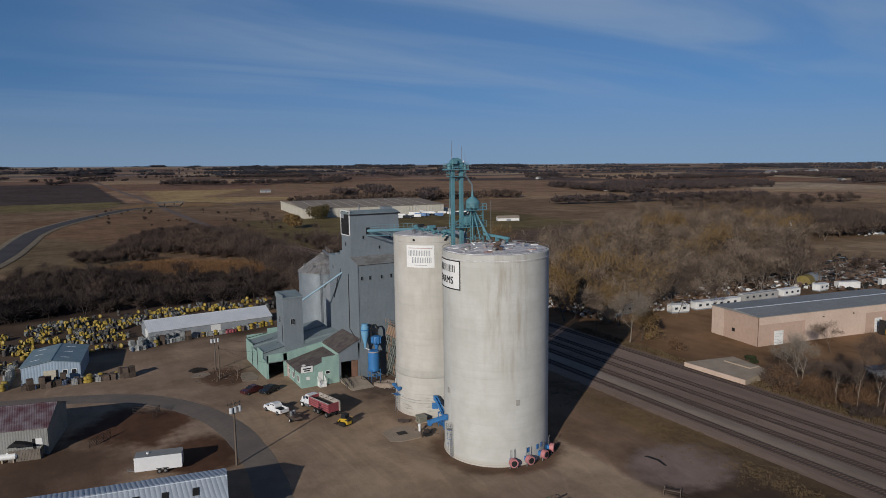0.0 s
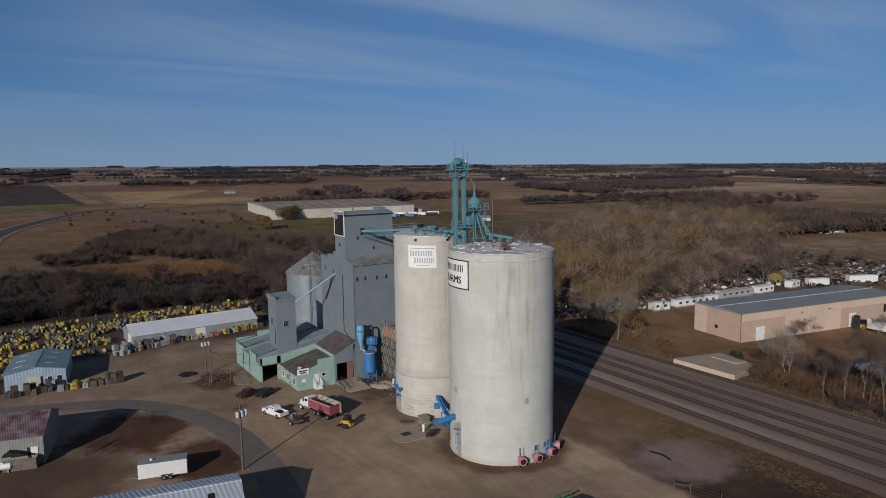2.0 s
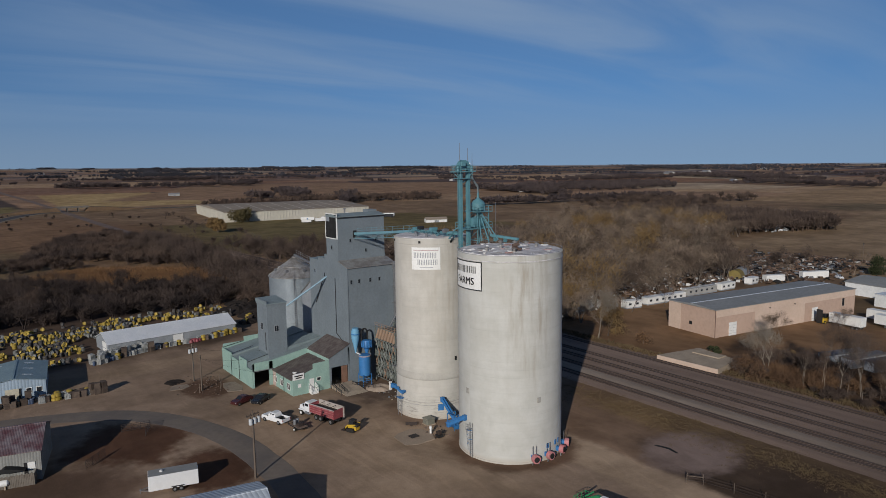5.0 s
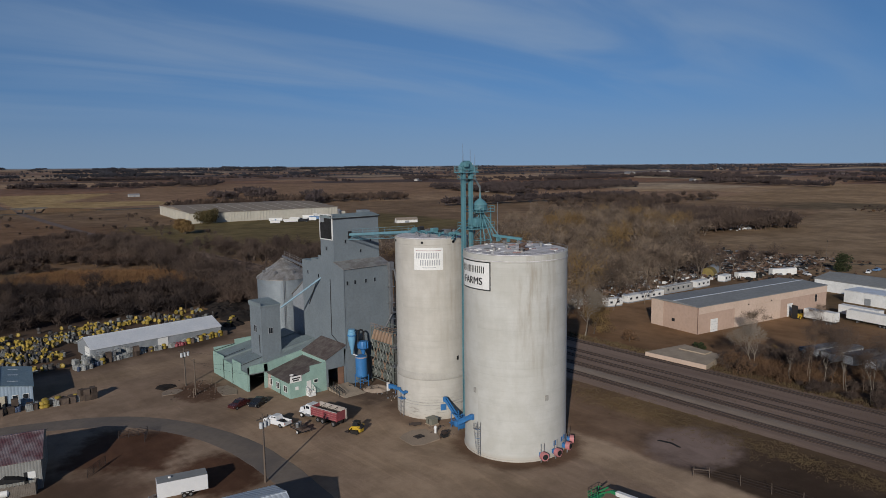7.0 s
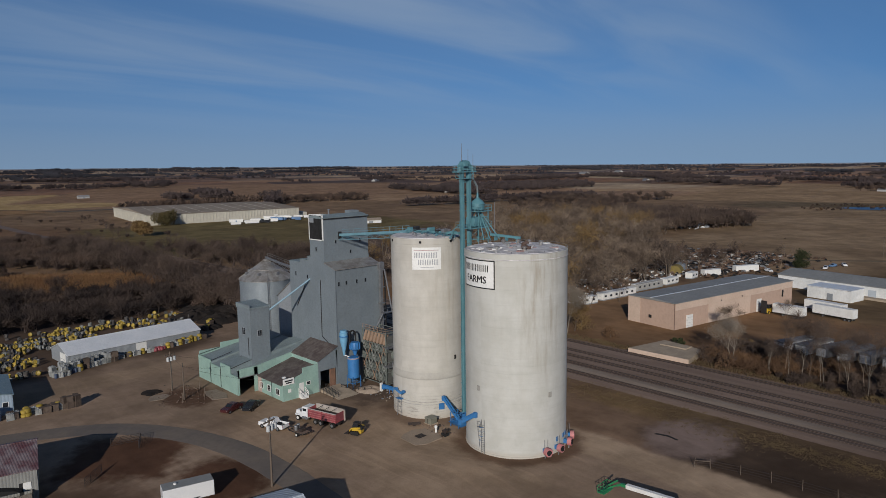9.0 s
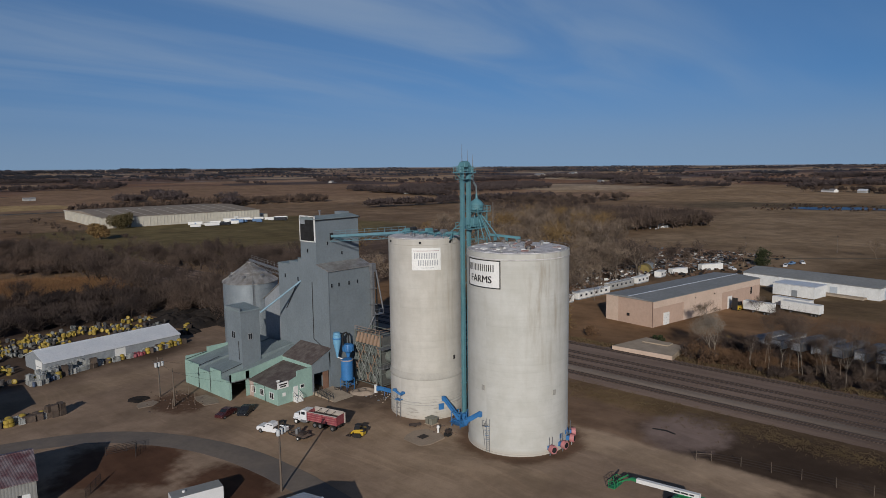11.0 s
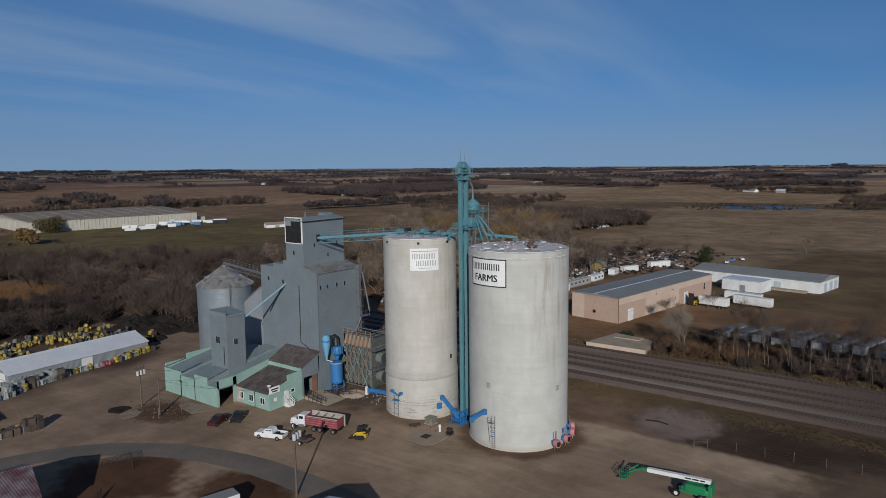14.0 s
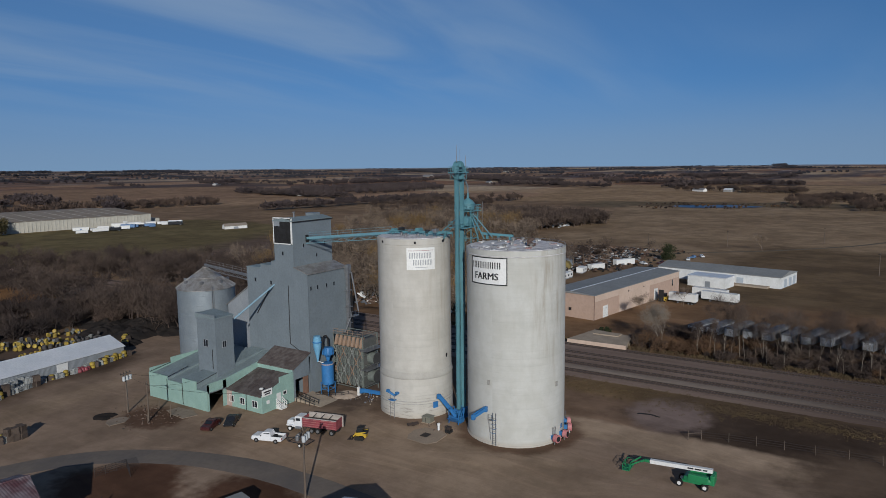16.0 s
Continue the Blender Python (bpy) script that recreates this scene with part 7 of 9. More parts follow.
for i in range(11):
    s = thing("old_wagon_box", "weathered grey box wagon stored in a row", "wagon", group="row of stored wagons")
    part("body", box(BM(), -4.2, 7.4, -1.4, 1.4, 0.6, 2.9, 0.05), TANK_PALE if i in (0, 1, 7) else GREY_BOX, s)
    part("roof", solid(BM(), [(-1.5, 2.85), (1.5, 2.85), (1.3, 3.15), (0, 3.35), (-1.3, 3.15)], "x", -4.3, 7.5), GREY_BOX, s)
    part("end_door", box(BM(), -4.26, -4.2, -1.2, 1.2, 0.8, 2.75), TANK_PALE, s)
    wheels(s, [(-1.1, -0.2), (1.1, 0.2)], 0.45, 0.3, STEEL)
    put(s, 156.5 + i * 0.3 + (i * 37 % 5) * 0.3, 81.5 - i * 4.7, -2.7, -16 + (i * 53 % 7) - 3)
for i, (hx, hy, hw) in enumerate(((171.5, 153.5, 6.5), (188, 152.5, 19), (211, 153.5, 16.5), (226.5, 152.6, 9), (158, 161.5, 11), (246, 153, 6))):
    m = thing("mobile_home", "old white mobile home at the edge of the woods", "mobile home", group="row of mobile homes")
    part("body", box(BM(), -hw / 2, hw / 2, -1.5, 1.5, 0.4, 2.7, 0.08), (WHITE, WHITE, FAR_WHITE, WHITE, FAR_WHITE, WHITE)[i], m)
    part("roof", solid(BM(), [(-1.6, 2.45), (1.6, 2.45), (0, 2.75)], "x", -hw / 2 - 0.1, hw / 2 + 0.1), WHITE_ROOF, m)
    for k in range(int(hw / 3)):
        window(m, "y", -1.5, -hw / 2 + 1 + k * 3, -hw / 2 + 2 + k * 3, 1.3, 1.9, GREY_WALL, 0)
    part("skirt", box(BM(), -hw / 2 + 0.1, hw / 2 - 0.1, -1.4, 1.4, -0.4, 0.5), GREY_WALL, m)
    put(m, hx, hy, ground_z(hx, hy), (-12, -6, -5, -2, -3, 4)[i])
qh = thing("arched_shed", "yellow and grey arched metal shed in the scrapyard", "shed")
arch = [(-4, 0)] + [(4 * math.cos(a), 4.2 * math.sin(a) + 0.6) for a in np.linspace(math.pi, 0, 12)] + [(4, 0)]
part("yellow_bay", solid(BM(), arch, "y", 0, 7), material("dull_yellow", (0.22, 0.17, 0.045), (0.16, 0.12, 0.04), 0.5, 0.7), qh, "dull yellow bay")
part("grey_bay", solid(BM(), arch, "y", 7.02, 17), GREY_WALL, qh)
put(qh, 252, 164, ground_z(252, 164), -75, 0.75)

# ---- poles and fences ----


def build_pole(x, y, h, yaw, cans, label, arm=2.4):
    p = thing("utility_pole", label, "utility pole")
    part("shaft", tube(BM(), (0, 0, -0.5), (0, 0, h), 0.17, 0.11, 10), WOOD, p, smooth=True)
    arm_ob = part("crossarm", box(BM(), -arm / 2, arm / 2, -0.07, 0.07, h - 0.75, h - 0.58), WOOD, p)
    for i in range(4):
        u = -arm / 2 + 0.15 + i * (arm - 0.3) / 3
        part("insulator", tube(BM(), (u, 0, h - 0.58), (u, 0, h - 0.35), 0.05, 0.03, 8), GLASS, arm_ob)
    for i in range(cans):
        u = (-0.75, 0.75, 0.0)[i]
        can = part("transformer", lathe(BM(), u, -0.42, [(0.25, h - 1.9), (0.28, h - 1.85), (0.28, h - 1.05), (0.2, h - 1.0), (0, h - 0.97)], 14), material("transformer_grey", (0.52, 0.54, 0.55), None, 1, 0.5), p, "pale transformer can", smooth=True)
        part("bushing", tube(BM(), (u, -0.42, h - 1.0), (u, -0.42, h - 0.7), 0.04, sides=6), GLASS, can)
    part("conduit", tube(BM(), (0.16, -0.05, 0), (0.13, -0.05, h * 0.75), 0.05, sides=6), STEEL, p)
    put(p, x, y, ground_z(x, y), yaw)
    return p


build_pole(20.95, 104.8, 10.6, 20, 3, "wooden utility pole with transformer cans")
build_pole(28.15, 158.5, 8.4, 10, 3, "wooden utility pole with pale transformers")
build_pole(27.6, 151.0, 7.6, 70, 0, "leaning wooden pole beside a pole with transformers", 1.4)
for px_, py_ in ((384, 117), (430, 70), (480, 30), (345, 152), (560, 330), (300, 40)):
    build_pole(px_, py_, 10, 40, 0, "distant wooden utility pole", 2.0)


def cable(a, b, sag, r=0.018):
    bm = BM()
    a, b = Vector(a), Vector(b)
    pts = [a.lerp(b, t) - Vector((0, 0, sag * 4 * t * (1 - t))) for t in np.linspace(0, 1, 9)]
    for p, q in zip(pts, pts[1:]):
        tube(bm, p, q, r, sides=4, caps=False)
    return single("overhead_cable", bm, BLACK, "thin black overhead cable", "cable")


cable((28.15, 158.5, 7.8), (27.6, 151, 6.9), 0.2)
cable((27.6, 151, 6.9), (36.4, 150.5, 5.2), 0.4)
cable((28.15, 158.5, 7.9), (36.4, 160.0, 5.1), 0.4)
cable((27.6, 151, 6.9), (41.0, 140.0, 3.3), 0.6)


def build_gate(x0, y0, x1, y1, h, bars, label):
    g = thing("pipe_gate", label, "gate", (x0, y0, 0))
    d = Vector((x1 - x0, y1 - y0, 0))
    bm = BM()
    for i in range(bars):
        z = 0.2 + (h - 0.2) * i / (bars - 1)
        tube(bm, (x0, y0, z), (x1, y1, z), 0.035, sides=6)
    part("bar", bm, RAIL, g)
    k = max(2, int(d.length / 1.4))
    for i in range(k + 1):
        p = Vector((x0, y0, 0)) + d * i / k
        part("upright", tube(BM(), (p.x, p.y, 0), (p.x, p.y, h), 0.04, sides=6), RAIL, g)


build_gate(9.0, 137.0, 13.6, 136.0, 1.4, 5, "rusty pipe corral panel on bare soil")
build_gate(13.6, 136.0, 12.0, 132.6, 1.4, 5, "rusty pipe corral panel on bare soil")
build_gate(4.6, 127.6, 1.2, 124.2, 1.4, 6, "rusty pipe corral panel on bare soil")
for i, (fx, fy) in enumerate(((69.9, 64.2), (71.2, 62.3), (72.3, 58.2), (73.0, 54.0), (73.6, 50.0), (74.0, 45.5), (74.6, 41.0), (75.0, 36.5))):
    f = thing("fence_post", "leaning dark wooden fence post in dry grass", "fence post", group="old fence line")
    part("shaft", tube(BM(), (0, 0, -0.3), (0.2 - 0.08 * (i % 3), 0.12 * (i % 2), 1.55), 0.055, 0.045, 7), WOOD, f)
    if i == 0:
        part("brace", tube(BM(), (0.1, 0, 1.1), (1.3, -1.9, 1.15), 0.05, sides=6), WOOD, f)
    put(f, fx, fy, 0)
bm = BM()
pts = [(69.9, 64.2), (71.2, 62.3), (72.3, 58.2), (73.0, 54.0), (73.6, 50.0), (74.0, 45.5), (74.6, 41.0), (75.0, 36.5)]
for z in (0.5, 0.9, 1.3):
    for a, b in zip(pts, pts[1:]):
        tube(bm, (*a, z), (*b, z - 0.04), 0.02, sides=4, caps=False)
single("fence_wire", bm, RAIL, "rusty fence wire strung between old posts", "fence")
crack = BM()
solid(crack, [(77.4, 75.2), (78.0, 73.0), (77.6, 71.2), (77.9, 71.0), (78.5, 73.0), (78.0, 75.0)], "z", -0.1, 0.07)
single("soil_bank", crack, DARK, "small dark eroded soil bank", "soil bank", kind="structure")

# ---- salvage yard ----
WHEEL_PALE = material("wheel_pale", (0.22, 0.225, 0.21), (0.14, 0.145, 0.14), 1.0, 0.6, vary=0.5)
WHEEL_DARK = material("wheel_dark", (0.05, 0.05, 0.05), (0.08, 0.07, 0.065), 1.0, 0.8, vary=0.4)
PALLET = material("dark_pallet", (0.085, 0.065, 0.055), (0.13, 0.10, 0.08), 1.2, 0.9, vary=0.4)
TANK_GREY = material("tank_grey", (0.40, 0.41, 0.40), (0.27, 0.28, 0.27), 0.8, 0.6, vary=0.5)
RNG = random.Random(21)


def wheel_mesh(mat):
    bm = BM()
    lathe(bm, 0, 0, [(0.0, 0.2), (0.34, 0.24), (0.46, 0.0), (0.56, 0.06), (0.56, 0.46), (0.46, 0.52), (0.36, 0.34), (0.0, 0.38)], 12, False)
    return mesh_from("implement_wheel", bm, mat)


WHEELS = [wheel_mesh(m) for m in (RIM_YELLOW, RIM_YELLOW, WHEEL_PALE, WHEEL_PALE, WHEEL_DARK)]
WHEEL_LABELS = ["yellow steel wheel rim in a salvage pile", "yellow steel wheel rim in a salvage pile", "pale wheel rim in a salvage pile", "pale wheel rim in a salvage pile", "dark tyre in a salvage pile"]


def yard_spot(x, y):
    """Where the rows of salvaged wheels stand."""
    if 16 < x < 53 and y < 209:
        return False
    if x >= 14 and y < 209 or y < 178 or (x > -12 and y < 190):
        return False
    return y < 233 - 0.5 * max(0, -x) + 1.5 * math.sin(x)


def wheel_spots():
    spots = []
    for row in range(29):
        y = 178 + row * 2.1
        x = -42.0
        while x < 57:
            x += RNG.choice((1.1, 1.15, 1.2, 1.25, 2.2))
            xx, yy = x + RNG.uniform(-0.3, 0.3), y + RNG.uniform(-0.5, 0.5) + 0.06 * x
            clump = noise.noise(Vector((xx * 0.10, yy * 0.12, 0)))
            if yard_spot(xx, yy) and clump > -0.1:
                kind = 0 if noise.noise(Vector((xx * 0.07, yy * 0.2, 5))) > 0.05 else 2
                kind = RNG.choice((kind, kind, 4, 4, 0, 0))
                spots.append((xx, yy, kind, RNG.choice((1, 1, 1, 2, 3))))
    return spots


def place_wheels():
    spots = wheel_spots()
    spots.sort(key=lambda s: s[1])
    near, rest = spots[:130], spots[130:]
    for x, y, kind, n in near:
        for k in range(n):
            ob = tagged(new("implement_wheel", WHEELS[kind]), WHEEL_LABELS[kind], "wheel", "salvaged wheels")
            z = ground_z(x, y) + k * 0.5
            if n == 1 and RNG.random() < 0.6:
                ob.matrix_world = pose(x, y, ground_z(x, y) + 0.7, 80, 0, RNG.uniform(-40, 80))
            else:
                ob.matrix_world = pose(x + RNG.uniform(-0.1, 0.1), y, z, RNG.uniform(-3, 3), 0, RNG.uniform(0, 90))
    for slot, mat in enumerate((RIM_YELLOW, WHEEL_PALE, WHEEL_DARK)):
        verts, faces = [], []
        proto = WHEELS[(0, 2, 4)[slot]]
        co = [v.co.copy() for v in proto.vertices]
        polys = [tuple(p.vertices) for p in proto.polygons]
        for x, y, kind, n in rest:
            if (0, 0, 1, 1, 2)[kind] != slot:
                continue
            for k in range(n):
                tilt = RNG.uniform(60, 95) if n == 1 or RNG.random() < 0.2 else RNG.uniform(-4, 4)
                m = pose(x, y, ground_z(x, y) + (0.7 if tilt > 10 else 0) + k * 0.5, tilt, 0, RNG.uniform(-60, 100))
                base = len(verts)
                verts += [m @ c for c in co]
                faces += [tuple(i + base for i in p) for p in polys]
        me = bpy.data.meshes.new("wheel_pile")
        me.from_pydata(verts, [], faces)
        me.materials.append(mat)
        tagged(new("wheel_pile", me), ("dense rows of yellow salvaged wheel rims", "dense rows of pale salvaged wheel rims", "dense rows of dark salvaged tyres")[slot], "wheels", kind="stuff")


place_wheels()


def ibc_mesh():
    bm = BM()
    box(bm, -0.55, 0.55, -0.5, 0.5, 0.0, 0.15)
    box(bm, -0.5, 0.5, -0.45, 0.45, 0.15, 1.05, 0.08)
    for i in range(5):
        for s in (-1, 1):
            box(bm, -0.55 + i * 0.26, -0.51 + i * 0.26, s * 0.5 - 0.02, s * 0.5 + 0.02, 0.1, 1.1)
    tube(bm, (0, 0, 1.05), (0, 0, 1.15), 0.15, sides=10)
    return bm


def pallet_mesh():
    """Six boards on inset blocks, as one notched body."""
    right = []
    for i in range(6):
        w = 0.55 - 0.02 * (i % 2)
        right += [(w, i * 0.2), (w, i * 0.2 + 0.14), (0.42, i * 0.2 + 0.14), (0.42, i * 0.2 + 0.2)]
    right = right[:-2]
    return solid(BM(), right + [(-x, z) for x, z in reversed(right)], "y", -0.5, 0.5)


KINDS = {
    "ibc": (mesh_from("tank_crate", ibc_mesh(), TANK_GREY), "tank_crate", "grey-white caged liquid tank in a row", "tank"),
    "pallet": (mesh_from("pallet", pallet_mesh(), PALLET), "pallet", "dark weathered stack of wheel weights", "pallet stack"),
    "barrel": (mesh_from("plastic_barrel", lathe(BM(), 0, 0, [(0.27, 0), (0.32, 0.15), (0.32, 0.4), (0.3, 0.45), (0.32, 0.5), (0.32, 0.85), (0.27, 0.95), (0, 0.97)], 16), material("barrel_blue", (0.06, 0.09, 0.16), None, 1, 0.5, vary=0.4)), "plastic_barrel", "dark blue barrel standing in a row", "barrel"),
    "yellow": (mesh_from("yellow_hub", lathe(BM(), 0, 0, [(0.5, 0), (0.62, 0.1), (0.62, 0.5), (0.4, 0.6), (0.55, 0.75), (0.55, 1.2), (0.3, 1.35), (0, 1.36)], 16), RIM_YELLOW), "wheel_hub", "tall yellow wheel hub standing on the dirt", "wheel hub"),
    "red": (mesh_from("red_part", lathe(BM(), 0, 0, [(0.5, 0), (0.6, 0.2), (0.5, 0.7), (0.3, 0.9), (0, 0.92)], 12), RED), "red_machine_part", "faded red machine part lying on the dirt", "machine part"),
}


def place_row(a, b, n, kinds, depth=1, high=1, group="stored goods in rows"):
    for i in range(n):
        for j in range(depth):
            t = (i + RNG.uniform(0.2, 0.8)) / n
            x = a[0] + (b[0] - a[0]) * t + RNG.uniform(-0.2, 0.2)
            y = a[1] + (b[1] - a[1]) * t + j * 1.25 + RNG.uniform(-0.2, 0.2)
            kind = kinds[RNG.randrange(len(kinds))]
            me, name, label, category = KINDS[kind]
            top = RNG.randint(1, high) if kind in ("ibc", "pallet") else 1
            for k in range(top):
                ob = tagged(new(name, me), label, category, group)
                ob.matrix_world = pose(x, y, ground_z(x, y) + k * 1.12, 0, 0, RNG.uniform(-25, 25)) @ Matrix.Scale(RNG.uniform(0.9, 1.15), 4)


place_row((-10.5, 164.6), (-4.5, 164.2), 5, ["pallet", "pallet", "barrel"], 2, 2)
place_row((-3.5, 164.6), (-1.0, 164.3), 3, ["barrel", "barrel", "pallet"], 2, 2)
place_row((-0.5, 164.0), (8.5, 163.2), 9, ["pallet", "pallet", "yellow", "ibc"], 2, 1)
place_row((8.0, 163.2), (11.6, 162.8), 3, ["pallet"], 2, 2)
place_row((13.0, 185.6), (19.5, 188.4), 9, ["ibc", "ibc", "ibc", "ibc", "barrel", "yellow"], 4, 2)
place_row((19.5, 189.4), (28.0, 191.0), 10, ["ibc", "ibc", "ibc", "pallet"], 3, 2)
place_row((28.0, 191.8), (37.5, 192.6), 9, ["ibc", "ibc", "yellow", "pallet"], 1, 1)
place_row((37.5, 192.4), (40.5, 192.8), 4, ["red", "red", "ibc"], 2, 1)
place_row((40.5, 193.0), (52.5, 196.0), 13, ["yellow", "yellow", "ibc", "pallet"], 2, 1)
place_row((-13.5, 166.0), (-12.0, 178.0), 9, ["ibc", "ibc", "yellow"], 2, 2)
place_row((56, 203), (64, 214), 8, ["pallet", "yellow"], 2, 1)


def scrap_field(name, label, count, spot, size, mats, seed):
    """Heaps of unsortable scrap: bent sheets, boxes and frames, one mesh a colour."""
    rng = random.Random(seed)
    groups = [([], []) for _ in mats]
    for _ in range(count):
        x, y = spot(rng)
        verts, faces = groups[rng.randrange(len(mats))]
        s = rng.uniform(*size)
        m = pose(x, y, ground_z(x, y) + s * 0.25, rng.uniform(-25, 25), rng.uniform(-25, 25), rng.uniform(0, 180))
        w, d, h = s * rng.uniform(0.4, 1.4), s * rng.uniform(0.3, 0.9), s * rng.uniform(0.12, 0.6)
        k = len(verts)
        for sz, sh in ((-1, 1.0), (1, rng.uniform(0.55, 1.0))):
            for sx, sy in ((-1, -1), (1, -1), (1, 1), (-1, 1)):
                verts.append(m @ Vector((sx * w * sh / 2, sy * d * sh / 2, sz * h / 2)))
        faces += [(k + 3, k + 2, k + 1, k), (k + 4, k + 5, k + 6, k + 7), (k, k + 1, k + 5, k + 4), (k + 1, k + 2, k + 6, k + 5), (k + 2, k + 3, k + 7, k + 6), (k + 3, k, k + 4, k + 7)]
    for (verts, faces), mat in zip(groups, mats):
        me = bpy.data.meshes.new(name)
        me.from_pydata(verts, [], faces)
        me.materials.append(mat)
        tagged(new(name, me), label, "scrap", kind="stuff")


RUST = material("rust_scrap", (0.13, 0.08, 0.055), (0.08, 0.055, 0.042), 1.0, 0.85)
scrap_field("scrap_heap", "heaps of mixed rusty and pale scrap", 4600, lambda r: (r.uniform(250, 350), r.gauss(172, 14)), (0.4, 2.3), [RUST, RUST, GREY_BOX, RUST, DARK, FAR_WHITE, DARK, RUST, SLEEPER, DARK, RUST, DARK], 3)
scrap_field("scrap_heap", "scattered scrap beneath bare trees", 2000, lambda r: (r.uniform(140, 268), r.uniform(158, 206)), (0.4, 1.9), [RUST, GREY_BOX, SLEEPER, FAR_WHITE, DARK, RUST, SLEEPER, WHITE], 4)
scrap_field("scrap_heap", "scattered scrap near far houses", 160, lambda r: (r.uniform(455, 540), r.uniform(255, 320)), (1.0, 4.5), [TANK_GREY, GREY_WALL, WHITE], 6)
for i in range(26):
    cx, cy = RNG.uniform(252, 352), RNG.uniform(566, 600)
    c = thing("parked_trailer", "white trailer parked on the warehouse lot", "trailer", group="vehicles on the warehouse lot")
    part("body", box(BM(), -1.3, 1.3, 0, 5 + (i % 3) * 3.5, 0.7, 2.4 + 0.5 * (i % 3), 0.1), (WHITE, CAR_DARK, WHITE, WHITE, FARM_BLUE)[i % 5], c)
    wheels(c, [(-1.2, 1.4), (1.2, 1.4)], 0.5, 0.4, STEEL)
    put(c, cx, cy, ground_z(cx, cy), 30 + (i * 29 % 50))
for i, (cx, cy, paint) in enumerate(((291.5, 129.8, CAR_MAROON), (322, 122, FARM_BLUE), (312, 122, CAR_WHITE), (328, 119, CAR_WHITE), (286, 137, CAR_WHITE))):
    build_car("parked_car", ("dark red car at the scrapyard edge", "blue car at the field edge", "white car at the field edge", "white car at the field edge", "white van-like car near the scrapyard")[i], paint, cx, cy, 60 + 20 * i)
pond = BM()
pond.faces.new([pond.verts.new((math.cos(2 * math.pi * i / 48), math.sin(2 * math.pi * i / 48), 0)) for i in range(48)])
for v in pond.verts:
    v.co *= 1 + 0.35 * noise.noise(Vector((v.co.x * 1.3, v.co.y * 1.3, 4)))
bmesh.ops.scale(pond, vec=(44, 24, 1), verts=pond.verts)
water_mat = bpy.data.materials.new("pond_water")
water_mat.use_nodes = True
shader = water_mat.node_tree.nodes["Principled BSDF"]
shader.inputs["Base Color"].default_value = (0.01, 0.022, 0.05, 1)
shader.inputs["Roughness"].default_value = 0.3
shader.inputs["Specular IOR Level"].default_value = 0.25
water = single("water", pond, water_mat, "still blue farm pond beyond the field", "pond", kind="structure")
put(water, 758, 204, ground_z(758, 204) + 0.35, -75)


def build_bridge():
    b = thing("road_bridge", "grey concrete road bridge over the railway on earth banks", "bridge")
    part("deck", box(BM(), -17, 17, -6.5, 6.5, 4.6, 5.6), OLD_BRIDGE, b)
    for y in (-6.5, 6.1):
        part("parapet", box(BM(), -18, 18, y, y + 0.4, 5.6, 6.5), OLD_BRIDGE, b)
    for x in (-6.0, 5.2):
        part("pier", box(BM(), x, x + 0.8, -5.5, 5.5, -2, 4.6), OLD_BRIDGE, b)
    for sgn in (-1, 1):
        bank = BM()
        solid(bank, [(sgn * 10, -2), (sgn * 17, 5.5), (sgn * 40, 4.2), (sgn * 85, -0.5), (sgn * 85, -2)], "y", -7.5, 7.5)
        part("earth_bank", bank, EARTH, b, "brown grassy earth bank")
    put(b, 118, 912, ground_z(118, 912), -2)


OLD_BRIDGE = material("old_bridge_concrete", (0.17, 0.15, 0.13), (0.12, 0.105, 0.092), 0.3, 0.9)
EARTH = material("bank_earth", (0.16, 0.105, 0.066), (0.115, 0.08, 0.052), 0.08, 0.95)
build_bridge()


def build_gas_tank():
    t = thing("gas_tank", "small white horizontal gas tank beside the maroon-roofed shed", "tank")
    part("shell", lathe(BM(), 0, 0, [(0.05, -1.35), (0.32, -1.3), (0.5, -1.1), (0.52, 1.1), (0.32, 1.3), (0.05, 1.35)], 20), WHITE, t, smooth=True)
    t.children[0].matrix_world = pose(0, 0, 0.95, 0, 90, 0)
    part("dome", lathe(BM(), 0, 0, [(0.2, 1.4), (0.2, 1.62), (0, 1.66)], 12), WHITE, t)
    for x in (-0.8, 0.8):
        part("cradle", box(BM(), x - 0.1, x + 0.1, -0.4, 0.4, 0, 0.55), CONCRETE, t)
    put(t, -10.2, 124.6, 0, -14)


build_gas_tank()

# ---- trees and scrub ----


def bark(name, colour, second, patch=0.05):
    """Twig and bark tones that drift from tree to tree."""
    m = bpy.data.materials.new(name)
    m.use_nodes = True
    n = Nodes(m.node_tree)
    pos = n.add("ShaderNodeNewGeometry").outputs["Position"]
    tone = n.mix(n.span(n.noise(pos, patch, 3.0, 0.6), 0.35, 0.65), colour, second)
    isle = n.add("ShaderNodeNewGeometry").outputs["Random Per Island"]
    tone = n.mix(n.math("MULTIPLY", isle, 0.25), tone, tuple(c * 0.5 for c in colour))
    shader = n.add("ShaderNodeBsdfPrincipled", {}, Base_Color=tone, Roughness=0.9)
    n.plug(shader, "Specular IOR Level", 0.1)
    n.add("ShaderNodeOutputMaterial", {}, Surface=shader.outputs[0])
    return m


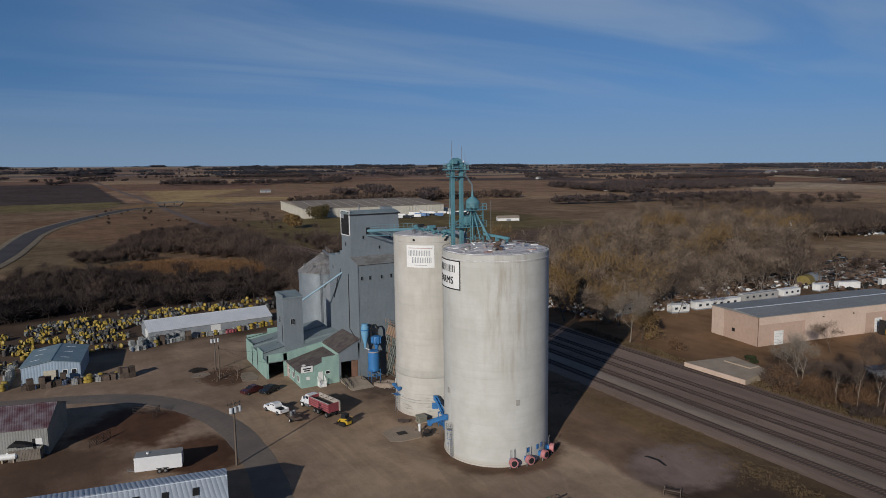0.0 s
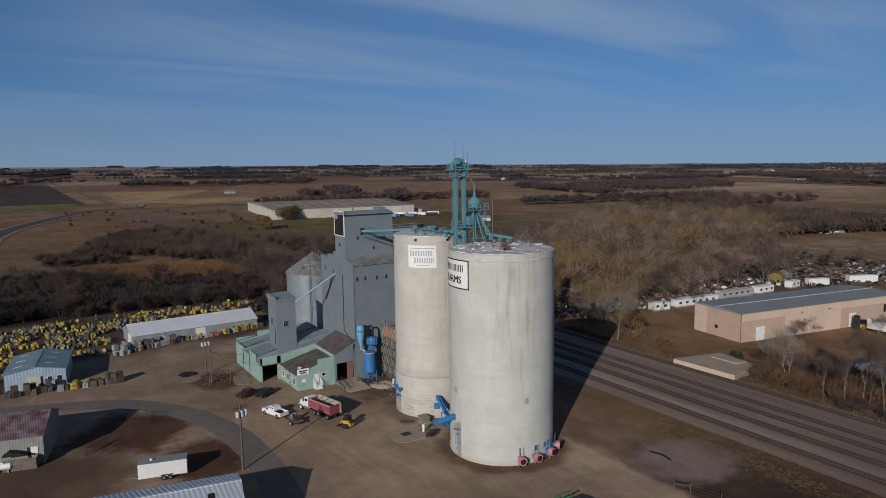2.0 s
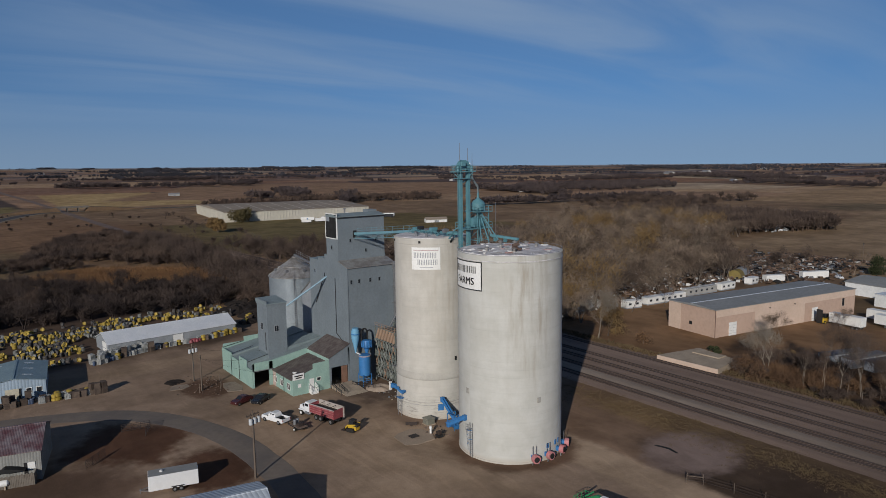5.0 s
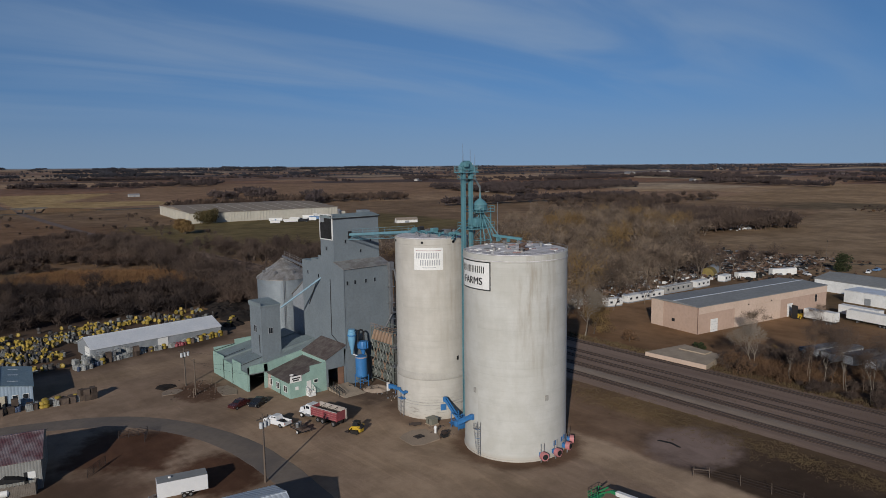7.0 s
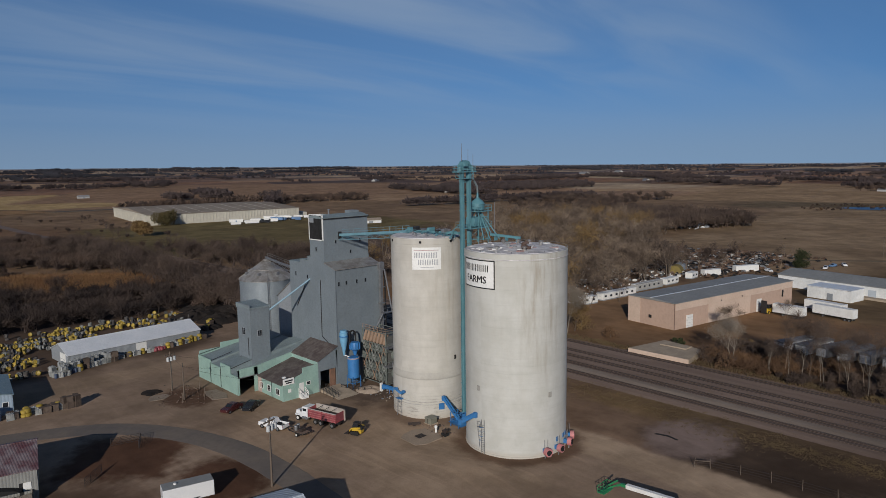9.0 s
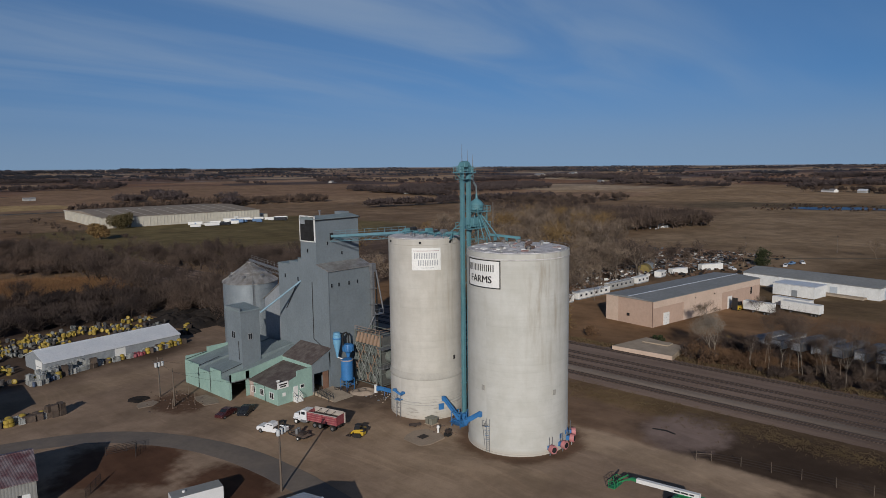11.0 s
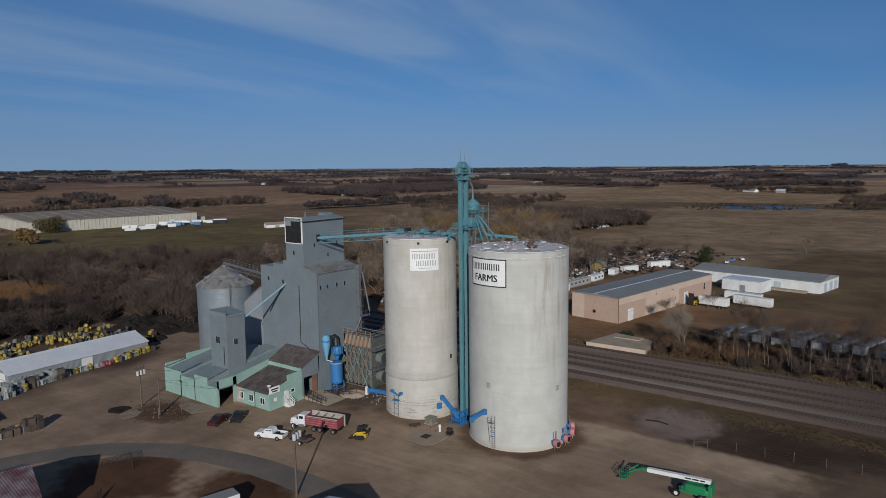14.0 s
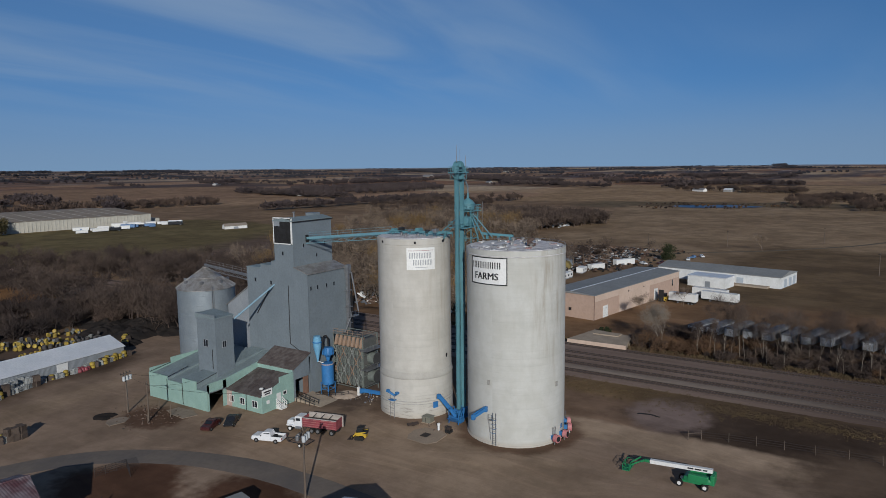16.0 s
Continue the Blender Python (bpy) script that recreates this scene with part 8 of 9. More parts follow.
TWIG = bark("bare_twigs", (0.085, 0.064, 0.051), (0.27, 0.205, 0.152), 0.10)
TWIG_MID = bark("brown_twigs", (0.062, 0.046, 0.04), (0.118, 0.087, 0.07), 0.06)
LIMB = bark("grey_limbs", (0.19, 0.158, 0.128), (0.14, 0.11, 0.088), 0.04)
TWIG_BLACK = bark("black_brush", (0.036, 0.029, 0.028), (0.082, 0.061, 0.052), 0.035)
TWIG_DARK = bark("dark_brush", (0.06, 0.045, 0.04), (0.122, 0.085, 0.066), 0.03)
TWIG_PALE = bark("pale_bark", (0.27, 0.232, 0.19), (0.19, 0.158, 0.125))
LEAF_TAN = bark("dry_tan_leaves", (0.23, 0.15, 0.065), (0.17, 0.11, 0.055), 0.08)
LEAF_RUST = bark("dry_rust_leaves", (0.15, 0.088, 0.05), (0.115, 0.07, 0.045), 0.08)
CEDAR = bark("cedar_green", (0.035, 0.045, 0.022), (0.05, 0.055, 0.028), 0.2)
GRASS = bark("dry_grass", (0.135, 0.098, 0.054), (0.105, 0.075, 0.045), 0.12)
REED = bark("orange_reeds", (0.185, 0.108, 0.054), (0.15, 0.082, 0.043), 0.06)
# Slight violet cast: distance haze mixed into the far trees' brown.
FAR_TREE = bark("far_trees", (0.06, 0.048, 0.05), (0.088, 0.068, 0.064), 0.01)


def stick(verts, faces, a, b, r0, r1):
    """A three-sided tapered limb."""
    d = b - a
    d = d / (np.linalg.norm(d) + 1e-9)
    u = np.cross(d, (0.3, 0.1, 0.95))
    u = u / (np.linalg.norm(u) + 1e-9)
    v = np.cross(d, u)
    k = len(verts)
    for p, r in ((a, r0), (b, r1)):
        for q in range(3):
            c, s = math.cos(q * 2.0944), math.sin(q * 2.0944)
            verts.append(p + r * (c * u + s * v))
    for q in range(3):
        w = (q + 1) % 3
        faces.append((k + q, k + w, k + 3 + w))
        faces.append((k + q, k + 3 + w, k + 3 + q))


def bare_tree(seed, h, twigs, length, width, trunk=0.28, levels=3, spread=0.55, base=0.22, bend=0.12):
    """A bare tree: trunk, limbs and forks, and a haze of fine twigs round their ends. Returns wood and twig meshes as lists."""
    rng = np.random.default_rng(seed)
    wv, wf, tv, tf = [], [], [], []
    ends = []

    def grow(p, d, size, r, level):
        steps = 2
        for _ in range(steps):
            d = d + rng.normal(0, bend, 3) + np.array((0, 0, 0.06))
            d = d / np.linalg.norm(d)
            q = p + d * size / steps
            stick(wv, wf, p, q, r, r * 0.75)
            p, r = q, r * 0.75
            if level >= 1:
                ends.append((p, d, size))
        if level >= levels:
            return
        for _ in range(int(rng.integers(3, 5)) if level == 0 else 3):
            turn = rng.normal(0, spread, 3)
            nd = d + turn
            nd[2] = abs(nd[2]) * 0.8 + 0.12
            nd = nd / np.linalg.norm(nd)
            grow(p, nd, size * rng.uniform(0.62, 0.85), r * 0.66, level + 1)

    for _ in range(int(rng.integers(1, 3))):
        lean = rng.normal(0, bend * 1.33, 3)
        grow(np.array((rng.normal(0, 0.15), rng.normal(0, 0.15), -0.3)), np.array((lean[0], lean[1], 1.0)), h * base * 1.5, trunk, 0)
    pick = rng.integers(0, len(ends), twigs)
    for i in pick:
        p, d, size = ends[i]
        a = p + rng.normal(0, size * 0.28, 3)
        nd = d * 0.7 + rng.normal(0, 0.75, 3) + np.array((0, 0, 0.35))
        nd = nd / np.linalg.norm(nd)
        side = np.cross(nd, rng.normal(0, 1, 3))
        side = side / (np.linalg.norm(side) + 1e-9)
        ln = length * rng.uniform(0.5, 1.3)
        k = len(tv)
        tv += [a - side * width / 2, a + side * width / 2, a + nd * ln]
        tf.append((k, k + 1, k + 2))
    wv, tv = np.array(wv), np.array(tv)
    top = max(wv[:, 2].max(), np.percentile(tv[:, 2], 98))
    return wv * (h / top), wf, tv * (h / top), tf


def leafy_blob(seed, h, r, leaves, size, low=0.0):
    """A dense ragged bush or cedar: many small leaf clumps round uneven lobes."""
    rng = np.random.default_rng(seed)
    lobes = [(rng.normal(0, r * 0.4), rng.normal(0, r * 0.4), rng.uniform(low + 0.2, 0.8) * h, rng.uniform(0.35, 0.6) * r) for _ in range(9)]
    tv, tf = [], []
    for _ in range(leaves):
        x, y, z, q = lobes[int(rng.integers(0, len(lobes)))]
        d = rng.normal(0, 1, 3)
        d = d / np.linalg.norm(d) * q * rng.uniform(0.5, 1.15)
        a = np.array((x, y, z)) + d * np.array((1, 1, 0.9))
        if a[2] < 0.05:
            continue
        u, v = rng.normal(0, 1, 3), rng.normal(0, 1, 3)
        u, v = u / np.linalg.norm(u) * size, v / np.linalg.norm(v) * size * 0.7
        k = len(tv)
        tv += [a - u, a + v, a + u, a - v * 0.6]
        tf.append((k, k + 1, k + 2, k + 3))
    return np.array(tv), tf


def grid_mesh(name, verts, faces, mat):
    me = bpy.data.meshes.new(name)
    me.from_pydata(np.asarray(verts).tolist(), [], faces)
    me.materials.append(mat)
    return me


class Heap:
    """Gathers many placed copies of small meshes into one joined mesh."""

    def __init__(self):
        self.verts, self.tris, self.count = [], [], 0

    def add(self, v, f, x, y, z, yaw, sx, sz):
        c, s = math.cos(yaw), math.sin(yaw)
        out = np.empty_like(v)
        out[:, 0] = x + sx * (c * v[:, 0] - s * v[:, 1])
        out[:, 1] = y + sx * (s * v[:, 0] + c * v[:, 1])
        out[:, 2] = z + sz * v[:, 2]
        self.verts.append(out)
        self.tris.append(f + self.count)
        self.count += len(v)

    def build(self, name, mat, label, category):
        if not self.verts:
            return None
        v, f = np.concatenate(self.verts), np.concatenate(self.tris)
        me = bpy.data.meshes.new(name)
        k = f.shape[1]
        me.vertices.add(len(v))
        me.vertices.foreach_set("co", v.astype(np.float32).ravel())
        me.loops.add(f.size)
        me.loops.foreach_set("vertex_index", f.astype(np.int32).ravel())
        me.polygons.add(len(f))
        me.polygons.foreach_set("loop_start", np.arange(0, f.size, k, dtype=np.int32))
        me.update(calc_edges=True)
        me.validate()
        me.materials.append(mat)
        return tagged(new(name, me), label, category, kind="stuff")


def inside(poly, x, y):
    hit = False
    for (x0, y0), (x1, y1) in zip(poly, poly[1:] + poly[:1]):
        if (y0 > y) != (y1 > y) and x < (x1 - x0) * (y - y0) / (y1 - y0) + x0:
            hit = not hit
    return hit


MID = [bare_tree(100 + i, 8.0, 560, 1.15, 0.075, 0.2, 2, 0.45, 0.26) for i in range(8)]
MID = [(a, np.array(b), c, np.array(d)) for a, b, c, d in MID]
BRUSH = [bare_tree(140 + i, 4.5, 440, 0.95, 0.08, 0.1, 1, 1.0, 0.15) for i in range(6)]
BRUSH = [(a, np.array(b), c, np.array(d)) for a, b, c, d in BRUSH]
FAR = [bare_tree(180 + i, 8.5, 130, 1.5, 0.75, 0.2, 1, 0.8, 0.2) for i in range(4)]
FAR = [(a, np.array(b), c, np.array(d)) for a, b, c, d in FAR]


NEAT = [bare_tree(190 + i, 8.5, 330, 1.3, 0.2, 0.16, 1, 0.7, 0.2) for i in range(5)]
NEAT = [(a, np.array(b), c, np.array(d)) for a, b, c, d in NEAT]


def wood(label, poly, step, protos, size, twig_mat, wood_mat, seed, gap=-0.35, accents=None):
    """A bare wood over a plan outline, thinned by noise."""
    rng = random.Random(seed)
    limbs, twigs, extra = Heap(), Heap(), Heap()
    xs, ys = [p[0] for p in poly], [p[1] for p in poly]
    y = min(ys)
    while y < max(ys):
        x = min(xs)
        while x < max(xs):
            px, py = x + rng.uniform(-0.6, 0.6) * step, y + rng.uniform(-0.6, 0.6) * step
            x += step
            if not inside(poly, px, py) or noise.noise(Vector((px * 0.03, py * 0.03, seed))) < gap or 93 < px < 125.5:
                continue
            a, b, c, d = protos[rng.randrange(len(protos))]
            s, yaw, z = rng.uniform(*size), rng.uniform(0, 6.28), ground_z(px, py)
            limbs.add(a, b, px, py, z, yaw, s * rng.uniform(0.9, 1.25), s)
            tint = accents and noise.noise(Vector((px * 0.045, py * 0.045, seed + 3))) > accents[1]
            (extra if tint else twigs).add(c, d, px, py, z, yaw, s * 1.15, s)
        y += step
    limbs.build("woodland_limbs", wood_mat, label + ", trunks and limbs", "woods")
    twigs.build("woodland_twigs", twig_mat, label + ", fine bare twigs", "woods")
    if accents:
        extra.build("woodland_leaves", accents[0], label + ", crowns with dry leaves", "woods")


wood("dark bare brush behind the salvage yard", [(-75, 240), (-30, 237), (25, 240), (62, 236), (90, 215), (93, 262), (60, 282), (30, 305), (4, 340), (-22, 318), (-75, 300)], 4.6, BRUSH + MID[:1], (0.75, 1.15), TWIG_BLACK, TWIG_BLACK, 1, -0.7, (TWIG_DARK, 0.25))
wood("brown thicket across the low ground", [(4, 372), (40, 368), (92, 352), (94, 470), (93, 565), (60, 540), (36, 480), (20, 432), (4, 398)], 5.4, BRUSH, (0.8, 1.25), TWIG_DARK, TWIG_DARK, 2, -0.3)
wood("grey bare trees along the railway", [(70, 205), (92, 185), (93, 470), (82, 470), (76, 345), (76, 300)], 5.0, MID, (0.95, 1.5), TWIG_MID, TWIG_MID, 3, -0.4)
wood("bare trees east of the railway", [(126, 150), (140, 140), (160, 170), (165, 260)], 6.6, MID, (1.1, 1.9), TWIG, LIMB, 4, -0.4, (LEAF_TAN, 0.25))
wood("brown thicket between the tracks and the mown field", [(126, 245), (165, 250), (185, 330), (180, 372), (150, 400), (126, 420)], 6.4, MID + BRUSH, (0.85, 1.4), TWIG_MID, TWIG_MID, 14, -0.45)
wood("broad bare woods past the tracks", [(140, 150), (175, 165), (262, 205), (295, 195), (365, 228), (432, 265), (450, 330), (440, 400), (390, 420), (310, 345), (240, 300), (200, 300), (170, 290)], 8.5, MID + BRUSH[:1], (0.8, 2.3), TWIG, LIMB, 5, -0.08, (LEAF_TAN, 0.26))
wood("sparse bare trees over the scrapyard", [(150, 160), (262, 160), (275, 215), (220, 200), (160, 172)], 6.2, MID, (0.8, 1.7), TWIG, LIMB, 15, -0.35, (TWIG_MID, 0.1))
wood("sparse bare trees round the scrap heaps", [(262, 160), (345, 150), (350, 225), (262, 215)], 11, MID + BRUSH, (0.6, 1.1), TWIG_MID, TWIG, 19, -0.1)
wood("dark woods beside the far field", [(430, 262), (505, 232), (548, 262), (575, 330), (540, 420), (470, 430), (440, 340)], 6.5, NEAT, (0.9, 1.3), TWIG_MID, TWIG_DARK, 6, -0.5)
wood("dark woods running out past the fields", [(470, 430), (560, 400), (700, 440), (860, 480), (740, 640), (640, 600)], 13, NEAT, (0.7, 1.2), TWIG_MID, TWIG_DARK, 7, -0.02)
wood("long dark belt of trees across the farmland", [(810, 885), (940, 800), (1130, 790), (1250, 900), (1110, 1000), (1000, 1090), (900, 1000)], 13, FAR, (0.8, 1.3), FAR_TREE, FAR_TREE, 18, -0.3)
wood("brush between the tracks and the wagons", [(127, 30), (148, 26), (152, 60), (152, 90), (146, 94), (142, 88), (128, 90), (126, 60)], 3.4, BRUSH, (0.3, 0.62), TWIG_MID, TWIG_MID, 8, -0.4, (LEAF_RUST, 0.22))
wood("dry brush beside the loading dock", [(127, 78), (134, 70), (150, 76), (156, 88), (142, 96), (130, 92)], 2.4, BRUSH, (0.35, 0.8), TWIG_MID, TWIG_MID, 9, -0.6, (LEAF_RUST, 0.1))
wood("scrub on the mown field's edge", [(128, 425), (150, 415), (165, 440), (130, 470)], 8, BRUSH, (0.6, 1.0), TWIG_DARK, TWIG_DARK, 10, -0.3)
wood("dark grove round the far white barns", [(1140, 340), (1175, 350), (1200, 280), (1185, 150), (1110, 140), (1130, 235), (1175, 262), (1172, 300)], 8, NEAT, (0.8, 1.2), TWIG_DARK, TWIG_DARK, 16, -0.3)
wood("dark woods past the open field", [(745, 128), (860, 140), (990, 150), (1000, 20), (860, 0), (725, 30)], 11, NEAT, (0.7, 1.1), TWIG_DARK, TWIG_DARK, 17, -0.1)
wood("reeds and brush round the pond", [(690, 260), (735, 150), (765, 110), (815, 120), (810, 255), (760, 290)], 7.5, BRUSH, (0.25, 0.6), TWIG_DARK, TWIG_DARK, 21, 0.0, (REED, 0.2))
wood("trees behind the warehouse", [(250, 830), (430, 830), (560, 790), (600, 850), (420, 900), (250, 880)], 12, FAR, (0.9, 1.3), TWIG_DARK, TWIG_DARK, 11, -0.3)
wood("brush by the highway embankment", [(20, 640), (95, 560), (95, 860), (40, 880)], 24, BRUSH, (0.4, 0.9), TWIG_MID, TWIG_DARK, 12, 0.05)
wood("brush right of the far railway", [(128, 440), (170, 470), (200, 640), (190, 760), (128, 780)], 17, MID + BRUSH, (0.4, 1.0), TWIG_MID, TWIG_DARK, 13, 0.0)


def shelter_belts():
    """Rows and groves of far trees that break up the fields to the horizon."""
    rng = random.Random(77)
    twigs, hazy = Heap(), Heap()

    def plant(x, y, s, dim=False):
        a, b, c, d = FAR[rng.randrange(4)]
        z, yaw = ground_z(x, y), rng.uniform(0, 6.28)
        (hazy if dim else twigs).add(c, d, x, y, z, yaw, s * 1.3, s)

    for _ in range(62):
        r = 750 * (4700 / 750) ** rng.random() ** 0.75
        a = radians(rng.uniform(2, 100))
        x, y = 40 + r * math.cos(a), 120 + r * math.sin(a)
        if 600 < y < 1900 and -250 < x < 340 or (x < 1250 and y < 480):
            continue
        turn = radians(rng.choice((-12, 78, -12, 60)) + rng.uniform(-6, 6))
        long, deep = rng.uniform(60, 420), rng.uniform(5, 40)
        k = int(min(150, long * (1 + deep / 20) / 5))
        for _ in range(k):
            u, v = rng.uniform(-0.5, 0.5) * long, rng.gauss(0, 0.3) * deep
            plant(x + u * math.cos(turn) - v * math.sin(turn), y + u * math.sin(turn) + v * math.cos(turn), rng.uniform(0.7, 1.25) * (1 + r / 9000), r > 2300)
    for _ in range(120):
        r, a = rng.uniform(1700, 4700), radians(rng.uniform(2, 100))
        x, y = 40 + r * math.cos(a), 120 + r * math.sin(a)
        turn, long = radians(rng.choice((-12, 78)) + rng.uniform(-4, 4)), rng.uniform(150, 700)
        for _ in range(int(long / 11)):
            u, v = rng.uniform(-0.5, 0.5) * long, rng.gauss(0, 6)
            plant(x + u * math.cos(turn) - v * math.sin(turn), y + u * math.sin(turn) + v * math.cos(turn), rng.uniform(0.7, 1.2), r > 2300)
    for i in range(14):
        plant(1340 + i * 13, 800 - i * 18, 1.0)
    # Crowns past 2300 m get a blue-grey base colour that holds haze.
    hazy.build("shelterbelt_rows", bark("distant_hazed_trees", (0.066, 0.066, 0.078), (0.052, 0.052, 0.062), 0.005), "distant shelterbelt crowns near the horizon, haze in their blue-grey colour", "trees")
    twigs.build("shelterbelt_crowns", FAR_TREE, "far dark shelterbelt crowns among the fields", "trees")


shelter_belts()


def tree(kind, x, y, h, seed, label, twigs=1500, pale=False, leaf=None, z=None, slim=False):
    a, b, c, d = bare_tree(seed, h, int(twigs * 2.4), 0.15 * h, 0.032, 0.011 * h, 4, 0.2, 0.32, 0.05) if slim else bare_tree(seed, h, int(twigs * 1.9), 0.12 * h, 0.13 if leaf else 0.035, 0.016 * h, 4, 0.36, 0.22)
    t = thing(kind, label, "tree")
    for name, v, f, m in (("trunk", a, b, TWIG_PALE if pale else TWIG), ("crown", c, d, leaf or (TWIG_MID if slim else TWIG_PALE if pale else TWIG))):
        ob = new(name, grid_mesh(name, v, f, m))
        ob.parent = t
    put(t, x, y, ground_z(x, y) if z is None else z)


tree("bare_tree", 129.2, 131.8, 14.0, 301, "pale-barked bare tree beside the tracks", 1900, True)
tree("leafy_tree", 134.5, 132.5, 9.0, 302, "tree with dry tan leaves beside the tracks", 1700, False, LEAF_TAN)
tree("bare_tree", 131.5, 147, 10, 303, "bare grey tree beside the tracks", 1300)
tree("bare_tree", 134.5, 86.5, 12.0, 304, "tall wispy bare tree near the loading dock", 1900, True)
tree("bare_tree", 167, 100.5, 8.0, 305, "bare grey tree before the tan wall", 1100)
tree("bare_tree", 191, 95.0, 6.5, 306, "small bare tree beside the trailers", 700)
OLIVE = bark("olive_brown_leaves", (0.085, 0.072, 0.036), (0.115, 0.09, 0.042), 0.15)
for lx, ly, lh, lr, seed, mat, label in ((213, 619, 12.0, 8.6, 307, OLIVE, "broad round olive-brown tree before the warehouse"), (163, 541, 11.5, 6.0, 309, LEAF_TAN, "round tree with orange-tan leaves by the field")):
    lt = thing("leafy_tree", label, "tree")
    v, f = leafy_blob(seed, lh, lr, 3600, 0.85, 0.1)
    ob = new("crown", grid_mesh("crown", v, f, mat))
    ob.parent = lt
    part("trunk", tube(BM(), (0, 0, -0.5), (0, 0, lh * 0.6), 0.45, 0.15), WOOD, lt)
    put(lt, lx, ly, ground_z(lx, ly))
tree("bare_tree", 166, 149, 11, 313, "bare grey tree before the mobile homes", 1000)
tree("bare_tree", 181, 147, 9.5, 314, "bare grey tree before the mobile homes", 900)
tree("bare_tree", 154, 152, 12, 315, "tall bare grey tree before the mobile homes", 1100)
tree("bare_tree", 372, 96, 9, 310, "bare tree at the edge of the field", 900)
tree("bare_tree", 299, 137, 11, 311, "bare tree above the scrapyard", 1000)
tree("bare_tree", 262, 146, 9, 312, "bare tree above the scrapyard", 900)
for i in range(30):
    tx, ty = 129.5 + (i * 41 % 9) * (1.6 if i % 4 == 0 else 0.75), 76 - i * 1.75
    tree("bare_tree", tx, ty, 9.0 + (i * 29 % 50) / 10 + (3.5 if i % 5 == 1 else 0), 330 + i, "slender pale bare tree on the railway bank", 800, i % 3 != 1, slim=True)
cedar_v, cedar_f = leafy_blob(401, 8.5, 4.0, 2600, 0.35)
ced = thing("cedar_tree", "dense dark green cedar by the scrapyard", "tree")
ob = new("crown", grid_mesh("crown", cedar_v, cedar_f, CEDAR))
ob.parent = ced
part("trunk", tube(BM(), (0, 0, -0.3), (0, 0, 5), 0.3, 0.1), WOOD, ced)
put(ced, 309, 132, ground_z(309, 132))
for i, (bx, by, bh, br, mat) in enumerate(((137, 132, 5.5, 3.6, LEAF_TAN), (135, 121, 3.0, 2.4, LEAF_RUST), (131, 88.6, 5.2, 3.6, LEAF_RUST), (128.5, 85, 3.0, 2.6, LEAF_RUST), (143, 104, 2.0, 1.3, CEDAR), (150, 90, 3.0, 2.4, LEAF_TAN))):
    v, f = leafy_blob(420 + i, bh, br, 900, 0.22)
    b = thing("dry_bush", ("dense tan autumn bush", "low rust-brown autumn bush", "rust-brown autumn bush", "broad rust-brown autumn bush", "small dark green bush", "tan autumn bush")[i] + " near the tracks", "bush")
    ob = new("foliage", grid_mesh("foliage", v, f, mat))
    ob.parent = b
    stem = BM()
    for a in (-0.4, 0.0, 0.4):
        tube(stem, (0, 0, -0.2), (a, a * 0.5, bh * 0.5), 0.06, 0.03, 5)
    part("stem", stem, WOOD, b)
    put(b, bx, by, ground_z(bx, by))


def weeds(name, label, count, spot, size, mat, seed):
    """Tufts of dry grass blades in one mesh."""
    rng = np.random.default_rng(seed)
    verts, tris = [], []
    for _ in range(count):
        x, y = spot(rng)
        z = ground_z(x, y) + 0.02
        h = rng.uniform(*size)
        for _ in range(7):
            lean, a = rng.normal(0, 0.35, 2) * h, rng.uniform(0, 6.28)
            ox, oy = rng.normal(0, 0.25, 2)
            w = 0.07
            k = len(verts)
            verts += [(x + ox - w * math.cos(a), y + oy - w * math.sin(a), z), (x + ox + w * math.cos(a), y + oy + w * math.sin(a), z), (x + ox + lean[0], y + oy + lean[1], z + h * rng.uniform(0.6, 1.1))]
            tris.append((k, k + 1, k + 2))
    tagged(new(name, grid_mesh(name, verts, tris, mat)), label, "grass", kind="stuff")


weeds("dry_grass", "dry tan grass along the old fence", 900, lambda r: (r.normal(87.2, 1.7), r.normal(49, 9)), (0.06, 0.22), GRASS, 1)
weeds("dry_grass", "dry grass on the railway bank", 1500, lambda r: (r.uniform(125.2, 130), r.uniform(20, 150)), (0.3, 0.9), GRASS, 2)
weeds("dry_grass", "orange-tan reeds in the low ground", 5200, lambda r: (lambda u, v: (22 + u * 58 + v * 16, 352 - u * 58 + v * 18))(r.uniform(0, 1), r.normal(0, 0.5)), (0.8, 1.8), REED, 3)
weeds("dry_grass", "low tan grass tufts on the rough ground beside the tracks", 1000, lambda r: (r.normal(88, 3.2), r.uniform(58, 112)), (0.06, 0.22), GRASS, 5)
weeds("dry_grass", "dry grass tufts between the railway tracks", 1300, lambda r: (r.choice((106.2, 111.4, 118.2)) + r.normal(0, 0.7), r.uniform(40, 150)), (0.06, 0.22), GRASS, 6)

# Horizon backdrop: distant haze painted as a low blue-grey strip.
haze_band = BM()
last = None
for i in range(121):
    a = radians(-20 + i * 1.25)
    row = [haze_band.verts.new((40 + r * math.cos(a), 120 + r * math.sin(a), z)) for r, z in ((4835, -30), (4840, 18.0 - 4800 * (0.0075 * math.cos(a) - 0.0005 * math.sin(a) - 0.0055) + 2.0 * noise.noise(Vector((a * 9, 0, 0))) + 1.2 * noise.noise(Vector((a * 40, 3, 0)))))]
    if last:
        haze_band.faces.new((last[0], row[0], row[1], last[1]))
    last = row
single("backdrop", haze_band, material("hazy_distance", (0.16, 0.185, 0.23), (0.12, 0.14, 0.175), 0.004, 0.9), "low blue-grey horizon backdrop with haze in its colour", "horizon", kind="structure")


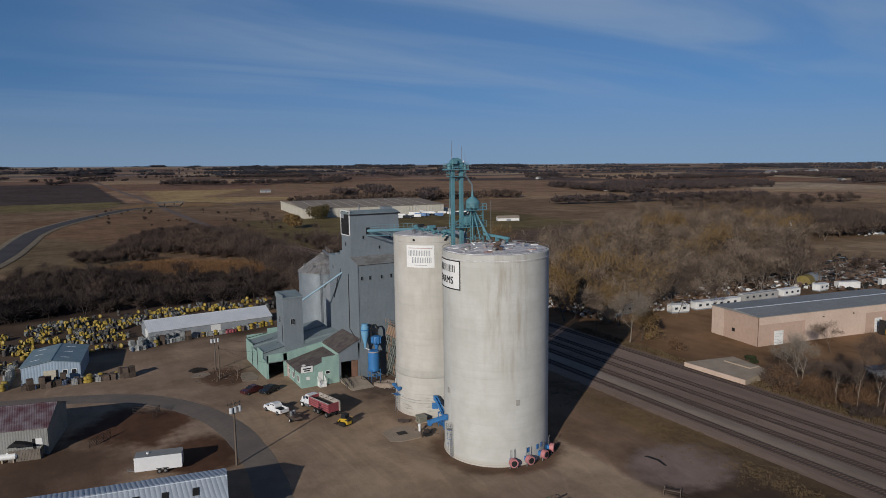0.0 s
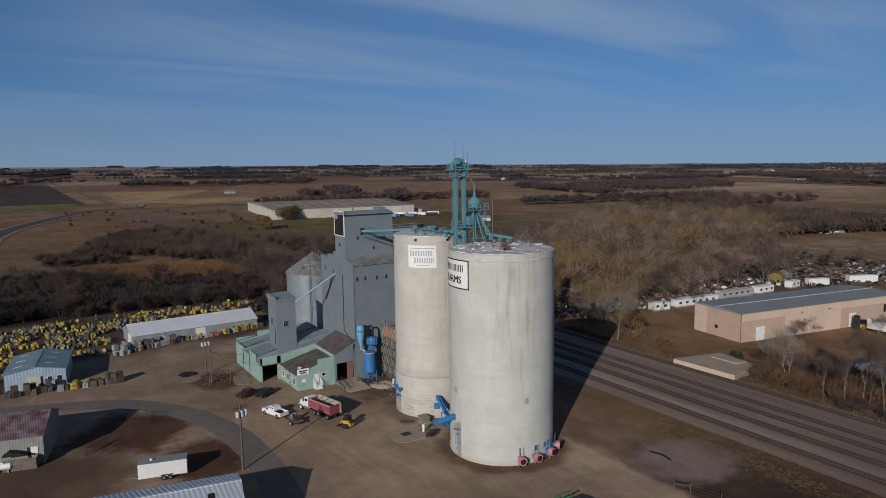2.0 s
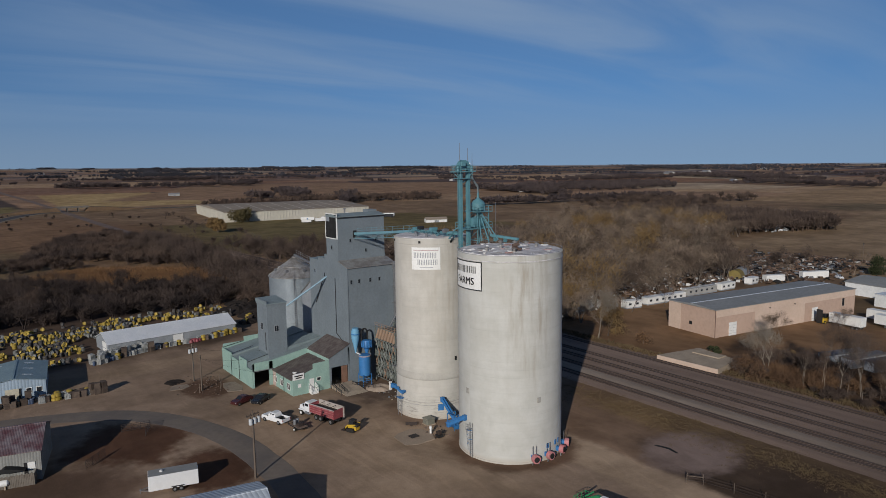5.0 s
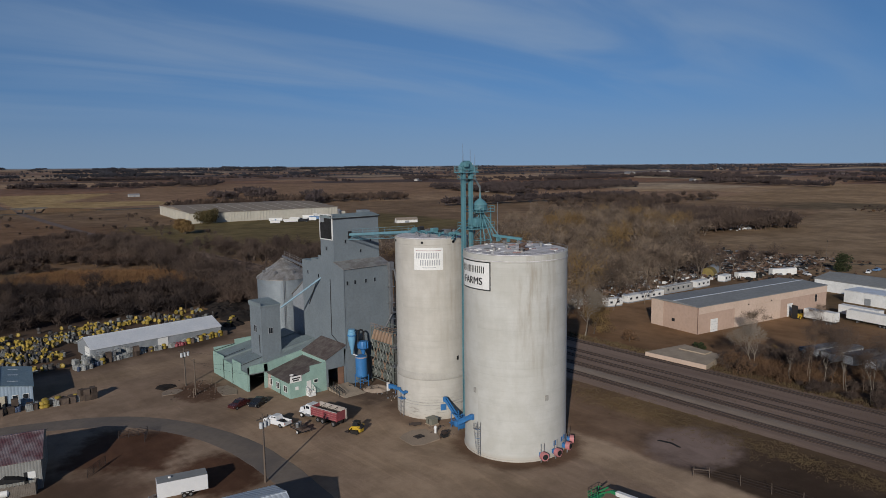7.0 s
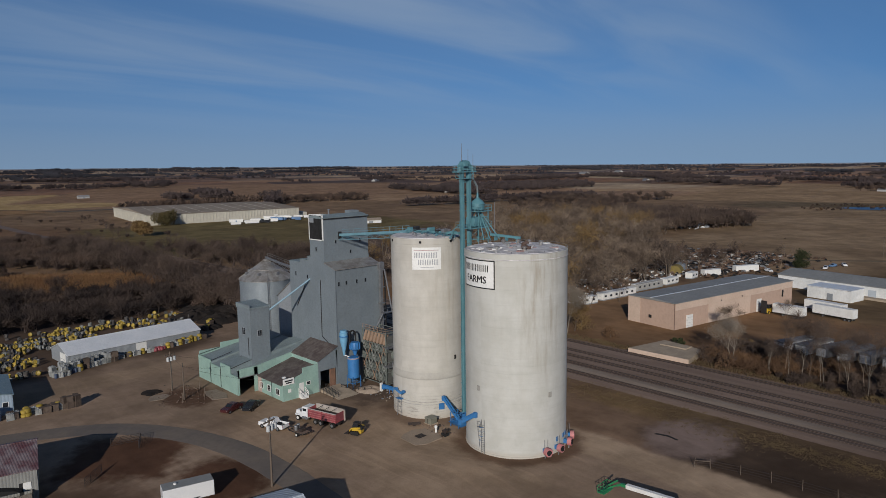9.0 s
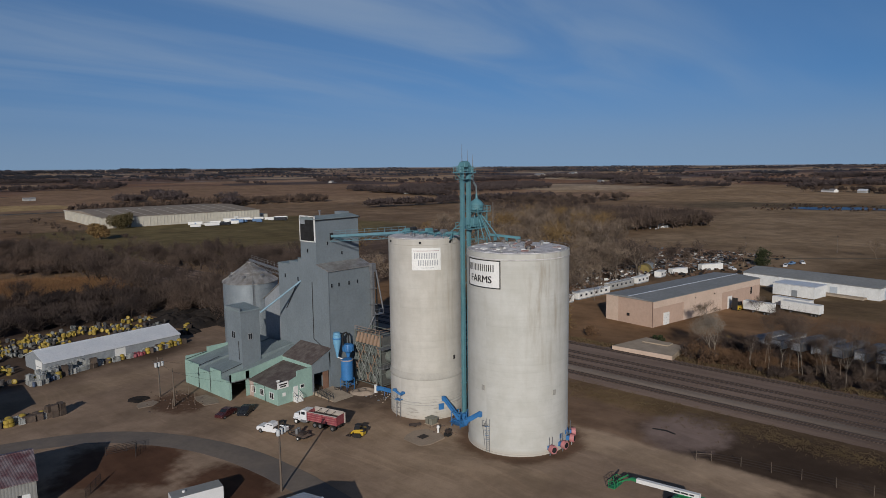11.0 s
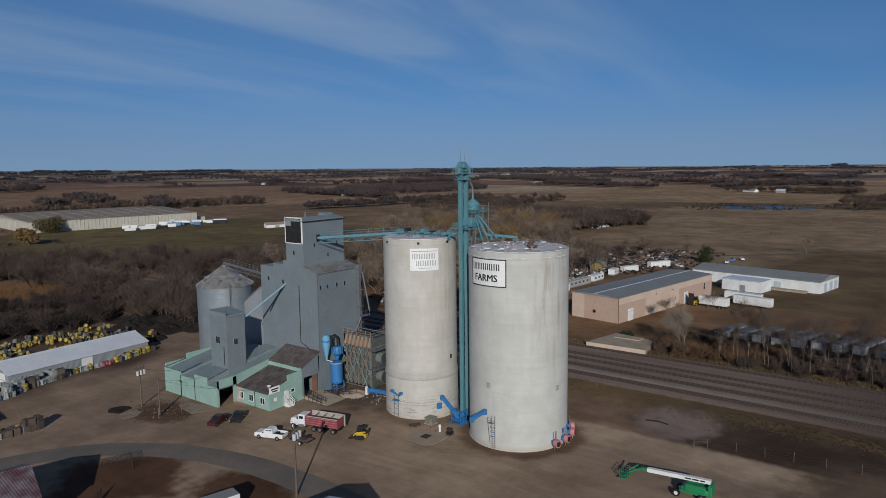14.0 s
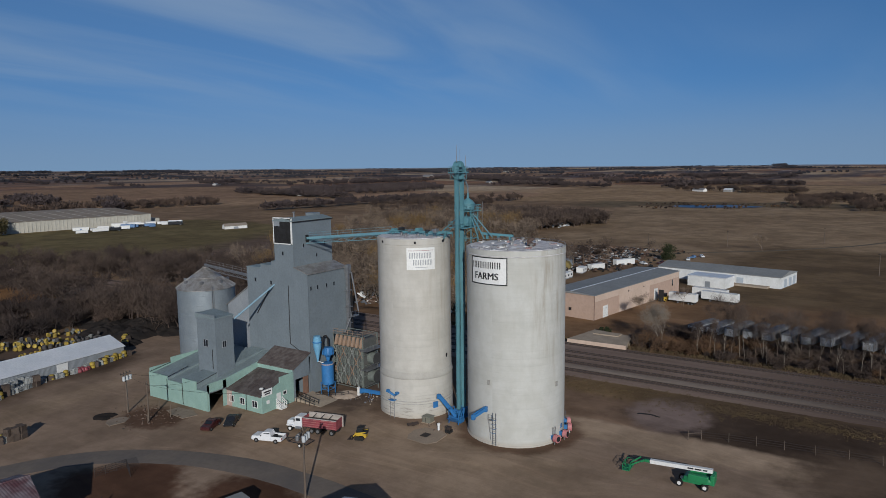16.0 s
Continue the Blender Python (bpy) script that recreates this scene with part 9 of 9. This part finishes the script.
def heap(x, y, r, h, seed, mat, label):
    """A lumpy low mound on the ground."""
    bm, last = BM(), None
    for k in range(9):
        f = 1 - k / 8
        ring = []
        for i in range(22):
            a = 2 * math.pi * i / 22
            wob = 1 + 0.35 * noise.noise(Vector((math.cos(a) * 1.4 + seed, math.sin(a) * 1.4, 0)))
            px, py = x + r * f * wob * math.cos(a), y + r * f * wob * math.sin(a)
            lump = 0.6 * h * noise.noise(Vector((px * 0.6, py * 0.6, seed)))
            ring.append(bm.verts.new((px, py, ground_z(px, py) - 0.15 + (h * (1 - f * f) + lump * (1 - f)) if k else ground_z(px, py) - 0.2)))
        if last:
            for i in range(22):
                j = (i + 1) % 22
                bm.faces.new((last[i], last[j], ring[j], ring[i]))
        last = ring
    return single("earth_mound", bm, mat, label, "earth mound", "mounds behind the shed", smooth=False)


DARK_EARTH = material("dark_earth", (0.017, 0.015, 0.014), (0.03, 0.024, 0.021), 0.5, 0.95, bump=0.6)
for i, (hx, hy, hr, hh) in enumerate(((66, 214, 7, 2.0), (73, 208, 6, 1.6), (63, 224, 8, 2.2), (74, 222, 8, 2.4), (59, 206, 3.5, 1.1), (80, 214, 7, 2.0), (69, 233, 8, 2.2))):
    heap(hx, hy, hr, hh, i, DARK_EARTH, "lumpy dark earth heap behind the sheds")
heap(24.6, 160.4, 2.4, 0.6, 9, DARK_EARTH, "low dark debris heap by the poles")
PAD = material("broken_pad", (0.30, 0.24, 0.185), (0.22, 0.175, 0.135), 0.5, 0.9, bump=0.3)
for pad in ([(22.2, 155.0), (24.9, 154.3), (26.7, 155.6), (26.2, 157.3), (23.6, 157.9), (22.6, 156.8)], [(31.5, 146.6), (34.2, 145.7), (35.4, 148.4), (35.0, 152.4), (32.7, 153.0), (31.9, 150.6)]):
    single("pavement", solid(BM(), pad, "z", -0.1, 0.07), PAD, "broken pale concrete pad beside the drive shed", "pavement", kind="structure")
scrap_field("yard_rubble", "splintered wood and rubble round the poles", 190, lambda r: (r.gauss(28.5, 2.8), r.gauss(153.5, 3.8)), (0.1, 0.38), [RUST, RUST, SLEEPER, PALLET], 31)
scrap_field("yard_rubble", "rubble and rusty bits below the dryer", 110, lambda r: (r.uniform(55.5, 60), r.uniform(121, 131)), (0.1, 0.42), [STEEL, RUST, CONCRETE], 32)
scrap_field("yard_rubble", "dark loose bits beside the silo pad", 40, lambda r: (r.uniform(50.5, 55), r.uniform(100, 108)), (0.1, 0.4), [RUST, SLEEPER], 33)
for rx, ry, rl in ((31.0, 149.4, 2.2), (32.6, 155.2, 1.6), (26.8, 150.2, 1.8)):
    stub = thing("wooden_post", "short leaning wooden post in the rubble", "post", group="old posts by the poles")
    part("shaft", tube(BM(), (0, 0, -0.2), (0.2, 0.1, rl), 0.08, 0.07, 7), WOOD, stub)
    put(stub, rx, ry, 0)

GRAIN_DUST = material("grain_dust", (0.42, 0.33, 0.26), (0.34, 0.27, 0.21), 0.8, 0.95, bump=0.3)
heap(57.5, 129.0, 3.2, 0.8, 21, GRAIN_DUST, "pinkish spill of grain dust below the dryer")
